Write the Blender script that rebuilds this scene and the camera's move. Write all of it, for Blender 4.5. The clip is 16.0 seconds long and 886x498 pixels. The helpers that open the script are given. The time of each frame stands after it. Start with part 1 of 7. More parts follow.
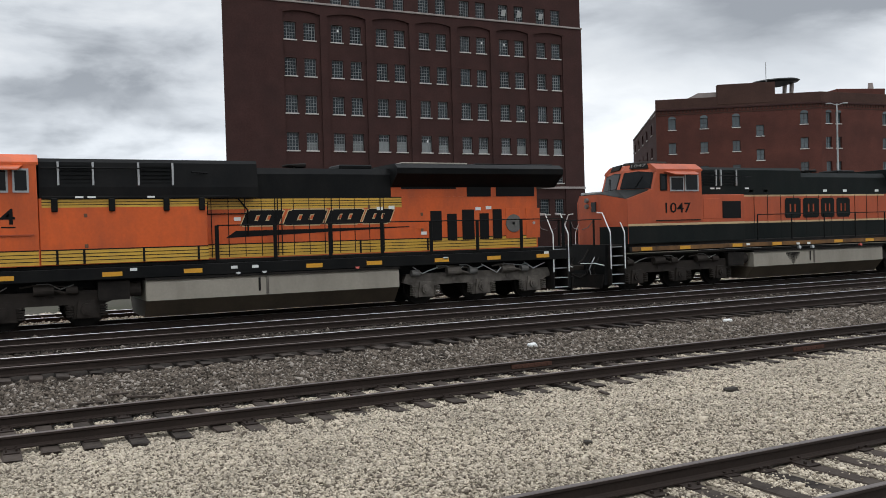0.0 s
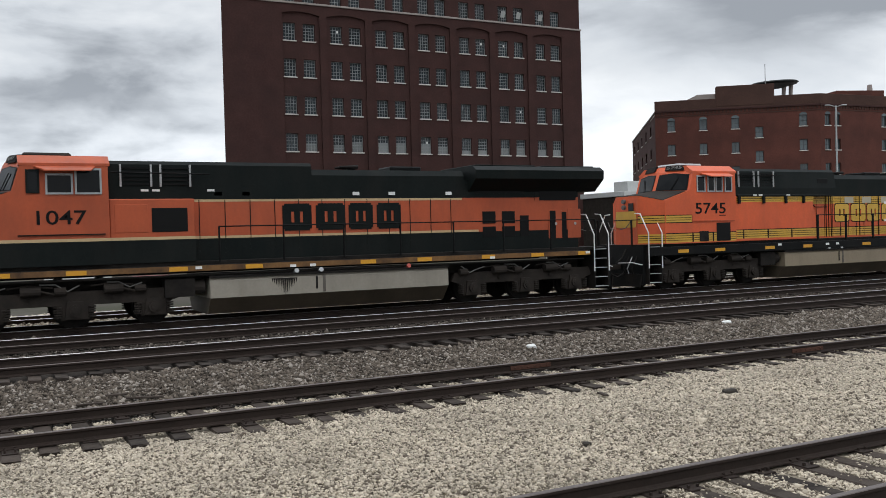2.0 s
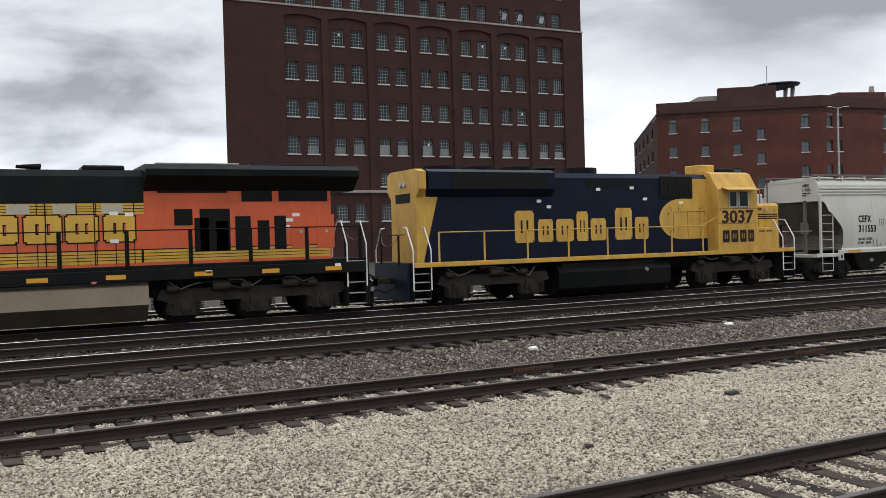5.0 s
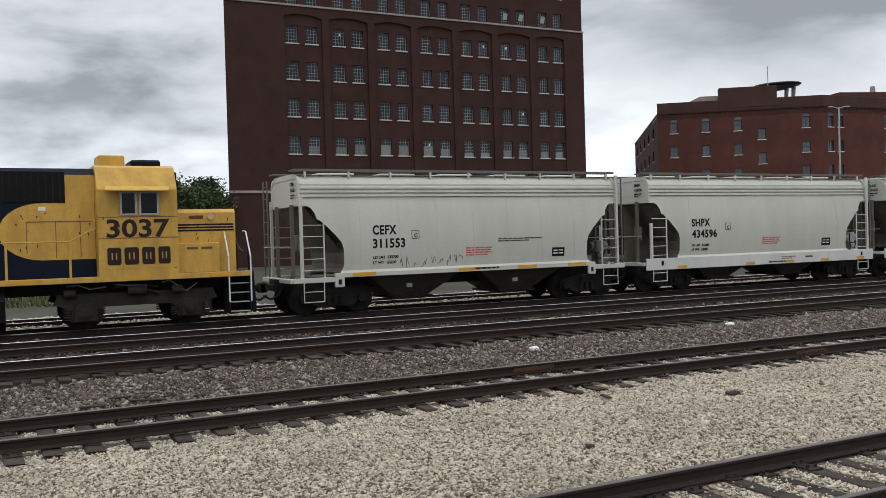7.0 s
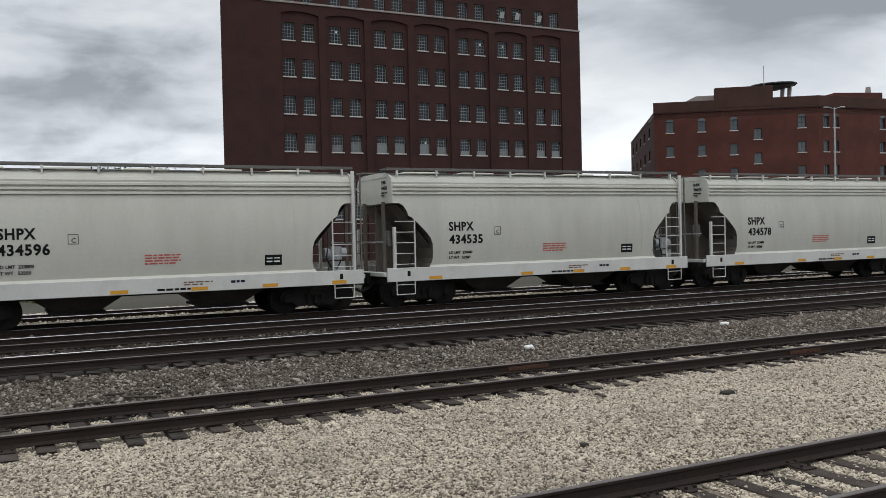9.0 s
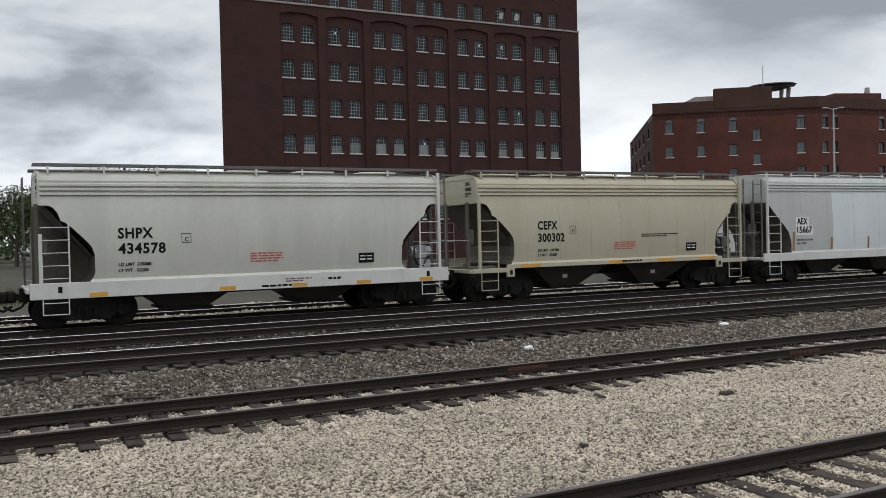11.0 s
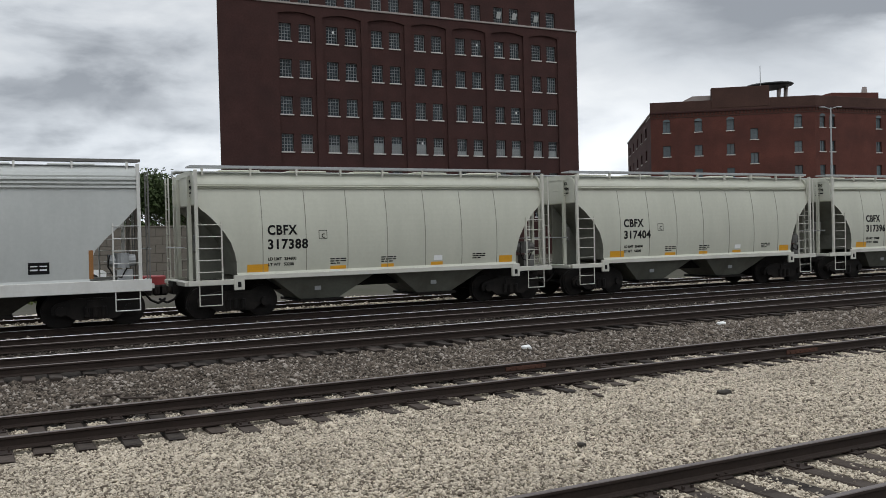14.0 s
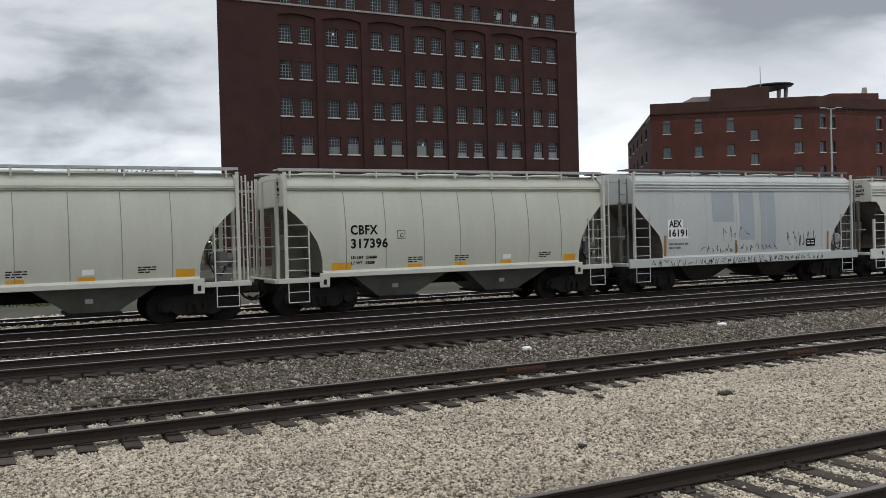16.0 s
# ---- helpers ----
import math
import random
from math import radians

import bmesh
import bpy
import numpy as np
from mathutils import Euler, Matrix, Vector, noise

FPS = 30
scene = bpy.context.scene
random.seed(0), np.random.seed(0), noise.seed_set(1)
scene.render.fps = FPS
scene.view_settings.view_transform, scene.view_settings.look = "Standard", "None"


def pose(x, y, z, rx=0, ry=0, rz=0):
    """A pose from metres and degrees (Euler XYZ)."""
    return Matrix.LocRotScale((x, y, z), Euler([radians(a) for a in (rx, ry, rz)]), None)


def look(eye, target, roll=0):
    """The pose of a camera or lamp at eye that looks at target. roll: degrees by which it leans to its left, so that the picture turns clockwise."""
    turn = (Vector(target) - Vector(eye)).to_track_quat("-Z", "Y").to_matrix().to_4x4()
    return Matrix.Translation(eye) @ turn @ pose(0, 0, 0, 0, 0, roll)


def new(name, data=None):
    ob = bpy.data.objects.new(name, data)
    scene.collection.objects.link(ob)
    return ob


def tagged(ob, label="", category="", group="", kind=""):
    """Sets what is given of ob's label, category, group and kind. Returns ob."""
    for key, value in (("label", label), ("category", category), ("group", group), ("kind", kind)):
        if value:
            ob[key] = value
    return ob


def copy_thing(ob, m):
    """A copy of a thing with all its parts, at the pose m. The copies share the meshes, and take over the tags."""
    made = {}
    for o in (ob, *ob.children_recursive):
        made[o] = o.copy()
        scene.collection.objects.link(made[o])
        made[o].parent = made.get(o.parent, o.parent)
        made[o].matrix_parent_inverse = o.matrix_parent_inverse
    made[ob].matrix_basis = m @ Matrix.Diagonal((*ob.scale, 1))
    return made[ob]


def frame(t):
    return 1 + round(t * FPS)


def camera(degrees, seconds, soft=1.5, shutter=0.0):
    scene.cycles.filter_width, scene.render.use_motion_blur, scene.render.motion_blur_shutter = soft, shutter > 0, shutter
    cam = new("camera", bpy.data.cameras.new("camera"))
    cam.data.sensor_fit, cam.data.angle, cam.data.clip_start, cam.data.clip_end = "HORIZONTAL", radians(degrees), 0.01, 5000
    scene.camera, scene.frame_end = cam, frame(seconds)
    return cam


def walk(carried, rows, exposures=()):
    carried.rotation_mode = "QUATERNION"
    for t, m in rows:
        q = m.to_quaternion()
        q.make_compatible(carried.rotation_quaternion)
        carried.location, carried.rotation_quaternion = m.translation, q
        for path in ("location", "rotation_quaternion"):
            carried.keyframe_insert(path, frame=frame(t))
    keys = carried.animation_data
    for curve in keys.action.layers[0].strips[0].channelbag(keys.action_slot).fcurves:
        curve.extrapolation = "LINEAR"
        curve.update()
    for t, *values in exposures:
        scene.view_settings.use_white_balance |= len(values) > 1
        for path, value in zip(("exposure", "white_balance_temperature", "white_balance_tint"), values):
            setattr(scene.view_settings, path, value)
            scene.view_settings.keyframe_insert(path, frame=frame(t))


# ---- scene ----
cam = camera(52.58, 16.0, soft=0.8)
EYE = (0.0, 0.0, 2.434)
# seconds, tilt, turn, lean of the hand-held camera; metres the train has gone
WAY = [
    (0.0, 89.009, -27.401, -1.59, 0.0), (0.5, 89.071, -27.342, -1.589, 5.183), (1.0, 89.131, -27.323, -1.631, 10.354),
    (1.5, 89.117, -27.394, -1.558, 15.517), (2.0, 89.087, -27.456, -1.522, 20.709), (2.5, 89.135, -27.401, -1.569, 25.793),
    (3.0, 89.191, -27.342, -1.608, 30.963), (3.5, 89.236, -27.342, -1.6, 36.248), (4.0, 89.241, -27.372, -1.611, 41.624),
    (6.5, 89.208, -27.283, -1.552, 68.535), (7.0, 89.236, -27.29, -1.597, 74.13), (7.5, 89.185, -27.351, -1.451, 79.984),
    (8.0, 89.128, -27.425, -1.342, 85.602), (8.5, 89.127, -27.481, -1.36, 91.205), (9.0, 89.112, -27.566, -1.303, 96.861),
    (11.5, 89.174, -27.642, -1.375, 125.553), (12.0, 89.18, -27.653, -1.461, 131.373), (12.5, 89.22, -27.666, -1.5, 137.18),
    (13.0, 89.229, -27.67, -1.528, 142.965), (13.5, 89.201, -27.702, -1.48, 148.794), (14.0, 89.126, -27.754, -1.387, 154.634),
    (14.5, 89.069, -27.793, -1.302, 160.447), (15.0, 89.058, -27.793, -1.327, 166.271), (15.5, 89.128, -27.761, -1.406, 172.125),
    (16.0, 89.215, -27.732, -1.484, 177.866)]


def eye_pose(tilt, turn, lean):
    return pose(*EYE, tilt, 0, turn) @ pose(0, 0, 0, 0, 0, lean)


walk(cam, [(t, eye_pose(a, b, c)) for t, a, b, c, s in WAY],
     exposures=[(0.0, 0.0), (2.0, 0.0), (3.5, 0.1), (6.5, -0.02), (8.0, -0.15), (9.0, -0.14), (12.0, -0.12), (16.0, -0.12)])


def travelled(t):
    """Metres the train has gone at t seconds."""
    ts, ss = [r[0] for r in WAY], [r[4] for r in WAY]
    i = max(1, min(len(ts) - 1, next((k for k, v in enumerate(ts) if v >= t), len(ts) - 1)))

    def slope(k):
        a, b = max(0, k - 1), min(len(ts) - 1, k + 1)
        return (ss[b] - ss[a]) / (ts[b] - ts[a])
    h = ts[i] - ts[i - 1]
    u = (t - ts[i - 1]) / h
    return ((2 * u ** 3 - 3 * u ** 2 + 1) * ss[i - 1] + (u ** 3 - 2 * u ** 2 + u) * h * slope(i - 1)
            + (3 * u ** 2 - 2 * u ** 3) * ss[i] + (u ** 3 - u ** 2) * h * slope(i))


# ---- world and light: a bright overcast day ----
SUN_EL, SUN_AZ = radians(62), radians(200)
world = bpy.data.worlds.new("overcast_sky")
scene.world = world
world.use_nodes = True
wn, wl = world.node_tree.nodes, world.node_tree.links
wn.clear()
w_out, w_bg = wn.new("ShaderNodeOutputWorld"), wn.new("ShaderNodeBackground")
w_sky = wn.new("ShaderNodeTexSky")
w_sky.sky_type, w_sky.sun_disc, w_sky.sun_elevation, w_sky.sun_rotation = "NISHITA", False, SUN_EL, SUN_AZ
w_co, w_map = wn.new("ShaderNodeTexCoord"), wn.new("ShaderNodeMapping")
w_map.inputs["Scale"].default_value = (1.0, 1.0, 2.6)
w_map.inputs["Location"].default_value = (4.6, 7.7, 1.9)
w_n1, w_n2 = wn.new("ShaderNodeTexNoise"), wn.new("ShaderNodeTexNoise")
w_n1.inputs["Scale"].default_value, w_n1.inputs["Detail"].default_value, w_n1.inputs["Roughness"].default_value = 5.5, 7, 0.52
w_n1.inputs["Distortion"].default_value = 0.25
w_n2.inputs["Scale"].default_value, w_n2.inputs["Detail"].default_value = 14.0, 5
w_add = wn.new("ShaderNodeMath")
w_add.operation, w_add.inputs[1].default_value = "MULTIPLY_ADD", 0.18
w_soft = wn.new("ShaderNodeMath")
w_soft.operation, w_soft.inputs[1].default_value, w_soft.inputs[2].default_value = "MULTIPLY_ADD", 0.75, 0.125


def cloud_masses(level):
    """Broad soft cloud masses: compass bearing, height, breadth, depth (degrees), lighter or darker; ragged by the noise."""
    def op(kind, a, b=None):
        m = wn.new("ShaderNodeMath")
        m.operation = kind
        for i, v in enumerate((a, b)):
            if v is not None and not isinstance(v, (int, float)):
                wl.new(v, m.inputs[i])
            elif v is not None:
                m.inputs[i].default_value = v
        return m.outputs[0]
    sep = wn.new("ShaderNodeSeparateXYZ")
    wl.new(w_co.outputs["Generated"], sep.inputs[0])
    bearing = op("MULTIPLY", op("ARCTAN2", sep.outputs["X"], sep.outputs["Y"]), 57.2958)
    height = op("MULTIPLY", op("ARCSINE", sep.outputs["Z"]), 57.2958)
    warp = op("MULTIPLY", op("SUBTRACT", w_n1.outputs["Fac"], 0.5), 14.0)
    fine = op("MULTIPLY", op("SUBTRACT", w_n2.outputs["Fac"], 0.5), 5.0)
    bearing = op("ADD", bearing, op("MULTIPLY", warp, 1.5))
    height = op("ADD", height, op("ADD", op("MULTIPLY", warp, 0.45), op("MULTIPLY", fine, 0.5)))
    for az, el, wide, deep, amount in CLOUDS:
        du = op("DIVIDE", op("SUBTRACT", bearing, az), wide)
        dv = op("DIVIDE", op("SUBTRACT", height, el), deep)
        q = op("ADD", op("MULTIPLY", du, du), op("MULTIPLY", dv, dv))
        level = op("ADD", level, op("MULTIPLY", op("POWER", 2.71828, op("MULTIPLY", q, -1.0)), amount))
    return level


CLOUDS = ((49, 14.4, 10.0, 3.2, -0.19), (55, 10.5, 7.0, 2.2, -0.06), (37, 9.5, 4.0, 5.0, 0.05), (6, 10.8, 12.0, 1.5, 0.0), (3, 8.4, 5.0, 0.9, -0.03),
          (5, 14.4, 9.0, 1.6, 0.06), (8, 6.4, 16.0, 1.6, 0.03), (43, 7.2, 9.0, 2.2, 0.06), (25, 22.0, 16.0, 4.0, -0.05), (80, 14.0, 16.0, 4.0, 0.05),
          (-30, 12.0, 18.0, 3.5, -0.06), (-70, 20.0, 20.0, 6.0, 0.05), (130, 16.0, 22.0, 5.0, -0.06), (180, 24.0, 26.0, 7.0, 0.05), (-130, 14.0, 20.0, 4.0, -0.05))
w_ramp = wn.new("ShaderNodeValToRGB")
w_mid = w_ramp.color_ramp.elements.new(0.6)
for e, p, c in ((w_ramp.color_ramp.elements[0], 0.45, (4.4, 4.75, 5.25, 1)), (w_mid, 0.585, (8.3, 8.8, 9.4, 1)),
                (w_ramp.color_ramp.elements[-1], 0.74, (11.3, 11.7, 12.1, 1))):
    e.position, e.color = p, c
w_mix = wn.new("ShaderNodeMix")
w_mix.data_type = "RGBA"
w_mix.inputs[0].default_value = 0.94
wl.new(w_co.outputs["Generated"], w_map.inputs[0])
wl.new(w_map.outputs[0], w_n1.inputs["Vector"])
wl.new(w_map.outputs[0], w_n2.inputs["Vector"])
wl.new(w_n2.outputs["Fac"], w_add.inputs[0])
wl.new(w_n1.outputs["Fac"], w_soft.inputs[0])
wl.new(w_soft.outputs[0], w_add.inputs[2])
wl.new(cloud_masses(w_add.outputs[0]), w_ramp.inputs[0])
wl.new(w_sky.outputs[0], w_mix.inputs[6])
wl.new(w_ramp.outputs[0], w_mix.inputs[7])
# an overcast sky is brightest overhead, with a pale band along the horizon
w_sep, w_lift, w_gain = wn.new("ShaderNodeSeparateXYZ"), wn.new("ShaderNodeFloatCurve"), wn.new("ShaderNodeVectorMath")
w_gain.operation = "SCALE"
w_pts = w_lift.mapping.curves[0].points
w_pts[0].location, w_pts[1].location = (0.0, 0.60), (1.0, 1.0)
for px, py in ((0.08, 0.54), (0.2, 0.42), (0.4, 0.52), (0.7, 0.85)):
    w_pts.new(px, py)
w_lift.mapping.update()
w_two = wn.new("ShaderNodeMath")
w_two.operation, w_two.inputs[1].default_value = "MULTIPLY", 2.15
wl.new(w_co.outputs["Generated"], w_sep.inputs[0])
wl.new(w_sep.outputs["Z"], w_lift.inputs["Value"])
wl.new(w_lift.outputs[0], w_two.inputs[0])
wl.new(w_two.outputs[0], w_gain.inputs["Scale"])
wl.new(w_mix.outputs[2], w_gain.inputs[0])
wl.new(w_gain.outputs[0], w_bg.inputs[0])
w_bg.inputs[1].default_value = 0.09
wl.new(w_bg.outputs[0], w_out.inputs[0])
sun = new("sun", bpy.data.lights.new("sun", "SUN"))
sun.data.energy, sun.data.angle, sun.data.color = 0.45, radians(30), (1.0, 0.96, 0.9)
sun.matrix_world = look((0, 0, 50), (0 + 50 * math.sin(SUN_AZ) * -1, 50 * math.cos(SUN_AZ) * -1, 50 - 50 * math.tan(SUN_EL)))


# ---- materials ----
def mat(name, color, rough=0.6, metal=0.0, vary=0.15, scale=3.0, fine=40.0, bump=0.0, dirt=None, dirt_amount=0.0, dirt_scale=1.2,
        island=0.0, per_object=0.0, streak=0.0, spec=0.5, other=None):
    """A node material: base colour with broad and fine variation, dirt patches, vertical streaks, relief."""
    m = bpy.data.materials.new(name)
    m.use_nodes = True
    n, l = m.node_tree.nodes, m.node_tree.links
    b = n["Principled BSDF"]
    b.inputs["Roughness"].default_value, b.inputs["Metallic"].default_value = rough, metal
    b.inputs["Specular IOR Level"].default_value = spec
    co = n.new("ShaderNodeTexCoord")
    n1, n2 = n.new("ShaderNodeTexNoise"), n.new("ShaderNodeTexNoise")
    n1.inputs["Scale"].default_value, n1.inputs["Detail"].default_value = scale, 4
    n2.inputs["Scale"].default_value, n2.inputs["Detail"].default_value = fine, 3
    l.new(co.outputs["Object"], n1.inputs["Vector"])
    l.new(co.outputs["Object"], n2.inputs["Vector"])
    total = n.new("ShaderNodeMath")
    total.operation = "ADD"
    l.new(n1.outputs["Fac"], total.inputs[0])
    l.new(n2.outputs["Fac"], total.inputs[1])
    last = total
    for kind, amount in (("island", island), ("object", per_object)):
        if amount:
            src = n.new("ShaderNodeNewGeometry") if kind == "island" else n.new("ShaderNodeObjectInfo")
            k = n.new("ShaderNodeMath")
            k.operation = "MULTIPLY_ADD"
            k.inputs[1].default_value = amount
            l.new(src.outputs["Random Per Island" if kind == "island" else "Random"], k.inputs[0])
            l.new(last.outputs[0], k.inputs[2])
            last = k
    span = n.new("ShaderNodeMapRange")
    extra = island + per_object
    span.inputs["From Min"].default_value, span.inputs["From Max"].default_value = 0.6, 1.4 + extra
    span.inputs["To Min"].default_value, span.inputs["To Max"].default_value = 1 - vary - 0.45 * extra, 1 + vary + 0.45 * extra
    l.new(last.outputs[0], span.inputs["Value"])
    mul = n.new("ShaderNodeVectorMath")
    mul.operation = "SCALE"
    mul.inputs[0].default_value = color
    l.new(span.outputs[0], mul.inputs["Scale"])
    out = mul.outputs[0]
    if dirt:
        d = n.new("ShaderNodeTexNoise")
        d.inputs["Scale"].default_value, d.inputs["Detail"].default_value, d.inputs["Roughness"].default_value = dirt_scale, 6, 0.65
        mp = n.new("ShaderNodeMapping")
        mp.inputs["Scale"].default_value = (1, 1, 1 - 0.88 * streak)
        l.new(co.outputs["Object"], mp.inputs[0])
        l.new(mp.outputs[0], d.inputs["Vector"])
        r = n.new("ShaderNodeMapRange")
        r.inputs["From Min"].default_value, r.inputs["From Max"].default_value = 0.42, 0.72
        r.inputs["To Max"].default_value = dirt_amount
        l.new(d.outputs["Fac"], r.inputs["Value"])
        mx = n.new("ShaderNodeMix")
        mx.data_type = "RGBA"
        mx.inputs[7].default_value = (*dirt, 1)
        l.new(r.outputs[0], mx.inputs[0])
        l.new(out, mx.inputs[6])
        out = mx.outputs[2]
    if other:
        pick, g2, tint = n.new("ShaderNodeMath"), n.new("ShaderNodeNewGeometry"), n.new("ShaderNodeMix")
        frac = n.new("ShaderNodeMath")
        frac.operation, frac.inputs[1].default_value = "MULTIPLY", 37.0
        wrap = n.new("ShaderNodeMath")
        wrap.operation = "FRACT"
        pick.operation, pick.inputs[1].default_value = "LESS_THAN", other[1]
        l.new(g2.outputs["Random Per Island"], frac.inputs[0])
        l.new(frac.outputs[0], wrap.inputs[0])
        l.new(wrap.outputs[0], pick.inputs[0])
        tint.data_type = "RGBA"
        tint.inputs[7].default_value = (*other[0], 1)
        l.new(pick.outputs[0], tint.inputs[0])
        l.new(out, tint.inputs[6])
        out = tint.outputs[2]
    l.new(out, b.inputs["Base Color"])
    if bump:
        bp = n.new("ShaderNodeBump")
        bp.inputs["Strength"].default_value, bp.inputs["Distance"].default_value = 0.5, bump
        l.new(n2.outputs["Fac"], bp.inputs["Height"])
        l.new(bp.outputs[0], b.inputs["Normal"])
    return m


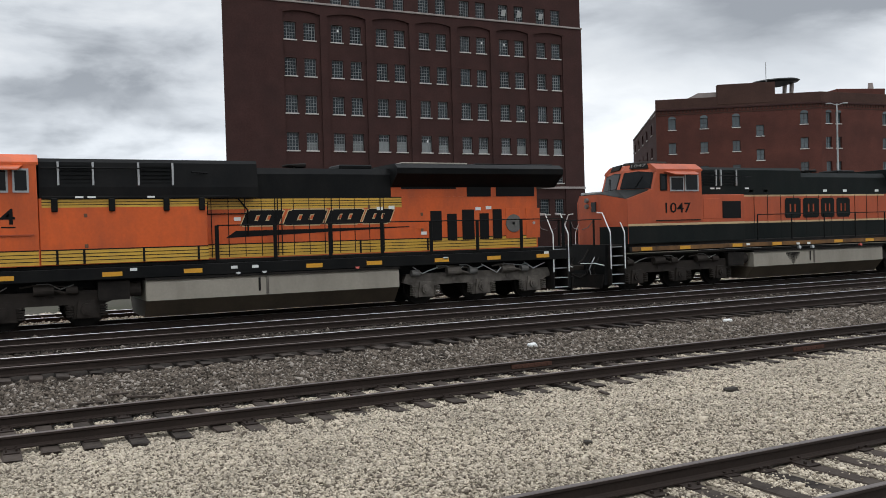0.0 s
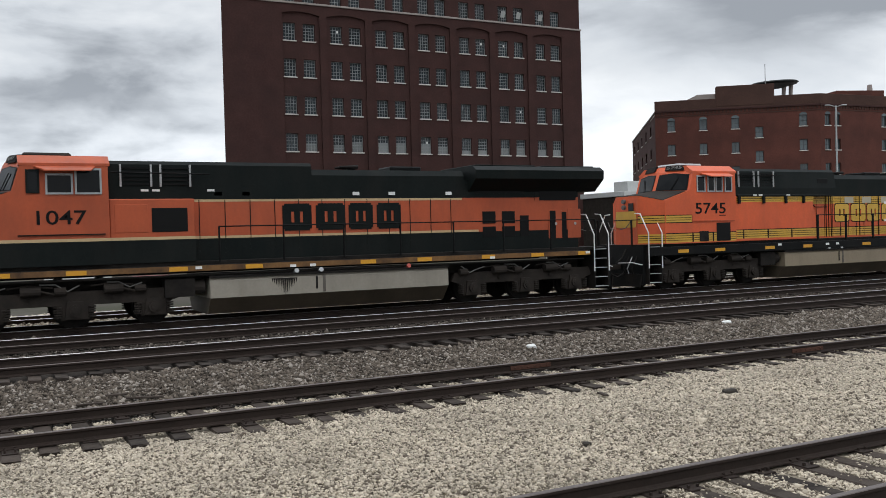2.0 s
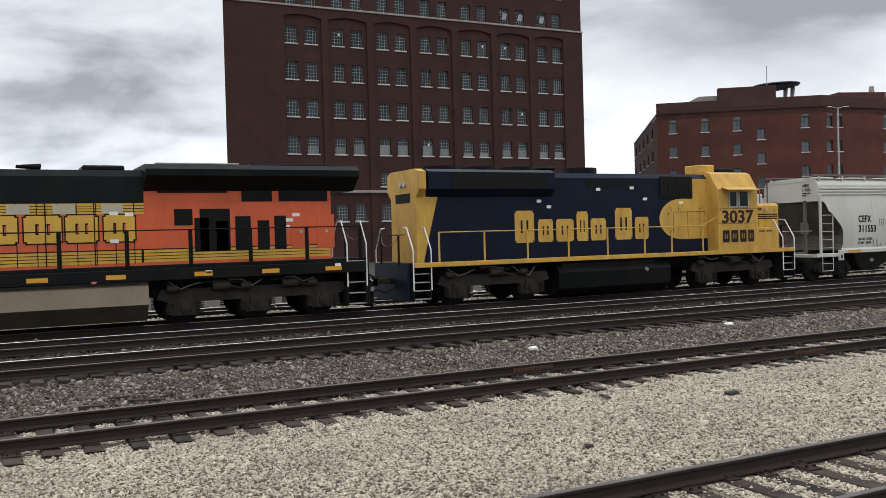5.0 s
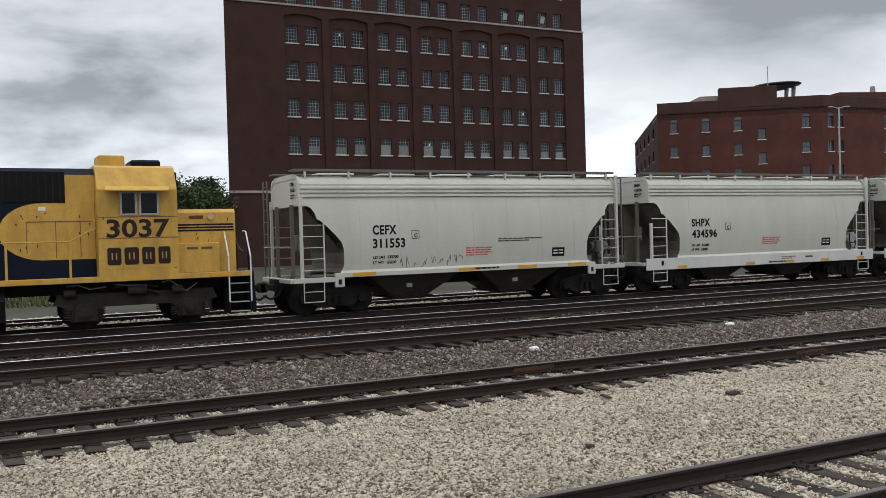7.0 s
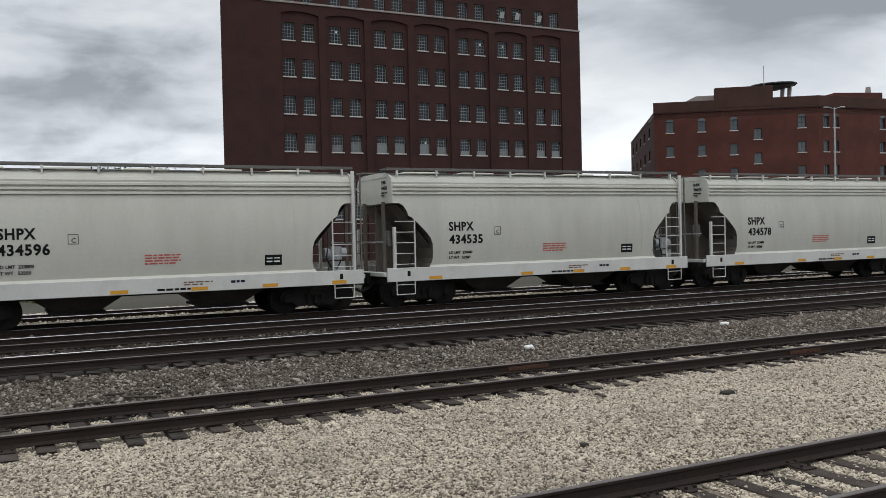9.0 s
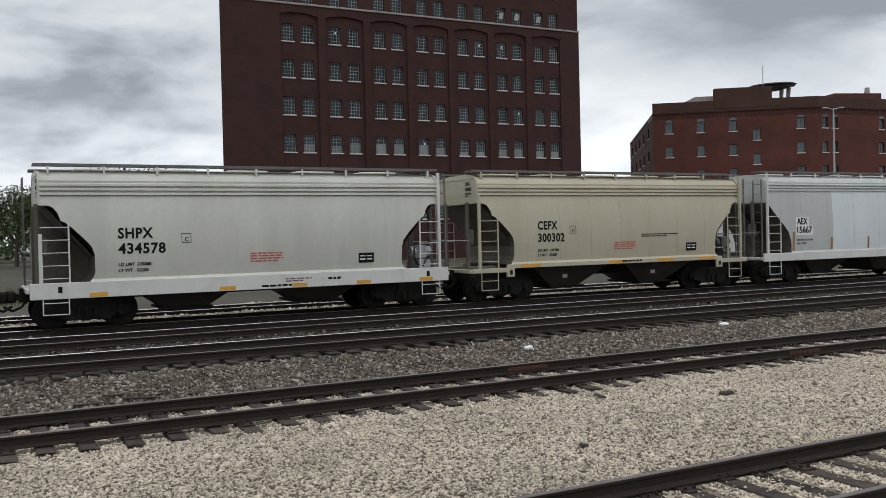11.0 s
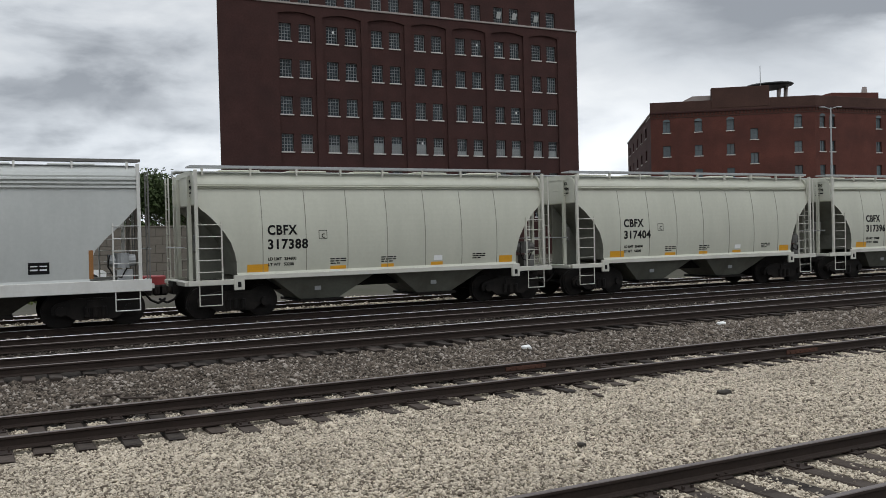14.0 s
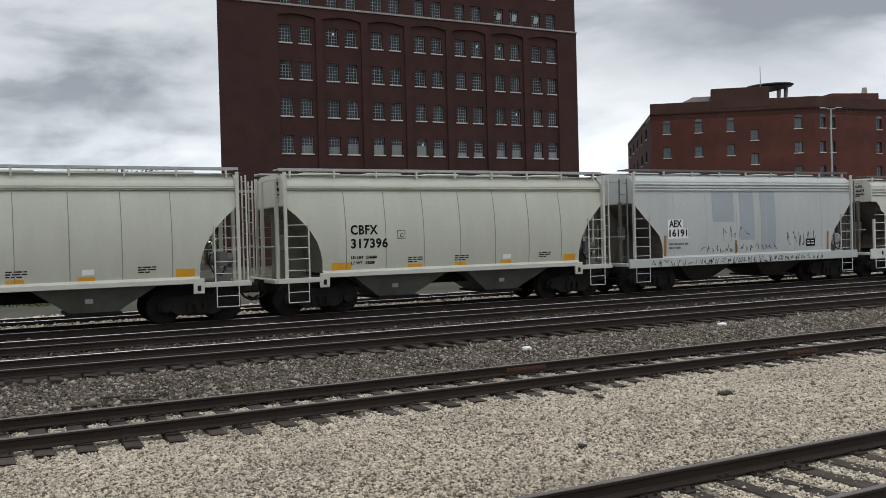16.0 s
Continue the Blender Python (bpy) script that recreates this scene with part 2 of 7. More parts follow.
GRIME = (0.05, 0.042, 0.035)
M = {
    "gravel": mat("pale_limestone_gravel", (0.455, 0.395, 0.31), 0.95, vary=0.2, scale=0.5, fine=60, island=0.9, spec=0.15, other=((0.14, 0.115, 0.09), 0.2)),
    # gravel and ballast beds: shade in the gaps between stones put into the colour
    "gravel_bed": mat("gap_shaded_gravel_bed", (0.18, 0.153, 0.117), 0.95, vary=0.3, scale=1.0, fine=35, bump=0.02, spec=0.15),
    "ballast": mat("grey_track_ballast", (0.105, 0.086, 0.069), 0.95, vary=0.25, scale=0.5, fine=50, island=1.5, spec=0.15, other=((0.29, 0.255, 0.22), 0.16)),
    "ballast_bed": mat("gap_shaded_ballast_bed", (0.028, 0.023, 0.019), 0.95, vary=0.35, scale=1.0, fine=25, bump=0.03, spec=0.15),
    "rail": mat("rusty_rail_steel", (0.025, 0.0168, 0.013), 0.8, 0.0, 0.3, 2, 30, 0.002, spec=0.25),
    "rail_head": mat("worn_rail_head", (0.47, 0.45, 0.45), 0.35, 0.9, 0.1, 1, 20),
    "rail_dull": mat("dull_rail_head", (0.12, 0.10, 0.092), 0.5, 0.4, 0.25, 1, 20),
    "tie": mat("creosoted_tie", (0.036, 0.027, 0.022), 0.9, 0, 0.4, 3, 30, 0.008, (0.10, 0.085, 0.07), 0.45, 3.0, per_object=1.1, spec=0.2),
    "ground": mat("dusty_yard_ground", (0.075, 0.068, 0.056), 0.95, 0, 0.25, 0.2, 6, 0.02, (0.04, 0.05, 0.022), 0.6, 0.15, spec=0.1),
    "brick_dark": mat("dark_brown_brick", (0.056, 0.0275, 0.0245), 0.9, 0, 0.22, 0.5, 5, 0.01, (0.036, 0.021, 0.0195), 0.7, 0.3, spec=0.15),
    "brick_red": mat("red_brick", (0.112, 0.043, 0.033), 0.9, 0, 0.25, 0.4, 5, 0.01, (0.06, 0.028, 0.024), 0.75, 0.16, spec=0.15),
    "brick_brown": mat("brown_parapet_brick", (0.072, 0.040, 0.032), 0.9, 0, 0.2, 0.4, 5, 0.01, (0.05, 0.03, 0.025), 0.6, 0.3, spec=0.15),
    "stone": mat("weathered_stone", (0.30, 0.26, 0.24), 0.85, 0, 0.2, 1, 12, 0.005),
    "window_frame": mat("pale_grey_steel_sash", (0.20, 0.212, 0.215), 0.5, 0, 0.1, per_object=0.5),
    "dark_frame": mat("dark_sash", (0.03, 0.035, 0.04), 0.5, 0, 0.1),
    "orange": mat("orange_loco_paint", (0.64, 0.108, 0.02), 0.42, 0, 0.10, 0.8, 12, 0, (0.24, 0.06, 0.028), 0.6, 1.0, streak=0.7, spec=0.35),
    "orange_worn": mat("faded_orange_paint", (0.44, 0.088, 0.034), 0.5, 0, 0.08, 0.8, 12, 0, (0.22, 0.055, 0.028), 0.6, 1.0, streak=0.7, spec=0.3),
    "green_black": mat("dark_green_paint", (0.0065, 0.0095, 0.009), 0.5, 0, 0.3, 1, 15, 0, (0.02, 0.019, 0.017), 0.5, 1.0, streak=0.7, spec=0.1),
    "black": mat("black_loco_paint", (0.0055, 0.006, 0.0062), 0.5, 0, 0.3, 1, 15, 0, (0.018, 0.0165, 0.015), 0.5, 1.0, streak=0.5, spec=0.1),
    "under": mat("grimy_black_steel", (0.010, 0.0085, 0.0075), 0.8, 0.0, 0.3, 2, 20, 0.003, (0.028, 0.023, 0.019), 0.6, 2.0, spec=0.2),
    "truck_grey": mat("dusty_grey_steel", (0.13, 0.115, 0.098), 0.8, 0.0, 0.25, 2, 20, 0.003, (0.025, 0.02, 0.017), 0.9, 2.5, spec=0.25),
    "truck_brown": mat("grimy_brown_steel", (0.030, 0.024, 0.0195), 0.85, 0.0, 0.3, 2, 20, 0.003, (0.011, 0.009, 0.008), 0.7, 2.5, spec=0.25),
    "tank": mat("dusty_fuel_tank", (0.30, 0.27, 0.22), 0.6, 0, 0.1, 0.7, 14, 0, (0.13, 0.115, 0.09), 0.5, 0.8, streak=0.75),
    "tank_low": mat("dark_brown_tank_foot", (0.085, 0.066, 0.046), 0.6, 0, 0.15, 0.7, 14, 0, (0.035, 0.028, 0.02), 0.7, 0.8, streak=0.4, spec=0.3),
    "tank_tan": mat("tan_dusty_fuel_tank", (0.25, 0.20, 0.135), 0.65, 0, 0.1, 0.7, 14, 0, (0.14, 0.11, 0.075), 0.5, 0.8, streak=0.75),
    "yellow": mat("yellow_loco_paint", (0.62, 0.36, 0.04), 0.45, 0, 0.08, 1, 15, 0, (0.3, 0.19, 0.05), 0.4, 1.5, streak=0.5),
    "bonnet_yellow": mat("chalky_yellow_paint", (0.58, 0.345, 0.07), 0.5, 0, 0.10, 1, 15, 0, (0.36, 0.19, 0.045), 0.7, 3.2, streak=0.75, spec=0.25),
    "blue": mat("navy_blue_paint", (0.0055, 0.0088, 0.022), 0.45, 0, 0.25, 1, 15, 0, (0.013, 0.015, 0.022), 0.5, 1.2, streak=0.7, spec=0.12),
    "cream": mat("cream_stripe_paint", (0.52, 0.37, 0.2), 0.55, 0, 0.12, 1, 15),
    "orange_salmon": mat("sun_faded_salmon_orange_paint", (0.66, 0.112, 0.038), 0.45, 0, 0.09, 0.8, 12, 0, (0.36, 0.075, 0.032), 0.5, 1.0, streak=0.75, spec=0.35),
    "dark_ink": mat("black_brown_number_paint", (0.030, 0.015, 0.014), 0.6, 0, 0.2, spec=0.2),
    "sill_stone": mat("pale_stone_sill", (0.50, 0.47, 0.44), 0.85, 0, 0.2, 1, 12),
    "sage_grime_shade": mat("grimed_shaded_sage_paint", (0.19, 0.192, 0.158), 0.7, 0, 0.12, 0.7, 12, 0, (0.09, 0.082, 0.066), 0.7, 0.9, streak=0.5, spec=0.25),
    "ballast_dark": mat("oily_dark_ballast", (0.050, 0.041, 0.033), 0.9, vary=0.25, scale=0.5, fine=50, island=1.3, spec=0.15, other=((0.19, 0.165, 0.14), 0.12)),
    "seam": mat("dirty_weld_seam", (0.21, 0.205, 0.165), 0.7, 0, 0.2),
    "reflector": mat("amber_reflector", (0.62, 0.30, 0.02), 0.35, 0, 0.1),
    "white": mat("white_paint", (0.72, 0.72, 0.70), 0.5, 0, 0.06, 1, 15),
    "steel": mat("bare_grey_steel", (0.38, 0.39, 0.39), 0.5, 0.3, 0.15),
    "hopper_grey": mat("light_grey_hopper_paint", (0.505, 0.495, 0.435), 0.55, 0, 0.05, 0.6, 10, 0, (0.34, 0.33, 0.285), 0.5, 0.9, streak=0.85),
    "hopper_pale": mat("pale_grey_hopper_paint", (0.52, 0.507, 0.445), 0.55, 0, 0.05, 0.6, 10, 0, (0.40, 0.385, 0.33), 0.5, 0.9, streak=0.85),
    "hopper_tan": mat("tan_stained_hopper_paint", (0.44, 0.40, 0.30), 0.6, 0, 0.05, 0.6, 10, 0, (0.35, 0.29, 0.2), 0.5, 0.9, streak=0.85),
    "hopper_sage": mat("sage_grey_hopper_paint", (0.475, 0.475, 0.395), 0.55, 0, 0.05, 0.6, 10, 0, (0.38, 0.375, 0.31), 0.5, 0.9, streak=0.85),
    "hopper_blue": mat("bluish_grey_hopper_paint", (0.45, 0.462, 0.44), 0.55, 0, 0.06, 0.6, 10, 0, (0.34, 0.35, 0.335), 0.5, 0.9, streak=0.85),
    "patch": mat("fresh_repaint_patch", (0.61, 0.64, 0.645), 0.5, 0, 0.05, 0.8, 10, 0, (0.47, 0.50, 0.51), 0.4, 0.8, streak=0.9),
    "patch_grey": mat("dull_repaint_patch", (0.31, 0.34, 0.36), 0.55, 0, 0.05, 0.8, 10),
    "slope": mat("dusty_shaded_slope_sheet", (0.135, 0.118, 0.096), 0.75, 0, 0.15, 0.9, 12, 0, (0.06, 0.05, 0.04), 0.7, 1.1, streak=0.6, spec=0.25),
    "chute": mat("grimy_hopper_chute", (0.05, 0.044, 0.036), 0.75, 0, 0.25, 0.8, 12, 0, (0.02, 0.017, 0.014), 0.8, 1.2, spec=0.25),
    "ink": mat("black_lettering", (0.006, 0.006, 0.006), 0.6, 0, 0.2, spec=0.15),
    "red_ink": mat("red_lettering", (0.42, 0.07, 0.05), 0.6, 0, 0.2),
    "brown_ink": mat("rusty_brown_lettering", (0.13, 0.06, 0.03), 0.6, 0, 0.2),
    "wood": mat("orange_brown_post", (0.28, 0.12, 0.03), 0.7, 0, 0.2),
    "rust": mat("rust_patch", (0.10, 0.04, 0.02), 0.9, 0, 0.3),
    "leaf": mat("dull_green_leaves", (0.058, 0.082, 0.032), 0.7, 0, 0.3, 0.3, 8, island=0.9, spec=0.15),
    "leaf_dark": mat("dark_green_leaves", (0.022, 0.040, 0.018), 0.7, 0, 0.3, 0.3, 8, island=0.9, spec=0.2),
    "bark": mat("grey_bark", (0.08, 0.065, 0.05), 0.9, 0, 0.3, 2, 20, 0.01),
    "weeds": mat("yard_weeds", (0.085, 0.10, 0.035), 0.8, 0, 0.3, 0.5, 8, island=0.9, spec=0.15),
    "concrete": mat("concrete_block", (0.155, 0.135, 0.11), 0.9, 0, 0.12, 0.5, 12, 0.01, (0.09, 0.078, 0.063), 0.6, 0.7, per_object=0.12),
    "grey_panel": mat("light_grey_sheet", (0.5, 0.51, 0.5), 0.5, 0, 0.08),
    "red_paint": mat("red_machine_paint", (0.2, 0.02, 0.02), 0.5, 0, 0.15),
    "sill_rust": mat("chipped_orange_sill_paint", (0.19, 0.10, 0.04), 0.7, 0, 0.2, 2, 20, 0, (0.05, 0.03, 0.02), 0.95, 1.6, spec=0.2),
    "tie_red": mat("reddish_tie_end", (0.075, 0.037, 0.026), 0.9, 0, 0.3, 3, 30, spec=0.2),
    "dark_steel": mat("dull_dark_steel", (0.13, 0.125, 0.115), 0.7, 0.1, 0.2),
    "sill_white": mat("dusty_white_sill_paint", (0.60, 0.595, 0.56), 0.55, 0, 0.06, 1, 15, 0, (0.42, 0.40, 0.36), 0.5, 1.2, streak=0.6),
    "skin": mat("signal_silver", (0.45, 0.46, 0.46), 0.45, 0.4, 0.1),
}


def glass(name, tint, rough=0.06, spec=0.5):
    m = bpy.data.materials.new(name)
    m.use_nodes = True
    n, l = m.node_tree.nodes, m.node_tree.links
    b = n["Principled BSDF"]
    b.inputs["Base Color"].default_value = (*tint, 1)
    b.inputs["Roughness"].default_value, b.inputs["Specular IOR Level"].default_value = rough, spec
    info, no = n.new("ShaderNodeObjectInfo"), n.new("ShaderNodeTexNoise")
    no.inputs["Scale"].default_value = 1.3
    mr = n.new("ShaderNodeMapRange")
    mr.inputs["To Min"].default_value, mr.inputs["To Max"].default_value = 0.03, 0.14
    l.new(info.outputs["Random"], mr.inputs["Value"])
    l.new(mr.outputs[0], b.inputs["Roughness"])
    tone, shade = n.new("ShaderNodeMapRange"), n.new("ShaderNodeVectorMath")
    tone.inputs["To Min"].default_value, tone.inputs["To Max"].default_value = 0.45, 1.6
    wobble = n.new("ShaderNodeMath")
    wobble.operation, wobble.inputs[1].default_value = "MULTIPLY_ADD", 0.5
    coords = n.new("ShaderNodeTexCoord")
    l.new(coords.outputs["Object"], no.inputs["Vector"])
    l.new(no.outputs["Fac"], wobble.inputs[0])
    l.new(info.outputs["Random"], wobble.inputs[2])
    tone.inputs["From Max"].default_value = 1.35
    l.new(wobble.outputs[0], tone.inputs["Value"])
    shade.operation, shade.inputs[0].default_value = "SCALE", tint
    l.new(tone.outputs[0], shade.inputs["Scale"])
    l.new(shade.outputs[0], b.inputs["Base Color"])
    bp = n.new("ShaderNodeBump")
    bp.inputs["Distance"].default_value, bp.inputs["Strength"].default_value = 0.02, 0.3
    l.new(no.outputs["Fac"], bp.inputs["Height"])
    l.new(bp.outputs[0], b.inputs["Normal"])
    return m


M["pane"] = glass("old_window_glass", (0.013, 0.020, 0.024), spec=0.4)
M["pane_blind"] = glass("window_glass_over_pale_blinds", (0.19, 0.205, 0.20))
M["cab_glass"] = glass("cab_glass", (0.005, 0.006, 0.007), 0.06, 0.14)
M["pane_office"] = glass("office_window_glass", (0.062, 0.08, 0.086))


# ---- mesh helpers ----
class Shape:
    """Collects simple solids into one mesh."""

    def __init__(self):
        self.v, self.f = [], []

    def add(self, verts, faces):
        k = len(self.v)
        self.v += [tuple(p) for p in verts]
        self.f += [tuple(i + k for i in f) for f in faces]
        return self

    def box(self, x0, x1, y0, y1, z0, z1, c=0.0):
        """A box; c cuts its edges off."""
        if not c:
            return self.add([(x, y, z) for x in (x0, x1) for y in (y0, y1) for z in (z0, z1)],
                            [(0, 1, 3, 2), (4, 6, 7, 5), (0, 4, 5, 1), (2, 3, 7, 6), (0, 2, 6, 4), (1, 5, 7, 3)])
        bm = bmesh.new()
        bmesh.ops.create_cube(bm, size=1)
        for w in bm.verts:
            w.co = Vector((x0 if w.co.x < 0 else x1, y0 if w.co.y < 0 else y1, z0 if w.co.z < 0 else z1))
        bmesh.ops.bevel(bm, geom=bm.edges[:], offset=c, segments=1, affect="EDGES")
        bm.verts.index_update()
        self.add([w.co[:] for w in bm.verts], [[w.index for w in f.verts] for f in bm.faces])
        bm.free()
        return self

    def prism(self, pts, a, b, axis="y"):
        """A polygon drawn in the two other axes, pulled from a to b along the axis."""
        def at(p, s):
            return {"y": (p[0], s, p[1]), "x": (s, p[0], p[1]), "z": (p[0], p[1], s)}[axis]
        n = len(pts)
        area = sum(pts[i][0] * pts[(i + 1) % n][1] - pts[(i + 1) % n][0] * pts[i][1] for i in range(n))
        pts = pts if (area > 0) == (axis != "y") else pts[::-1]
        side = [(i, (i + 1) % n, (i + 1) % n + n, i + n) for i in range(n)]
        return self.add([at(p, a) for p in pts] + [at(p, b) for p in pts], [tuple(range(n))[::-1], tuple(range(n, 2 * n))] + side)

    def rod(self, p, q, r, n=6, r2=None):
        p, q = Vector(p), Vector(q)
        t = (q - p).to_track_quat("Z", "Y")
        ring = [(math.cos(2 * math.pi * i / n), math.sin(2 * math.pi * i / n)) for i in range(n)]
        r2 = r if r2 is None else r2
        return self.add([p + t @ Vector((c * r, s * r, 0)) for c, s in ring] + [q + t @ Vector((c * r2, s * r2, 0)) for c, s in ring],
                        [tuple(range(n))[::-1], tuple(range(n, 2 * n))] + [(i, (i + 1) % n, (i + 1) % n + n, i + n) for i in range(n)])

    def bar(self, pts, r, n=6):
        for a, b in zip(pts, pts[1:]):
            self.rod(a, b, r, n)
        return self

    def weld(self):
        """Joins corners that lie on one another."""
        seen, first = {}, []
        for q in self.v:
            first.append(seen.setdefault(tuple(round(c, 4) for c in q), len(seen)))
        self.v = list(seen)
        self.f = [tuple(first[i] for i in f) for f in self.f]
        return self

    def mesh(self, name, material):
        me = bpy.data.meshes.new(name)
        me.from_pydata(self.v, [], self.f)
        me.materials.append(material)
        me.update()
        return me


def part(name, shape, material, parent=None, label="", at=None):
    """Links a Shape, or a mesh, as one object, under a thing or a part."""
    me = shape if isinstance(shape, bpy.types.Mesh) else shape.mesh(name, material)
    ob = new(name, me)
    ob.parent = parent
    if at is not None:
        ob.matrix_basis = Matrix.Translation(at) if not isinstance(at, Matrix) else at
    return tagged(ob, label=label)


def thing(name, label, category, group="", at=(0, 0, 0), turn=0, kind=""):
    ob = new(name)
    ob.matrix_basis = pose(*at, 0, 0, turn)
    return tagged(ob, label, category, group, kind)


def lettering(text, height, material, parent, x, y, z, name="lettering", bold=0.0, width=None, center=False, label="", lean=0.0, font_gap=1.0):
    """Built-in-font writing on the near side (facing -y) of a thing; z is its foot, height that of the capitals."""
    cu = bpy.data.curves.new("writing", "FONT")
    cu.body, cu.size, cu.extrude, cu.offset, cu.space_character = text, height / 0.7, 0.004, bold, font_gap
    cu.resolution_u = 3
    tmp = bpy.data.objects.new("writing", cu)
    me = bpy.data.meshes.new_from_object(tmp)
    bpy.data.objects.remove(tmp)
    xs = [w.co.x for w in me.vertices]
    lo, hi = min(xs), max(xs)
    sx = (width / (hi - lo)) if width else 1.0
    off = (hi - lo) / 2 if center else 0
    for w in me.vertices:
        px, py, pz = w.co
        w.co = ((px - lo - off) * sx + lean * py, -pz - 0.004, py)
    me.flip_normals()
    me.materials.clear()
    me.materials.append(material)
    ob = part(name, me, material, parent, label)
    ob.matrix_basis = Matrix.Translation((x, y, z))
    return ob


def bars(parent, x, y, z, w, h, rows, material, name="small_print", seed=0):
    """Unreadable small writing, as rows of short bars on the near side."""
    rnd = random.Random(seed + int(x * 100) + rows)
    s = Shape()
    step = h / rows
    for i in range(rows):
        px = x
        end = x + w * (1 if i < rows - 1 else rnd.uniform(0.5, 0.9))
        while px < end - 0.02:
            q = min(end, px + rnd.uniform(0.08, 0.22))
            s.box(px, q, y - 0.005, y + 0.002, z + h - (i + 0.62) * step, z + h - (i + 0.1) * step)
            px = q + 0.035
    return part(name, s, material, parent)


# ---- ground and tracks ----
GAUGE = 1.505
RAIL_Z = 0.213          # rail tops of the three main tracks
TRACKS = (("near_siding", 5.55, 0.0, -6, 40), ("second_siding", 13.51, 0.0, -20, 90), ("main_track_one", 18.96, RAIL_Z, -40, 260),
          ("main_track_two", 22.84, RAIL_Z, -40, 260), ("main_track_three", 26.548, RAIL_Z, -60, 300), ("far_track", 31.0, RAIL_Z - 0.05, -60, 300))


def ground_height(x, y):
    """The bed: low round the sidings, raised under the main tracks."""
    base = -0.23 if y > 7.4 else -0.21
    lift = RAIL_Z + 0.01
    if y < 15.2:
        z = base
    elif y < 17.4:
        z = base + (lift - 0.06) * (y - 15.2) / 2.2
    elif y < 18.2:
        z = base + lift - 0.06
    elif y < 33.5:
        z = base + lift
    elif y < 36:
        z = base + lift * (36 - y) / 2.5
    else:
        z = base
    if y < 12.2 and y > 6.9:
        z += 0.07 * math.sin((y - 6.9) / 5.3 * math.pi)
    return z + 0.03 * noise.noise(Vector((x * 0.5, y * 0.5, 0))) if -30 < x < 60 and y < 40 else z


def build_ground():
    xs = sorted(set([-2500, -600, -200, -80, -40] + [i * 0.8 for i in range(-40, 80)] + [80, 120, 200, 400, 900, 2500]))
    ys = sorted(set([-2500, -300, -60, -20, -8] + [i * 0.55 for i in range(-8, 75)] + [45, 55, 70, 100, 160, 400, 1000, 2600]))
    s = Shape()
    nx = len(xs)
    s.v = [(x, y, ground_height(x, y)) for y in ys for x in xs]
    s.f = [(j * nx + i, j * nx + i + 1, (j + 1) * nx + i + 1, (j + 1) * nx + i) for j in range(len(ys) - 1) for i in range(nx - 1)]
    me = s.mesh("ground", M["ground"])
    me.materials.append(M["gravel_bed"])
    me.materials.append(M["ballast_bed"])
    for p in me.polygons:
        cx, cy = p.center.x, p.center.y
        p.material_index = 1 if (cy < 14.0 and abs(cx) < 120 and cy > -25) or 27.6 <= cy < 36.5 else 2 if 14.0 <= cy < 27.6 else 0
        p.use_smooth = True
    return tagged(part("ground", me, None), "flat rail yard ground of pale gravel and grey ballast", "ground", kind="structure")


def stones(name, label, material, x0, x1, y0, y1, density, size, seed, keep=None):
    """Loose angular stones over a stretch of ground, as one mesh of many small blocks."""
    rng = np.random.default_rng(seed)
    n = int((x1 - x0) * (y1 - y0) * density)
    px, py = rng.uniform(x0, x1, n), rng.uniform(y0, y1, n)
    if keep is not None:
        k = keep(px, py, rng)
        px, py = px[k], py[k]
        n = len(px)
    corner = np.array([(1, 0, 0), (0, 1, 0), (-1, 0, 0), (0, -1, 0), (0, 0, 1), (0, 0, -1)], float) * 0.72
    v = corner[None] * (1 + rng.uniform(-0.35, 0.35, (n, 6, 1))) + rng.uniform(-0.2, 0.2, (n, 6, 3))
    sc = size * rng.lognormal(0, 0.36, (n, 1, 1)) * rng.uniform(0.65, 1.35, (n, 1, 3)) * np.array((1.15, 1.0, 0.72))
    v = v * sc
    ang = rng.uniform(0, 2 * np.pi, n)
    tilt = rng.uniform(-0.6, 0.6, n)
    ca, sa, ct, st = np.cos(ang), np.sin(ang), np.cos(tilt), np.sin(tilt)
    y1_, z1_ = v[:, :, 1] * ct[:, None] - v[:, :, 2] * st[:, None], v[:, :, 1] * st[:, None] + v[:, :, 2] * ct[:, None]
    x2, y2 = v[:, :, 0] * ca[:, None] - y1_ * sa[:, None], v[:, :, 0] * sa[:, None] + y1_ * ca[:, None]
    gz = np.array([ground_height(a, b) for a, b in zip(px, py)]) + rng.uniform(-0.2, 0.75, n) * size
    co = np.stack([x2 + px[:, None], y2 + py[:, None], z1_ + gz[:, None]], -1).reshape(-1, 3)
    q = np.array([(0, 1, 4), (1, 2, 4), (2, 3, 4), (3, 0, 4), (1, 0, 5), (2, 1, 5), (3, 2, 5), (0, 3, 5)])
    idx = (q[None] + (np.arange(n) * 6)[:, None, None]).reshape(-1)
    me = bpy.data.meshes.new(name)
    me.vertices.add(n * 6)
    me.vertices.foreach_set("co", co.ravel())
    me.loops.add(n * 24)
    me.loops.foreach_set("vertex_index", idx)
    me.polygons.add(n * 8)
    me.polygons.foreach_set("loop_start", np.arange(n * 8) * 3)
    me.update(calc_edges=True)
    me.materials.append(material)
    return tagged(part(name, me, None), label, "gravel" if "gravel" in name else "ballast", kind="stuff")


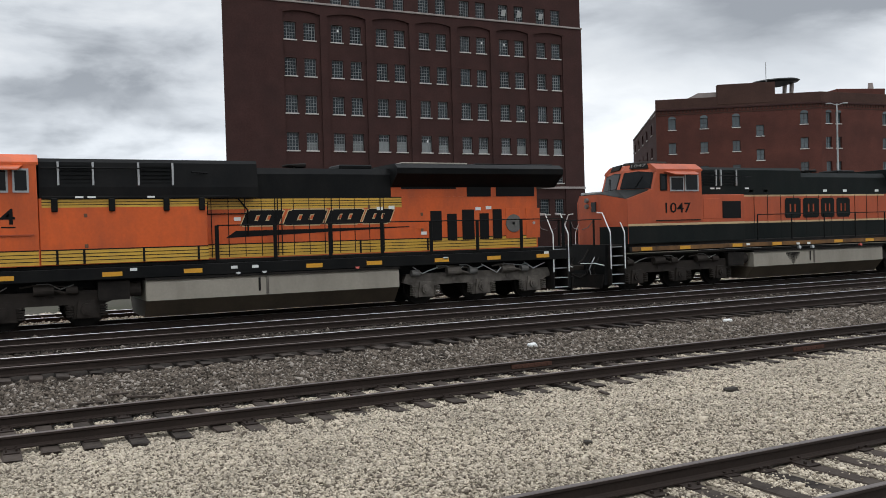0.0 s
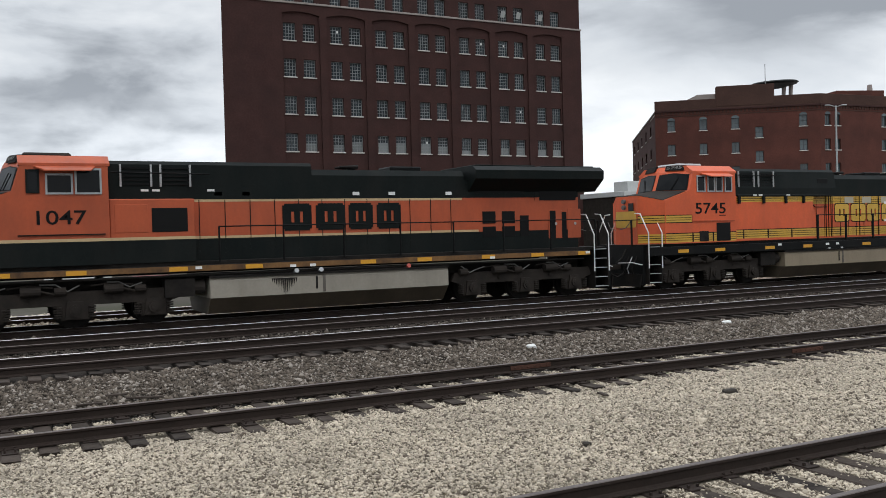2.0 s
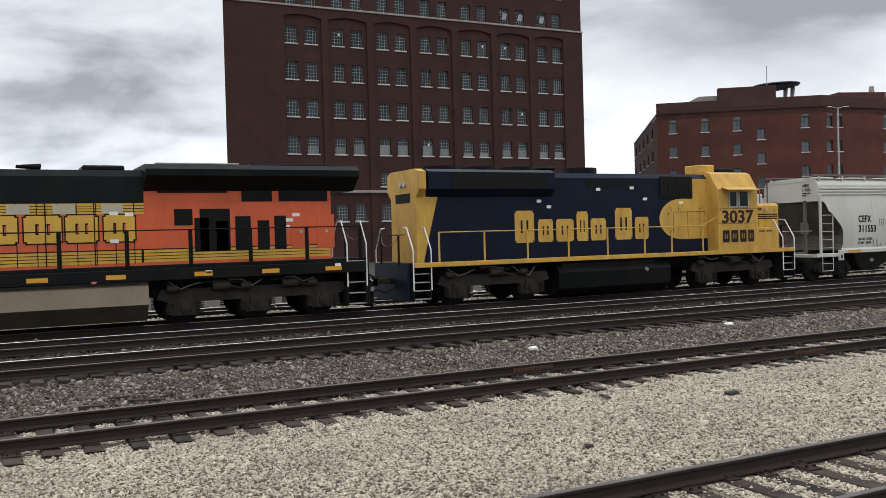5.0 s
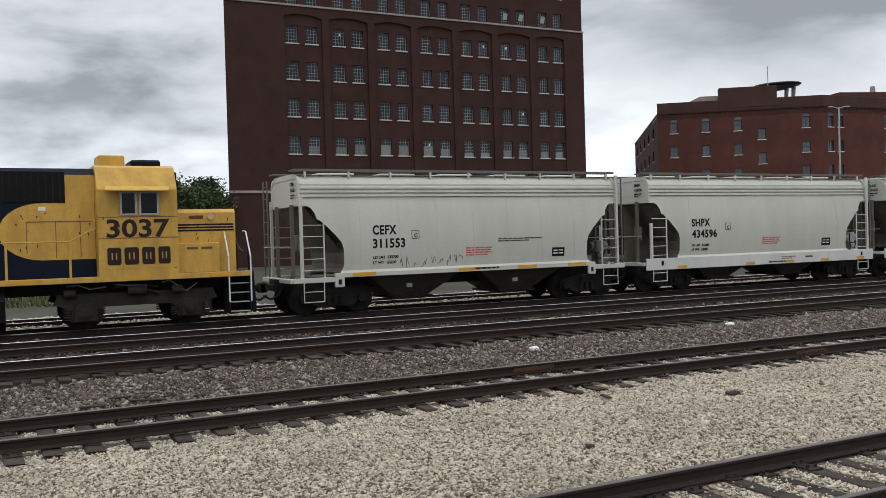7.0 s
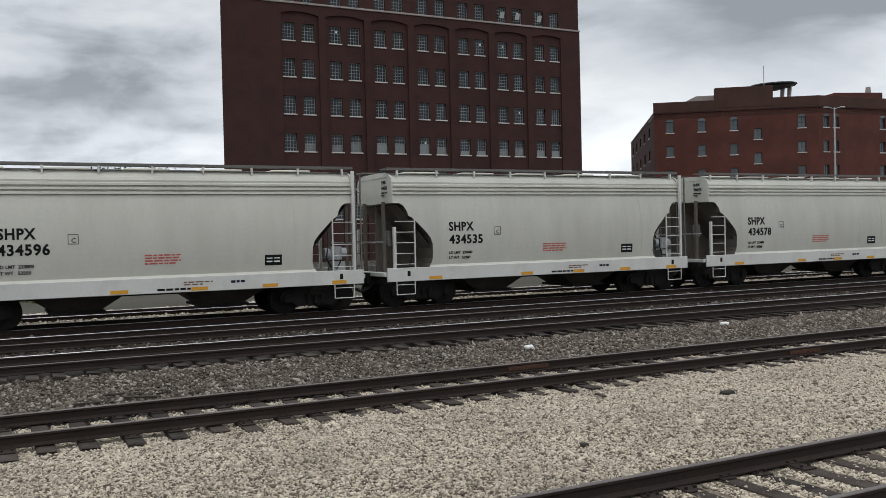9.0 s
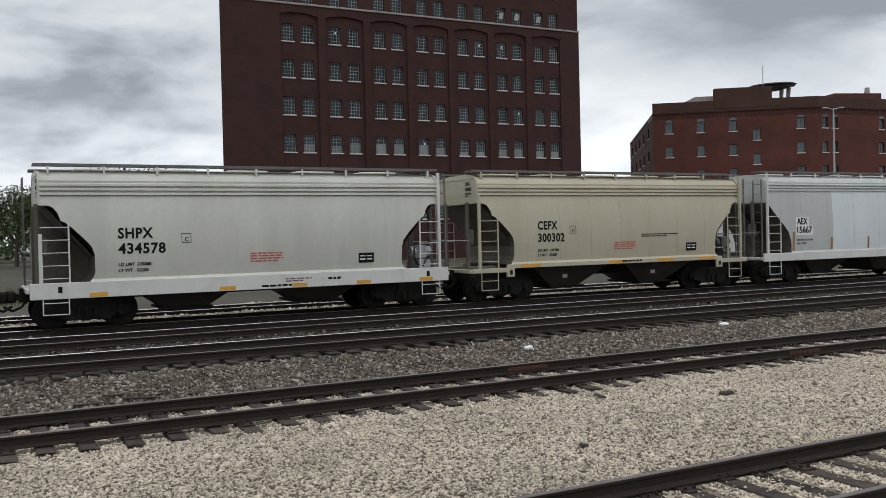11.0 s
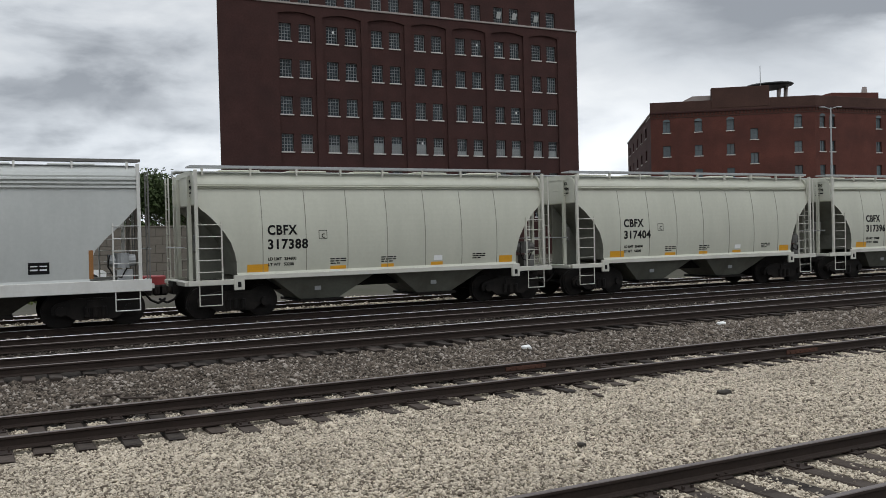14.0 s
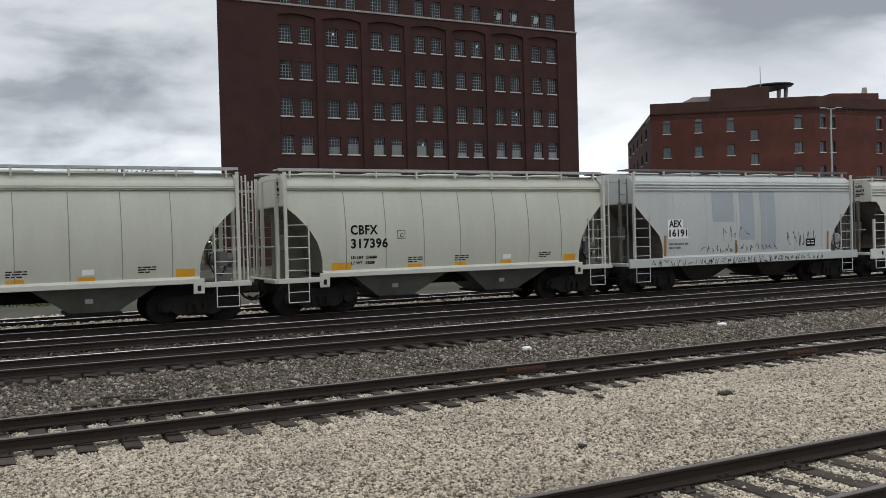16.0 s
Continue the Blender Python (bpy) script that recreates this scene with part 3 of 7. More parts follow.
def rail_profile():
    """Half width and height of a flat-bottomed rail, head down to foot, top at 0."""
    right = [(0.030, 0.0), (0.036, -0.008), (0.036, -0.035), (0.012, -0.05), (0.010, -0.13), (0.03, -0.148), (0.07, -0.158), (0.07, -0.171)]
    return right + [(-a, b) for a, b in right[::-1]]


def build_track(name, y, z, x0, x1, label, head, tie_range, spacing=0.53, tie_len=2.6, seed=0):
    track = tagged(new(name), label, "railway track", kind="structure")
    for side in (-1, 1):
        s = Shape().prism(rail_profile(), x0, x1, "x")
        me = s.mesh("rail", M["rail"])
        me.materials.append(head if side > 0 or name != "main_track_one" and name != "main_track_two" else M["rail_dull"])
        for p in me.polygons:
            if p.normal.z > 0.3 and p.center.z > -0.02:
                p.material_index = 1
        part("rail", me, None, track, "", (0, y + side * GAUGE / 2, z))
        # joint bars bolted to the web
        if name in ("second_siding",):
            for jx in (14.9 if side < 0 else 9.2, 26.0 if side < 0 else 20.5):
                jb = Shape().box(-0.45, 0.45, -0.032, -0.011, -0.135, -0.05, 0.006)
                for k in (-0.35, -0.21, -0.07, 0.07, 0.21, 0.35):
                    jb.rod((k, -0.032, -0.092), (k, -0.055, -0.092), 0.016, 6)
                part("joint_bar", jb, M["tie_red"], track, "", (jx, y + side * GAUGE / 2, z))
    rnd = random.Random(seed)
    meshes = []
    for k in range(4):
        s = Shape().box(-0.115, 0.115, -tie_len / 2, tie_len / 2, -0.17, 0, 0.012)
        s.v = [(a + rnd.uniform(-0.008, 0.008), b + rnd.uniform(-0.03, 0.03), c + rnd.uniform(-0.006, 0.006)) for a, b, c in s.v]
        meshes.append(s.mesh("tie", M["tie"]))
    plate = Shape()
    for side in (-1, 1):
        w = side * GAUGE / 2
        plate.box(-0.095, 0.095, w - 0.17, w + 0.17, 0, 0.018, 0.004)
        for a in (-1, 1):
            for b in (-0.06, 0.06):
                plate.box(b - 0.012, b + 0.012, w + a * 0.09 - 0.014, w + a * 0.09 + 0.014, 0.016, 0.05)
    pm = plate.mesh("tie_plate", M["rail"])
    x = tie_range[0]
    while x < tie_range[1]:
        jx = x + rnd.uniform(-0.05, 0.05)
        m = pose(jx, y + rnd.uniform(-0.16, 0.16), z - 0.189 + rnd.uniform(-0.012, 0.006), 0, 0, rnd.uniform(-1.5, 1.5))
        tie = part("tie", meshes[rnd.randrange(4)], None, track, "", m)
        if z < 0.1 and x < 30:
            part("tie_plate", pm, None, tie)
        x += spacing
    return track


build_ground()
build_track("near_siding", 6.27, 0.0, -6, 40, "near siding with rusty rails and worn dark ties", M["rail_dull"], (0, 16), seed=1)
build_track("second_siding", 13.51, 0.0, -30, 120, "rusty siding with ties sunk in pale gravel", M["rail_dull"], (-4, 34), seed=2)
build_track("main_track_one", 18.96, RAIL_Z, -60, 400, "main track with polished rails in grey ballast", M["rail_head"], (-5, 45), seed=3)
build_track("main_track_two", 22.84, RAIL_Z, -60, 400, "main track with polished rails in grey ballast", M["rail_head"], (-5, 50), seed=4)
build_track("main_track_three", 26.548, RAIL_Z, -90, 400, "main track under the passing freight train", M["rail_head"], (-6, 50), seed=5)
build_track("far_track", 31.1, RAIL_Z - 0.05, -90, 400, "far track behind the train", M["rail_head"], (-6, 30), seed=6)


def off_rails(px, py, rng):
    """No stones on rails, and few on top of ties."""
    ok = np.ones(len(px), bool)
    for y in (6.27, 13.51):
        for s in (-1, 1):
            ok &= np.abs(py - (y + s * GAUGE / 2)) > 0.1
    on_tie = ((np.abs(py - 6.27) < 1.3) & (((px - 0) % 0.53 < 0.15) | ((px - 0) % 0.53 > 0.38)))
    on_tie |= ((np.abs(py - 13.51) < 1.14) & (((px + 4) % 0.53 < 0.13) | ((px + 4) % 0.53 > 0.40)))
    return ok & (~on_tie | (rng.uniform(size=len(px)) < 0.05))


def wedge(lo, hi):
    """Only where the lens ever looks: between two sight lines from the platform."""
    def test(px, py, rng):
        return off_rails(px, py, rng) & (px > lo * py - 0.8) & (px < hi * py + 0.5) & (0.46 * px + 0.888 * py > 8.3)
    return test


stones("pale_gravel", "pale angular limestone gravel between the sidings", M["gravel"], 0, 21, 4.8, 14.15, 2500, 0.0215, 11, wedge(0.0, 1.42))
stones("track_ballast", "coarse grey track ballast on the bank", M["ballast"], -1, 27, 14.15, 18.0, 1000, 0.037, 12, wedge(0.0, 1.42))
stones("track_ballast", "dark oily ballast between the main tracks", M["ballast_dark"], -1, 37, 19.75, 25.75, 190, 0.05, 13, wedge(0.0, 1.42))
stones("track_ballast", "pale grey ballast beyond the train", M["gravel"], -2, 48, 27.35, 35.5, 170, 0.055, 14, wedge(-0.02, 1.42))


def debris():
    """Odd bits that lie in the ballast."""
    rnd = random.Random(5)
    for x, y, sx, sy, sz, m, label in ((10.75, 16.6, 0.1, 0.07, 0.07, "white", "white chunk of stone"), (17.1, 17.15, 0.12, 0.07, 0.06, "white", "white chunk of stone"),
                                       (6.5, 8.85, 0.05, 0.04, 0.035, "chute", "dark lump of slag"), (10.4, 10.4, 0.12, 0.07, 0.05, "chute", "brown stone")):
        s = Shape().box(-sx, sx, -sy, sy, -sz, sz, min(sx, sy, sz) * 0.45)
        s.v = [(a * rnd.uniform(0.8, 1.15), b * rnd.uniform(0.8, 1.15), c * rnd.uniform(0.8, 1.15)) for a, b, c in s.v]
        ob = part("stone", s, M[m], None, label, (x, y, ground_height(x, y) + sz * 0.6))
        tagged(ob, label + " lying in the gravel", "stone")
    for x, y, ln, a in ((1.55, 15.4, 0.45, 12), (2.4, 15.5, 0.6, -4), (2.0, 15.9, 0.35, 20), (8.7, 11.4, 0.4, 70)):
        s = Shape().box(-ln / 2, ln / 2, -0.035, 0.035, 0, 0.03, 0.006)
        tagged(part("plank_scrap", s, M["tie"], None, "", pose(x, y, ground_height(x, y) + 0.05, 0, 3, a)), "splintered grey scrap of wood in the ballast", "wood scrap")


debris()


# ---- the tall brick warehouse ----
def window_unit(w, h, cols, rows, arch=0.0):
    """Sash bars, glass and sill of one opening, foot centre at the origin, facing -y; the wall face is at y=0."""
    glass_, sill = Shape(), Shape()
    t, top = 0.045, h
    cw, ch = (w - 2 * t) / cols, (h - 2 * t) / rows
    lights = [(-w / 2 + t + i * cw + 0.023, -w / 2 + t + (i + 1) * cw - 0.023, t + j * ch + 0.024, t + (j + 1) * ch - 0.024) for i in range(cols) for j in range(rows)]
    bars_ = wall_with_holes(-w / 2, w / 2, 0, top, lights, 0.24, 0.06).weld()
    glass_.box(-w / 2 + 0.02, w / 2 - 0.02, 0.275, 0.285, 0.02, top - 0.02)
    sill.box(-w / 2 - 0.1, w / 2 + 0.1, -0.09, 0.2, -0.14, -0.002, 0.015)
    return bars_, glass_, sill


def wall_with_holes(x0, x1, z0, z1, holes, y, depth):
    """A wall face at y with rectangular openings through it, and their reveals, depth thick. holes: (x0, x1, z0, z1)."""
    s = Shape()
    xs = sorted({x0, x1, *[v for h in holes for v in h[:2]]})
    zs = sorted({z0, z1, *[v for h in holes for v in h[2:]]})
    for i in range(len(xs) - 1):
        run = None
        for j in range(len(zs) - 1):
            cx, cz = (xs[i] + xs[i + 1]) / 2, (zs[j] + zs[j + 1]) / 2
            if not any(h[0] < cx < h[1] and h[2] < cz < h[3] for h in holes):
                s.add([(xs[i], y, zs[j]), (xs[i + 1], y, zs[j]), (xs[i + 1], y, zs[j + 1]), (xs[i], y, zs[j + 1])], [(0, 1, 2, 3)])
    for a, b, c, d in holes:
        s.add([(a, y, c), (b, y, c), (b, y, d), (a, y, d), (a, y + depth, c), (b, y + depth, c), (b, y + depth, d), (a, y + depth, d)],
              [(0, 4, 5, 1), (1, 5, 6, 2), (2, 6, 7, 3), (3, 7, 4, 0)])
    return s


def build_warehouse():
    k = 0.95
    b = thing("brick_warehouse", "tall dark brown brick warehouse with paired steel windows", "building", at=(0.83, 95.0, 0), turn=-0.5)
    x0, x1, top = 24.0 * k, 72.45 * k, 39.0

    def zz(v):
        return (v - 2.434) * k + 2.434
    rows = [(zz(33.75), 1.9), (zz(29.75), 1.9), (zz(25.3), 1.9), (zz(21.12), 1.95), (zz(16.83), 1.95), (zz(12.52), 1.95), (zz(8.75), 1.55), (zz(4.6), 1.9)]
    centres = [(32.95 + 5.72 * i) * k for i in range(7)]
    hw, gap = 0.68, 1.12
    holes, places = [], []
    for z, h in rows:
        for i, c in enumerate(centres):
            for s in (-1, 1):
                if z < zz(9) and z > zz(6) and i < 2:
                    continue
                holes.append((c + s * gap - hw, c + s * gap + hw, z, z + h))
                places.append((c + s * gap, z, h))
    bay = 1.98
    wall = wall_with_holes(x0, x1, -0.3, top, holes, 0.0, 0.42)
    xb = x0 + 8.5
    wall.add([(x0, 0, -0.3), (x0, 0, top), (xb, 24, top), (xb, 24, -0.3)], [(0, 1, 2, 3)])
    wall.add([(x1, 0, -0.3), (x1, 0, top), (x1, 24, top), (x1, 24, -0.3)], [(3, 2, 1, 0)])
    wall.add([(xb, 24, -0.3), (xb, 24, top), (x1, 24, top), (x1, 24, -0.3)], [(0, 1, 2, 3)])
    part("wall", wall.weld(), M["brick_dark"], b)
    # black panel added for the darkness indoors; no rooms are built
    part("interior", Shape().box(x0 + 2.2, x1 - 0.4, 3.5, 3.6, 0, top - 1), M["under"], b, "black filling that stands for unlit rooms behind the windows")
    part("roof", Shape().prism([(x0 - 0.1, -0.1), (x1 + 0.1, -0.1), (x1 + 0.1, 24.1), (xb - 0.1, 24.1)], top, top + 0.4, "z"), M["stone"], b)
    # brick piers between the bays, with shallow arches over each bay
    z_arch = zz(28.6)
    edges = [centres[0] - bay] + [(a + c) / 2 for a, c in zip(centres, centres[1:])] + [centres[-1] + bay]
    for i, e in enumerate(edges):
        w = 0.42 if 0 < i < len(edges) - 1 else 0.3
        lo, hi = (e - w, e + w) if 0 < i < len(edges) - 1 else ((x0, e) if i == 0 else (e, x1))
        part("brick_pier", Shape().box(lo, hi, -0.22, -0.003, -0.3, z_arch), M["brick_dark"], b)
    for c in centres:
        s = Shape()
        half, n, rise = (centres[1] - centres[0]) / 2 - 0.42, 8, 0.34
        for j in range(n):
            a0, a1 = -half + 2 * half * j / n, -half + 2 * half * (j + 1) / n
            u0, u1 = z_arch - rise * (a0 / half) ** 2, z_arch - rise * (a1 / half) ** 2
            s.add([(c + a, y, z) for y in (-0.22, -0.003) for a, z in ((a0, u0), (a1, u1), (a1, z_arch), (a0, z_arch))],
                  [(0, 1, 2, 3), (7, 6, 5, 4), (0, 4, 5, 1), (1, 5, 6, 2), (2, 6, 7, 3), (3, 7, 4, 0)])
        part("brick_arch", s, M["brick_dark"], b)
    part("upper_wall_band", wall_band(x0, x1, z_arch, zz(29.45)), M["brick_dark"], b)
    part("belt_course", Shape().box(x0 - 0.06, x1 + 0.06, -0.34, -0.003, zz(29.45), zz(29.68), 0.03), M["stone"], b, "pale stone belt course")
    part("base_course", Shape().box(x0 - 0.06, x1 + 0.06, -0.36, -0.224, zz(7.95), zz(8.25), 0.03), M["stone"], b, "pale stone base course")
    part("cornice", Shape().box(x0 - 0.25, x1 + 0.25, -0.5, -0.003, top - 1.2, top - 0.3, 0.1), M["brick_dark"], b)
    kinds = {}
    rnd = random.Random(3)
    for px, z, h in places:
        if h not in kinds:
            bs, gl, si = window_unit(2 * hw, h, 4, 5)
            kinds[h] = (bs.mesh("window", M["window_frame"]), gl.mesh("pane", M["pane"]), si.mesh("sill", M["sill_stone"]))
        wm, gm, sm = kinds[h]
        win = part("window", wm, None, b, "", (px, 0.0, z))
        part("pane", gm, None, win, "", pose(0, 0, 0, rnd.uniform(-0.5, 0.5), 0, rnd.uniform(-0.6, 0.6)))
        part("sill", sm, None, win)
        if abs(z - rows[5][0]) < 0.1 and px > centres[0]:      # pale blinds stand in the lower half of the lowest full row
            bh = rnd.uniform(0.5, 1.3)
            part("blind", Shape().box(-hw + 0.07, hw - 0.07, 0.262, 0.272, 0.06, bh), M["pane_blind"], win, "pale blind behind the glass")
        if rnd.random() < 0.05:
            part("broken_light", Shape().box(0.1, 0.3, 0.235, 0.262, 1.2, 1.45), M["white"], win, "pale replaced pane")
    # a few sashes tilted open
    for i, s in ((6, -1), (5, -1), (5, 1)):
        o = Shape().box(-0.3, 0.3, -0.02, 0.02, 0, 0.75, 0.01)
        part("open_sash", o, M["grey_panel"], b, "sash tilted open", pose(centres[i] + s * gap, 0.05, rows[1][0] + 0.55, 22, 0, 0))
    return b


def wall_band(x0, x1, z0, z1):
    return Shape().box(x0, x1, -0.22, -0.003, z0, z1)


build_warehouse()


# ---- the red brick office block with a rooftop canopy ----
def build_office():
    b = thing("brick_office_block", "red brick office block with arched windows and a rooftop canopy", "building")
    top = 22.2
    f = Vector((math.sin(radians(27.39)), math.cos(radians(27.39)), 0))
    r = Vector((f.y, -f.x, 0))

    def place(px, depth):
        return f * depth + r * (depth * (px - 777.6) / 1587.0)
    C, A, B, E = place(1119, 186), place(1160, 140), place(1452, 135.5), place(1720, 148)
    for name, P, Q, cols, m in (("front", A, B, (0.10, 0.297, 0.493, 0.637, 0.90), 1), ("corner", B, E, (0.045, 0.105, 0.40, 0.62, 0.85), 1), ("side", C, A, (0.12, 0.3, 0.48, 0.66, 0.84), 0)):
        d = Q - P
        length = d.length
        ang = math.degrees(math.atan2(d.y, d.x))
        m4 = pose(P.x, P.y, 0, 0, 0, ang)
        w, h = 1.15, 1.65
        if name == "side":
            w = 2.2
        zs = [17.5, 13.8, 10.1, 6.4, 2.7]
        holes = []
        for i, u in enumerate(cols):
            for z in zs:
                zz = z - (1.5 if name == "front" and i == 3 else 0)
                holes.append((u * length - w / 2, u * length + w / 2, zz, zz + h))
        wall = part("wall", wall_with_holes(0, length, -0.3, top if m else top - 1.75, holes, 0, 0.3).weld(), M["brick_red" if m else "brick_dark"], b, "", m4)
        if m:
            part("parapet", Shape().box(-0.05, length + 0.05, -0.12, 0.2, top - 1.5, top + 0.05, 0.03), M["brick_brown"], wall)
            part("cornice", Shape().box(-0.05, length + 0.05, -0.2, -0.122, top - 1.75, top - 1.45, 0.03), M["brick_dark"], wall)
        else:
            part("coping", Shape().box(0.2, length - 0.2, -0.12, 0.35, top - 1.745, top - 1.5, 0.03), M["stone"], wall)
        bs, gl, si = window_unit(w, h, 2, 2)
        wm, gm, sm = bs.mesh("window", M["dark_frame"]), gl.mesh("pane", M["pane_office"]), si.mesh("sill", M["sill_stone"])
        hood = Shape()
        n = 8
        for j in range(n):
            a0, a1 = math.pi * j / n, math.pi * (j + 1) / n
            hood.add([(math.cos(a) * rr, y, h + math.sin(a) * rr * 0.75) for y in (-0.012, 0.16) for rr, a in ((0.0, a0), (w / 2, a0), (w / 2, a1))],
                     [(0, 1, 2), (5, 4, 3), (0, 3, 4, 1), (1, 4, 5, 2), (2, 5, 3, 0)])
        hm = hood.mesh("arched_head", M["pane_office"])
        corbel = Shape()
        for q in range(int(length / 0.55) if m else 0):
            corbel.box(q * 0.55 + 0.1, q * 0.55 + 0.36, -0.1, -0.002, top - 2.15, top - 1.77)
        if m:
            tagged(part("corbel_course", corbel, M["brick_brown"], wall), kind="stuff")
            part("string_course", Shape().box(0, length, -0.05, -0.002, 19.75, 19.9), M["brick_brown"], wall)
        for x0, x1, z0, z1 in holes:
            win = part("window", wm, None, wall, "", ((x0 + x1) / 2, 0, z0))
            me_at = m4 @ Matrix.Translation(((x0 + x1) / 2, 0, z0))
            win.parent, win.matrix_basis = b, me_at
            part("pane", gm, None, win)
            part("sill", sm, None, win)
            if z0 > 16.5 and name != "side":
                part("arched_head", hm, None, win)
    back = [C + r * 0.2, A + f * 0.3, B + f * 0.3, E, E + f * 40, C + f * 8 + r * 4]
    part("roof", Shape().prism([(p.x, p.y) for p in back], top - 2.1, top - 1.9, "z"), M["stone"], b)
    # black block added in place of rooms, painting their darkness
    part("interior", Shape().prism([(p.x, p.y) for p in [C + f * 2 + r, A + f * 3 + r, B + f * 4, E + f * 3, E + f * 39, C + f * 7 + r * 5]], 0, top - 2.2, "z"), M["under"], b, "black filling that stands for unlit rooms behind the windows")
    # raised parapet block, roof house, canopy on a stem
    d = (B - A).normalized()
    ang = math.degrees(math.atan2(d.y, d.x))
    ln = (B - A).length
    part("parapet_block", Shape().box(0.38 * ln, 0.73 * ln, -0.16, 1.2, top - 1.2, top + 1.9, 0.04), M["brick_brown"], b, "", pose(A.x, A.y, 0, 0, 0, ang))
    part("roof_house", Shape().prism([(0.2 * ln, top - 1), (0.2 * ln, top + 0.2), (0.27 * ln, top + 1.0), (0.40 * ln, top + 1.0), (0.40 * ln, top - 1)], 1.5, 6), M["stone"], b, "", pose(A.x, A.y, 0, 0, 0, ang))
    pc = place(1372, 141)
    canopy = Shape()
    n = 24
    rows = []
    for rad, zc in [(1.0, -0.6), (3.7, -0.1), (4.1, 0.2), (3.7, 0.4), (0.05, 0.55)]:
        rows.append([(rad * math.cos(2 * math.pi * i / n), rad * 0.8 * math.sin(2 * math.pi * i / n), zc + 0.06 * rad * math.cos(2 * math.pi * i / n)) for i in range(n)])
    k = len(rows)
    canopy.add([p for row in rows for p in row], [(j * n + i, j * n + (i + 1) % n, (j + 1) * n + (i + 1) % n, (j + 1) * n + i) for j in range(k - 1) for i in range(n)])
    part("canopy", canopy, M["green_black"], b, "dark oval rooftop canopy", (pc.x, pc.y, top + 2.35))
    for dx in (1.3, 2.4):
        part("canopy_post", Shape().rod((0, 0, 0), (0.3, 0, 3.1), 0.24, 10, 0.34), M["stone"], b, "", (pc.x + r.x * dx, pc.y + r.y * dx, top - 0.9))
    pm = place(1356, 138)
    part("mast", Shape().rod((0, 0, 0), (0, 0, 5.6), 0.06, 6), M["steel"], b, "thin metal mast", (pm.x, pm.y, top - 0.5))
    ph = place(1500, 142)
    part("roof_house", Shape().box(-3, 5, -2, 2, 0, 2.0, 0.05), M["brick_red"], b, "", pose(ph.x, ph.y, top - 1, 0, 0, -20))
    part("vent", Shape().rod((0, 0, 0), (0, 0, 1.2), 0.5, 10, 0.35), M["stone"], b, "", (ph.x + r.x * 3.6, ph.y + r.y * 3.6, top + 0.9))
    return b, place


office, place = build_office()


def street_lamp():
    q = place(1480, 100)
    lamp = thing("street_lamp", "tall grey double-armed street lamp behind the yard", "street lamp", at=(q.x, q.y, -0.25), turn=-25)
    part("pole", Shape().rod((0, 0, 0), (0, 0, 15.9), 0.13, 10, 0.08), M["steel"], lamp)
    for s in (-1, 1):
        part("arm", Shape().bar([(0, 0, 15.75), (s * 0.7, 0, 15.95)], 0.045), M["steel"], lamp)
        part("lamp_head", Shape().box(min(s * 0.65, s * 1.2), max(s * 0.65, s * 1.2), -0.15, 0.15, 15.88, 16.0, 0.03), M["steel"], lamp)


street_lamp()


# ---- trees, wall, clutter behind the tracks ----
def tree(x, y, height, spread, material, seed, label):
    rnd = random.Random(seed)
    t = thing("tree", label, "tree", at=(x, y, -0.25))
    trunk = Shape()
    th = height * 0.42
    trunk.rod((0, 0, 0), (0.1, 0, th), 0.28, 8, 0.18)
    tips = []
    for i in range(11):
        a = rnd.uniform(0, 2 * math.pi)
        z0 = th * rnd.uniform(0.55, 1.0)
        q = (math.cos(a) * spread * rnd.uniform(0.4, 0.85), math.sin(a) * spread * rnd.uniform(0.4, 0.85), z0 + (height - z0) * rnd.uniform(0.4, 0.9))
        trunk.rod((0.05, 0, z0), q, 0.1, 6, 0.025)
        tips.append(q)
    tips.append((0, 0, height * 0.9))
    part("trunk", trunk, M["bark"], t)
    crown = Shape()
    for q in tips:
        for _ in range(650):
            g = [max(-0.85, min(0.85, rnd.gauss(0, 0.46))) for _ in range(3)]
            c = Vector((q[0] + g[0] * spread * 0.55, q[1] + g[1] * spread * 0.55, q[2] + g[2] * height * 0.16))
            if c.z < height * 0.2:
                continue
            sz = rnd.uniform(0.1, 0.24)
            e = Euler((rnd.uniform(-1, 1), rnd.uniform(-1, 1), rnd.uniform(0, 6)))
            pts = [c + e.to_matrix() @ Vector(p) for p in ((-sz, 0, 0), (0, -sz * 0.55, sz * 0.15), (sz, 0, 0), (0, sz * 0.55, sz * 0.15))]
            crown.add(pts, [(0, 1, 2, 3)])
    part("crown", crown, material, t)
    return t


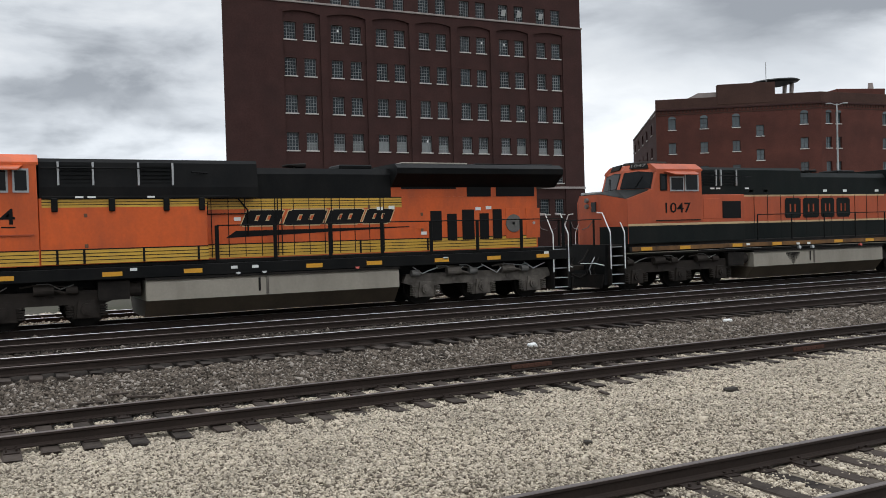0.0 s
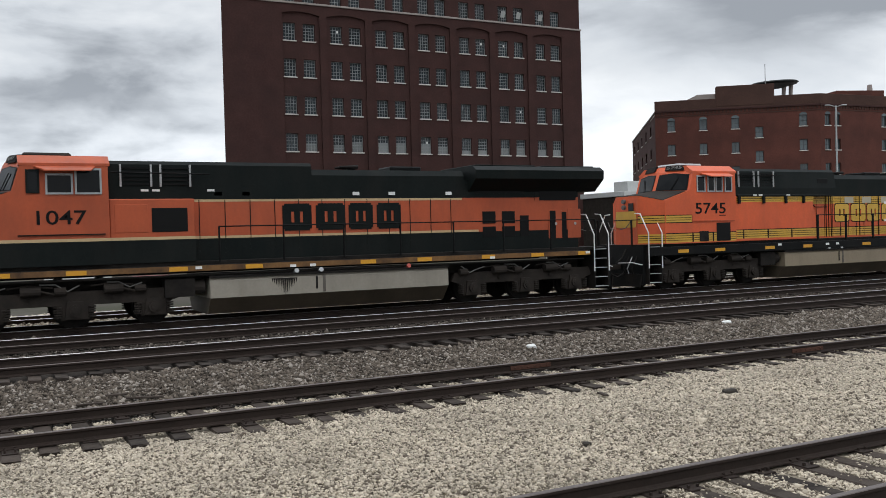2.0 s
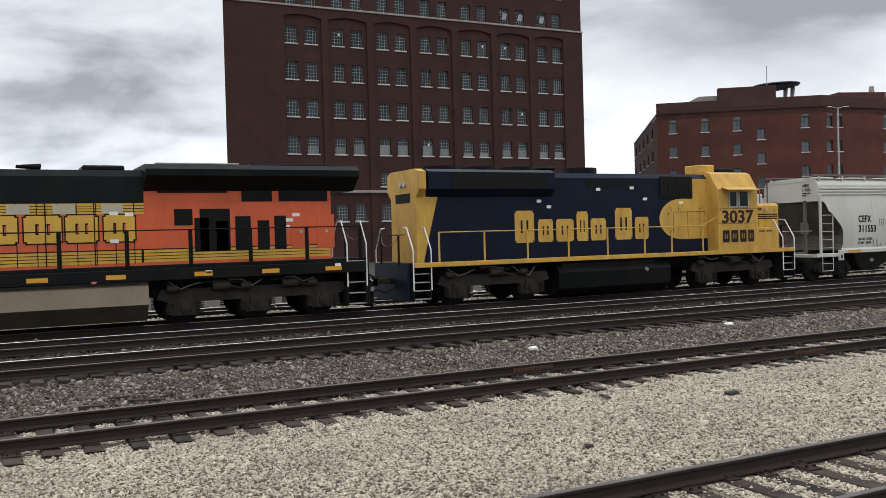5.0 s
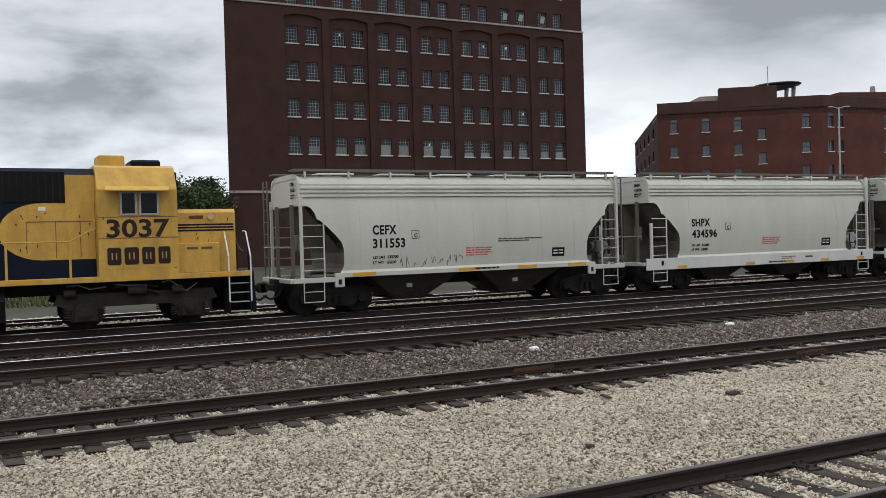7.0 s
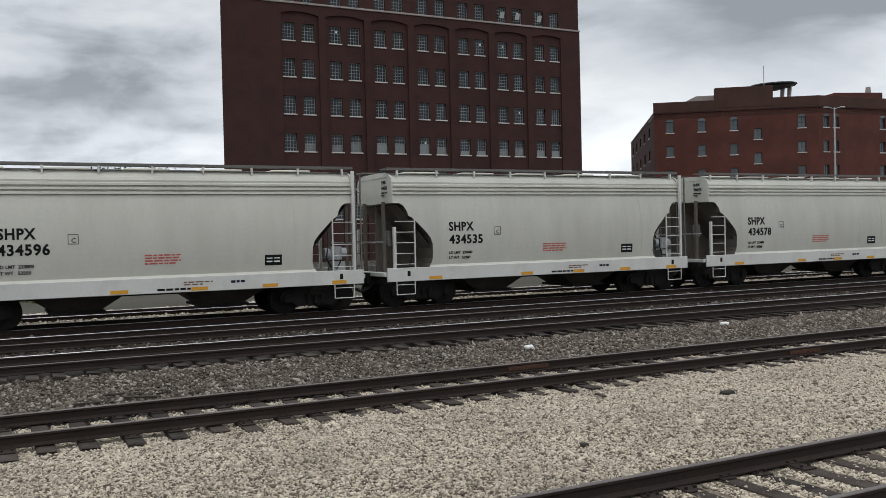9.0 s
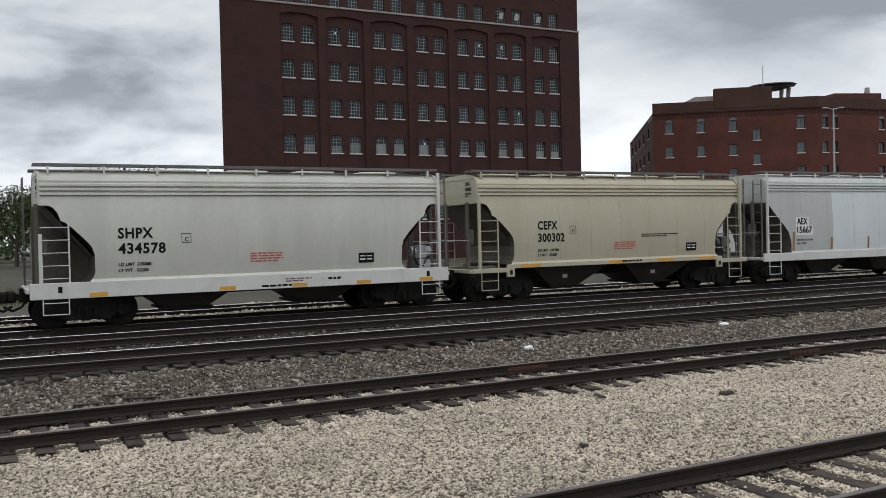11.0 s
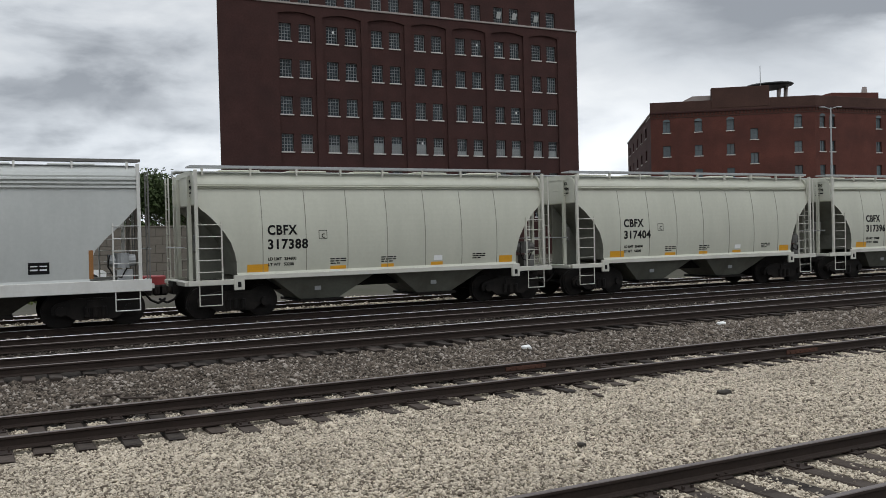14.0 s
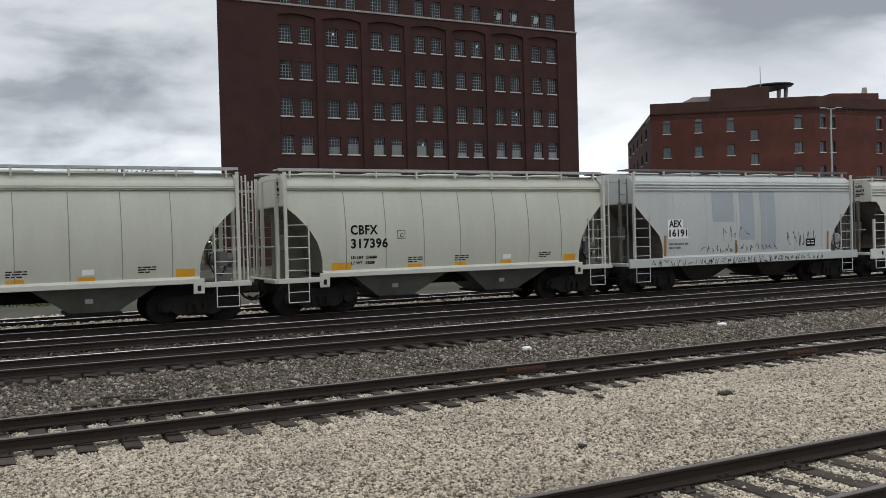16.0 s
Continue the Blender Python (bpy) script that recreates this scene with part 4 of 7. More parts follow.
def far_side():
    for x, depth, h, sp, m, sd in ((205, 84, 9.3, 4.2, "leaf", 1), (262, 88, 9.0, 4.0, "leaf", 2), (318, 92, 8.6, 4.2, "leaf", 3), (368, 105, 9.9, 3.2, "leaf_dark", 4),
                                   (155, 120, 10.5, 5.0, "leaf_dark", 5), (95, 110, 9.5, 5.0, "leaf", 6), (30, 115, 10, 5.0, "leaf", 7), (400, 118, 8.6, 4.0, "leaf_dark", 8)):
        q = place(x, depth)
        tree(q.x, q.y, h, sp, M[m], sd, "leafy green tree behind the yard wall" if m == "leaf" else "dark green tree beside the warehouse")
    # retaining wall of concrete blocks
    P, Q = place(60, 58), place(360, 66)
    d = Q - P
    ang = math.degrees(math.atan2(d.y, d.x))
    wall = tagged(part("retaining_wall", Shape().box(0, d.length, 0.06, 0.6, -0.25, 3.45), M["concrete"], None, "", pose(P.x, P.y, 0, 0, 0, ang)), "grey concrete block retaining wall behind the yard", "wall", kind="structure")
    bw, bh = d.length / 12, 0.62
    bm_ = Shape().box(0.012, bw - 0.012, -0.02, 0.056, 0.012, bh - 0.012, 0.015).mesh("concrete_block", M["concrete"])
    for j in range(6):
        for i in range(12):
            part("concrete_block", bm_, None, wall, "", (i * bw - (0.5 * bw if j % 2 and i else 0), 0, -0.25 + j * bh))
    part("coping", Shape().box(-0.1, d.length + 0.1, -0.08, 0.7, 3.474, 3.6, 0.02), M["concrete"], wall)
    # weeds
    rnd = random.Random(9)
    s = Shape()
    for _ in range(2200):
        x, y = rnd.uniform(-14, 5), rnd.uniform(44, 54)
        h, a = rnd.uniform(0.12, 0.5), rnd.uniform(0, 6.28)
        dx, dy, w = math.cos(a) * 0.05, math.sin(a) * 0.05, rnd.uniform(-0.15, 0.15)
        s.add([(x - dx, y - dy, -0.22), (x + dx, y + dy, -0.22), (x + w, y + w, -0.22 + h)], [(0, 1, 2)])
    tagged(part("weeds", s, M["weeds"]), "rough green weeds beside the far track", "weeds", kind="stuff")
    q = place(1120, 105)
    shed = thing("low_shed", "low dark grey shed with pale roof between the brick buildings", "shed", at=(q.x, q.y, -0.25), turn=0)
    part("wall", Shape().box(-1.5, 9, 0, 8, 0, 6.6), M["truck_brown"], shed)
    part("roof", Shape().box(-1.7, 9.3, -0.3, 8.3, 6.602, 7.2, 0.05), M["grey_panel"], shed)
    part("stair_tower", Shape().box(-0.6, 2.0, 0.4, 3.0, 7.202, 8.4, 0.05), M["grey_panel"], shed)
    fs = Shape()
    for _ in range(26000):
        u = rnd.random()
        x, y = -60 + 190 * u, 150 + 25 * rnd.random()
        hh = 6.5 + 3.0 * noise.noise(Vector((x * 0.09, 3.3, 0))) + 1.5 * noise.noise(Vector((x * 0.4, 1.0, 0)))
        c = Vector((x, y, hh * rnd.random() ** 0.7 - 0.2))
        e = Euler((rnd.uniform(-1.5, 1.5), rnd.uniform(-1, 1), rnd.uniform(0, 6))).to_matrix()
        sz = rnd.uniform(0.25, 0.6)
        fs.add([c + e @ Vector(v) for v in ((-sz, 0, 0), (0, -sz * 0.6, 0), (sz, 0, 0), (0, sz * 0.6, 0))], [(0, 1, 2, 3)])
    tagged(part("far_woods", fs, M["leaf"]), "hazy green line of trees far beyond the yard", "woods", kind="stuff")
    # a pale box trailer and a small maintenance vehicle
    q = place(1285, 62)
    tr = thing("box_trailer", "light grey box trailer parked behind the tracks", "trailer", at=(q.x, q.y, -0.23), turn=0)
    part("body", Shape().box(-1.9, 1.9, -1.2, 1.2, 1.0, 5.0, 0.06), M["grey_panel"], tr)
    part("chassis", Shape().box(-1.8, 1.8, -0.5, 0.5, 0.7, 0.998), M["under"], tr)
    for x in (-1.2, 1.2):
        for y in (-1.0, 1.0):
            part("wheel", Shape().rod((x, y - 0.14, 0.5), (x, y + 0.14, 0.5), 0.5, 16), M["under"], tr)
    q = place(288, 70)
    car = thing("parked_car", "white car parked beyond the far track", "car", at=(q.x, q.y, -0.23), turn=20)
    part("body", Shape().prism([(-2.1, 0.3), (2.1, 0.3), (2.15, 0.7), (1.9, 0.88), (1.0, 0.95), (-1.9, 0.98), (-2.15, 0.75)], -0.85, 0.85), M["white"], car)
    part("cabin", Shape().prism([(-1.7, 0.96), (0.95, 0.94), (0.3, 1.42), (-1.3, 1.45)], -0.72, 0.72), M["white"], car)
    for y in (-0.74, 0.72):
        part("side_window", Shape().prism([(-1.45, 1.0), (0.72, 1.0), (0.25, 1.36), (-1.2, 1.38)], y, y + 0.02), M["cab_glass"], car)
    for x in (-1.3, 1.3):
        for y in (-0.85, 0.68):
            part("wheel", Shape().rod((x, y, 0.31), (x, y + 0.18, 0.31), 0.31, 16), M["under"], car)
    q = place(128, 60)
    copy_thing(car, pose(q.x, q.y, -0.23, 0, 0, 8))
    # a white terraced block on the far slope, over the woods
    q = place(78, 230)
    blk = thing("apartment_building", "distant white terraced apartment block above the trees", "building", at=(q.x, q.y, -0.3), turn=-10)
    part("wall", Shape().box(-6.5, 6.0, 0, 10, 0, 12.2).box(-4.5, 3.0, 1, 9, 12.2, 14.6), M["white"], blk)
    part("roof", Shape().box(-5.0, 3.4, 0.5, 9.4, 14.602, 15.2, 0.1), M["under"], blk)
    part("stair_tower", Shape().box(3.1, 5.4, 0.6, 4, 12.202, 15.8, 0.05), M["concrete"], blk)
    win = Shape().box(-0.55, 0.55, -0.06, -0.002, 0, 1.3).mesh("window", M["cab_glass"])
    for z in (7.0, 9.2, 10.6):
        for k in range(7):
            part("window", win, None, blk, "", (-5.6 + k * 1.75, 0, z - 0.4))
    for z in (8.4, 11.8):
        part("balcony", Shape().box(-6.8, 6.2, -0.9, -0.065, z - 0.2, z, 0.02), M["dark_steel"], blk)
    q = place(262, 46)
    mv = thing("maintenance_cart", "small dark red maintenance cart standing on the ground", "cart", at=(q.x, q.y, -0.22), turn=0)
    part("body", Shape().box(-0.9, 0.9, -0.5, 0.5, 0.35, 0.95, 0.05), M["red_paint"], mv)
    part("sign_plate", Shape().box(-0.12, 0.12, -0.52, -0.503, 0.7, 0.85), M["white"], mv)
    for x in (-0.6, 0.6):
        part("wheel", Shape().rod((x, -0.5, 0.25), (x, 0.5, 0.25), 0.25, 14), M["under"], mv)


far_side()


# ---- rolling stock ----
RAIL_Y = 26.548
WHEELS = []             # wheelset, its place on its vehicle, wheel radius
VEHICLES = []           # vehicle, its place along the train at the start


def wheelset(parent, x, r, label=""):
    """Two flanged wheels on an axle, turning about y, as a part of a truck."""
    s = Shape()
    for side in (-1, 1):
        n = 24
        y0, y1 = side * 0.70, side * 0.835
        lo, hi = min(y0, y1), max(y0, y1)
        s.rod((0, lo, 0), (0, hi, 0), r, n)
        s.rod((0, side * 0.675, 0), (0, side * 0.70, 0), r + 0.028, n)
        s.rod((0, side * 0.84, 0), (0, side * 0.86, 0), r * 0.9, n)
        s.rod((0, side * 0.86, 0), (0, side * 0.93, 0), 0.16, 10)
        for k in range(3):
            a = 2.094 * k
            s.box(math.cos(a) * 0.11 - 0.025, math.cos(a) * 0.11 + 0.025, side * 0.95 - 0.02, side * 0.95 + 0.02, math.sin(a) * 0.11 - 0.025, math.sin(a) * 0.11 + 0.025)
    s.rod((0, -0.9, 0), (0, 0.9, 0), 0.08, 8)
    ob = part("wheelset", s, M["under"], parent, label, (x, 0, r))
    WHEELS.append((ob, x, r))
    return ob


def coupler(parent, x, way, material="truck_brown"):
    s = Shape().box(min(x, x + way * 0.75), max(x, x + way * 0.75), -0.08, 0.08, 0.76, 0.94, 0.02)
    s.box(x + way * 0.72 - 0.14, x + way * 0.72 + 0.14, -0.16, 0.14, 0.70, 1.0, 0.05)
    part("coupler", s, M[material], parent, "rusty knuckle coupler")
    h = Shape().bar([(x, -0.35, 0.9), (x + way * 0.25, -0.38, 0.6), (x + way * 0.5, -0.38, 0.5), (x + way * 0.75, -0.3, 0.62)], 0.035)
    part("air_hose", h, M["under"], parent)


def freight_truck(parent, cx, half=0.86, r=0.457):
    s = Shape()
    for side in (-1, 1):
        y0, y1 = sorted((side * 0.98, side * 1.1))
        s.prism([(cx - half - 0.22, 0.55), (cx - half - 0.1, 0.66), (cx - 0.45, 0.78), (cx + 0.45, 0.78), (cx + half + 0.1, 0.66), (cx + half + 0.22, 0.55),
                 (cx + half + 0.2, 0.36), (cx + half - 0.1, 0.38), (cx + 0.52, 0.22), (cx - 0.52, 0.22), (cx - half + 0.1, 0.38), (cx - half - 0.2, 0.36)], y0, y1)
        for k in (-0.22, 0, 0.22):
            s.rod((cx + k, side * 1.12, 0.28), (cx + k, side * 1.12, 0.55), 0.075, 8)
        for k in (-half, half):
            s.rod((cx + k, side * 1.08, r), (cx + k, side * 1.17, r), 0.13, 12)
    s.box(cx - 0.2, cx + 0.2, -1.15, 1.15, 0.52, 0.72)
    t = part("truck", s, M["under"], parent, "grimy black cast steel two-axle truck")
    for k in (-half, half):
        wheelset(t, cx + k, r)
    return t


def loco_truck(parent, cx, axles, r, material, grey=False):
    """A three- or two-axle truck with side frames, springs, journal boxes, brake cylinders and pipes."""
    s = Shape()
    lo, hi = cx + min(axles) - 0.75, cx + max(axles) + 0.75
    for side in (-1, 1):
        y0, y1 = sorted((side * 1.05, side * 1.2))
        pts = [(lo, 0.72), (lo + 0.12, 0.98)]
        pts += [(hi - 0.12, 0.98), (hi, 0.72)]
        for a in sorted(axles, reverse=True):
            pts += [(cx + a + 0.45, 0.62), (cx + a + 0.34, 0.24), (cx + a - 0.34, 0.24), (cx + a - 0.45, 0.62)]
        s.prism(pts, y0, y1)
        for a in axles:
            yb = sorted((side * 1.2, side * 1.26))
            s.prism([(cx + a - 0.26, 0.26), (cx + a + 0.26, 0.26), (cx + a + 0.2, 0.72), (cx + a - 0.2, 0.72)], yb[0], yb[1])
            s.rod((cx + a, side * 1.24, r - 0.02), (cx + a, side * 1.33, r - 0.02), 0.155, 14)
            s.rod((cx + a, side * 1.33, r - 0.02), (cx + a, side * 1.36, r - 0.02), 0.09, 12)
            for k in (-0.42, 0.42):
                for j in range(5):
                    s.rod((cx + a + k, side * 1.2, 0.3 + j * 0.065), (cx + a + k, side * 1.2, 0.335 + j * 0.065), 0.1, 10)
        for i, (a, b) in enumerate(zip(axles, axles[1:])):
            mid = cx + (a + b) / 2
            s.rod((mid - 0.28, side * 1.28, 1.02), (mid + 0.2, side * 1.28, 1.02), 0.13, 12)
            s.rod((mid + 0.2, side * 1.28, 1.02), (mid + 0.55, side * 1.28, 0.92), 0.04, 6)
            s.rod((mid, side * 1.22, 0.78), (mid, side * 1.24, 0.78), 0.07, 10)
            s.bar([(mid - 0.6, side * 1.25, 1.12), (mid - 0.1, side * 1.27, 1.18), (mid + 0.5, side * 1.25, 1.1)], 0.025)
    s.box(lo + 0.2, hi - 0.2, -1.0, 1.0, 0.7, 0.95)
    t = part("truck", s, material, parent, "dusty grey cast truck frame" if grey else "grimy cast truck frame")
    rnd = random.Random(int(cx * 10))
    for side in (-1, 1):
        for k in range(6 if grey else 3):
            x = lo + 0.3 + (hi - lo - 0.6) * k / (6 if grey else 3)
            y = side * 1.3
            pts = [(x, y, 1.2), (x + rnd.uniform(0.15, 0.4), y, rnd.uniform(0.95, 1.25)), (x + rnd.uniform(0.5, 0.7), y, rnd.uniform(0.85, 1.2)), (x + rnd.uniform(0.8, 1.0), y, 1.15)]
            part("brake_pipe", Shape().bar(pts, 0.018), M["steel"] if grey else M["dark_steel"], t)
        for a in axles:
            part("brake_cylinder", Shape().rod((cx + a - 0.5, side * 1.27, 1.0), (cx + a - 0.22, side * 1.27, 1.0), 0.11, 12), M["dark_steel"] if grey else material, t)
    for a in axles:
        wheelset(t, cx + a, r)
    return t


def steps_block(parent, x, way, z_deck, y=-1.42):
    """A stairwell at one corner: black side plates with pale tread edges."""
    a, b = sorted((x, x + way * 0.62))
    for side in (-1, 1):
        lo, hi = sorted((side * 1.45, side * 0.75))
        s = Shape().prism(([(a, lo), (a + 0.03, lo), (a + 0.03, hi - 0.03), (b - 0.03, hi - 0.03), (b - 0.03, lo), (b, lo), (b, hi), (a, hi)] if side < 0 else
                           [(a, lo), (b, lo), (b, hi), (b - 0.03, hi), (b - 0.03, lo + 0.03), (a + 0.03, lo + 0.03), (a + 0.03, hi), (a, hi)]), 0.25, z_deck, "z")
        part("stairwell", s, M["under"], parent)
    for side in (-1, 1):
        for k in range(5):
            z = 0.28 + k * (z_deck - 0.32) / 4.2
            yo = side * (1.45 - 0.02 * k)
            t = Shape().box(a + 0.032, b - 0.032, min(yo, yo - side * 0.3), max(yo, yo - side * 0.3), z, z + 0.024, 0.005)
            part("step", t, M["steel"], parent, "worn steel step")


def handrails(parent, xs, z_deck, material, y=1.42, height=1.0, wide=0.03):
    """Posts and a top rail along both walkways."""
    post = Shape().box(-wide, wide, -0.02, 0.02, 0, height, 0.008).mesh("handrail_post", material)
    for side in (-1, 1):
        for x in xs:
            part("handrail_post", post, None, parent, "", (x, side * y, z_deck - 0.05))
        part("handrail", Shape().rod((xs[0], side * y, z_deck + height - 0.05), (xs[-1], side * y, z_deck + height - 0.05), 0.02, 6), material, parent)


def end_rails(parent, x, way, z_deck, material):
    for side in (-1, 1):
        for px in (x, x - way * 0.62):
            s = Shape().bar([(px, side * 1.46, z_deck - 0.85), (px, side * 1.46, z_deck + 0.42), (px, side * 1.02, z_deck + 1.12), (px, side * 0.72, z_deck + 1.14)], 0.022)
            part("grab_rail", s, material, parent, "pale painted grab rail")
    s = Shape()
    for y in (-0.7, 0.7):
        s.box(x + way * 0.12, x + way * 0.17, y - 0.03, y + 0.03, z_deck - 0.05, z_deck + 0.9)
    s.rod((x + way * 0.14, -1.15, z_deck + 0.9), (x + way * 0.14, 1.15, z_deck + 0.9), 0.02)
    part("end_railing", s, M["black"], parent)
    for y in (-0.28, 0.28):
        part("safety_chain", Shape().bar([(x + way * 0.14, y * 2.4, z_deck + 0.86), (x + way * 0.2, y * 1.6, z_deck + 0.62), (x + way * 0.22, y * 0.4, z_deck + 0.55)], 0.014), M["dark_steel"], parent)


def strip(parent, x0, x1, z0, z1, y, material, name="stripe", label="", both=True):
    """A painted band, a hair proud of the side at half width y."""
    for side in ((1, -1) if both else (-1,)):
        a, b = sorted((side * y, side * (y + 0.005)))
        ob = part(name, Shape().box(x0, x1, a, b, z0, z1), material, parent, label)
    return ob


def logo_blocks(parent, spans, z0, z1, y, material, outline=None, lean=0.0, label="plain block shapes"):
    """A company mark, as one plain footed slab with slots for each character."""
    for x0, x1, zt, _ in spans:
        h, w = (z1 - z0) * zt, x1 - x0

        def slab(g, y0, y1):
            """A slab with cut corners and two upright slits; g lets the outline stand out all round."""
            def hole(a, b, lo, hi):
                return (x0 + a * w + g, x0 + b * w - g, z0 + lo * h + g, z0 + hi * h - g)
            k, c = 0.07 * w, 0.07 * h
            xa, xb, za, zb = x0 - g, x1 + g, z0 - g, z0 + h + g
            holes = [(xa, xa + k, za, za + c), (xb - k, xb, za, za + c), (xa, xa + k, zb - c, zb), (xb - k, xb, zb - c, zb)]
            holes += [hole(0.30, 0.30 + 0.1 + 2 * g / w, 0.3, 0.7), hole(0.60, 0.60 + 0.1 + 2 * g / w, 0.3, 0.7)]
            s = wall_with_holes(xa, xb, za, zb, holes, y0, y1 - y0).weld()
            s.v = [(q + lean * (zc - z0), yy, zc) for q, yy, zc in s.v]
            return s
        if outline is not None:
            part("mark_outline", slab(0.035, -y - 0.0045, -y - 0.001), outline, parent)
        part("mark_block", slab(0.0, -y - 0.009, -y - 0.005), material, parent, label)


def road_engine(at, label, scheme, number):
    """A six-axle wide-cab freight locomotive, cab at the -x end; scheme sets its livery."""
    L = thing("locomotive", label, "locomotive", "locomotives of the freight train", at=(at, RAIL_Y, RAIL_Z))
    VEHICLES.append((L, at))
    main, dark = scheme["main"], scheme["dark"]
    evo = scheme["evo"]
    D = 1.67
    # frame, deck, pilot plates
    s = Shape().box(-10.35, 10.35, -1.36, 1.36, D - 0.10, D, 0.01)
    s.box(-10.3, 10.3, -1.50, 1.50, D - 0.42, D - 0.102, 0.015) if evo else s.box(-9.5, 9.5, -1.48, 1.48, D - 0.28, D - 0.102, 0.015)
    s.box(-9.6, 9.6, -0.6, 0.6, 0.95, D - 0.42)
    part("underframe", s, M["black"] if evo else M["under"], L)
    for way in (-1, 1):
        p = Shape().prism([(way * 10.38, 0.25), (way * 10.52, 0.25), (way * 10.45, D), (way * 10.35, D)], -1.3, 1.3)
        part("pilot_plate", p, M["black"], L)
        pl = Shape().prism([(-1.25, 0.15), (1.25, 0.15), (1.35, 0.62), (-1.35, 0.62)], way * 10.55, way * 10.6, "x")
        part("plow", pl, M["under"], L)
        steps_block(L, way * 10.33, -way, D)
        end_rails(L, way * 10.33, way, D, M["white"])
        coupler(L, way * 10.4, way)
        for k, y in enumerate((-0.95, -0.7, -0.5, 0.5, 0.75)):
            part("brake_hose", Shape().bar([(way * 10.45, y, 1.25), (way * 10.58, y, 1.05), (way * 10.68, y + 0.04, 0.8), (way * 10.6, y + 0.06, 0.62)], 0.02), M["steel"] if k == 1 else M["under"], L)
        part("jumper_cable", Shape().bar([(way * 10.47, -0.35, 1.5), (way * 10.75, -0.4, 1.15), (way * 11.0, -0.42, 1.02)], 0.03), M["under"], L)
        part("lift_lever", Shape().bar([(way * 10.55, -1.35, 0.95), (way * 10.62, -0.9, 1.02), (way * 10.68, -0.15, 1.0)], 0.018), M["white"], L)
    # fuel tank with angled lower side
    for x0, x1 in ((-3.5, 3.98),):
        s = Shape().prism([(-1.40, 1.18), (1.40, 1.18), (1.46, 1.10), (1.46, 0.62), (-1.46, 0.62), (-1.46, 1.10)], x0, x1, "x")
        tank = part("fuel_tank", s, M["tank_tan"] if scheme["paint"] is paint_heritage else M["tank"], L, scheme["tank"])
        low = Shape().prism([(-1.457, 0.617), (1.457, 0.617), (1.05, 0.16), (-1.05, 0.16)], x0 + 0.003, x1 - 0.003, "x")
        part("tank_foot", low, M["tank_low"], tank, "darker brown underside of the tank")
        if scheme["paint"] is paint_green:
            st = Shape()
            rs = random.Random(4)
            for k in range(14):
                sx = -1.75 + k * 0.055
                st.prism([(sx, 1.10), (sx + 0.057, 1.10), (sx + 0.04, 1.10 - rs.uniform(0.1, 0.5) * (1.0 - abs(k - 7) / 9)), (sx + 0.02, 1.10 - 0.5 * (1.0 - abs(k - 7) / 9))], -1.464, -1.461)
            part("spill_stain", st, M["under"], tank, "dark oil spill running down")
        part("sight_glass", Shape().box(-0.42, -0.36, -1.478, -1.462, 0.74, 1.12, 0.005), M["under"], tank)
        part("tank_lip", Shape().box(x0 - 0.02, x1 + 0.02, -1.5, 1.5, 1.182, 1.24), M["under"], tank)
        part("tank_strap", Shape().box(-0.2, -0.12, -1.475, -1.462, 0.64, 1.16), M["truck_grey"], tank)
        for px in (-1.0, -0.25, 2.6):
            part("filler_cap", Shape().rod((px, -1.40, 1.26), (px, -1.50, 1.30), 0.07, 10), M["red_ink"] if px == 2.6 else M["steel"], tank)
    for side in (-1, 1):
        part("air_reservoir", Shape().rod((-4.25, side * 1.1, 0.95), (-3.6, side * 1.1, 0.95), 0.2, 14), M["truck_brown"], L)
    for cx, ax in ((-6.98, (-2.05, 0.0, 2.0)), (6.98, (-2.0, 0.05, 2.02))):
        loco_truck(L, cx, ax, 0.508, M["truck_grey"] if scheme["grey_trucks"] and cx > 0 else M["truck_brown"], scheme["grey_trucks"] and cx > 0)
    # cab and nose
    cab = Shape().prism([(-9.57, D), (-9.57, 3.25), (-8.42, 3.60), (-8.2, 4.28), (-6.1, 4.30), (-6.08, D)], -1.49, 1.49)
    cab_ob = part("cab", cab, main, L)
    roof = Shape().prism([(-1.5, 4.26), (-1.5, 4.33), (-1.15, 4.55), (1.15, 4.55), (1.5, 4.33), (1.5, 4.26)], -8.24, -6.05, "x")
    part("cab_roof", roof, main, cab_ob)
    # the cab front comes to a blunt point, with a screen on each half
    fr = Shape().add([(-8.40, -1.45, 3.58), (-8.82, 0, 3.62), (-8.40, 1.45, 3.58), (-8.19, -1.42, 4.30), (-8.55, 0, 4.36), (-8.19, 1.42, 4.30), (-8.1, -1.0, 4.54), (-8.42, 0, 4.55), (-8.1, 1.0, 4.54)],
                     [(1, 0, 3, 4), (2, 1, 4, 5), (4, 3, 6, 7), (5, 4, 7, 8), (0, 1, 2), (7, 6, 8)])
    part("cab_front", fr, main, cab_ob)
    for side in (-1, 1):
        def on_front(u, v, lift):
            """A point of the slanted half front: u from the corner to the middle, v up."""
            foot = Vector((-8.40, side * 1.45, 3.58)).lerp(Vector((-8.82, 0, 3.62)), u)
            head = Vector((-8.19, side * 1.42, 4.30)).lerp(Vector((-8.55, 0, 4.36)), u)
            return foot.lerp(head, v) + Vector((-lift, side * lift * 0.3, 0))
        ring = [(0.08, 0.1), (0.9, 0.1), (0.9, 0.84), (0.5, 0.92), (0.08, 0.84)]
        k = len(ring)
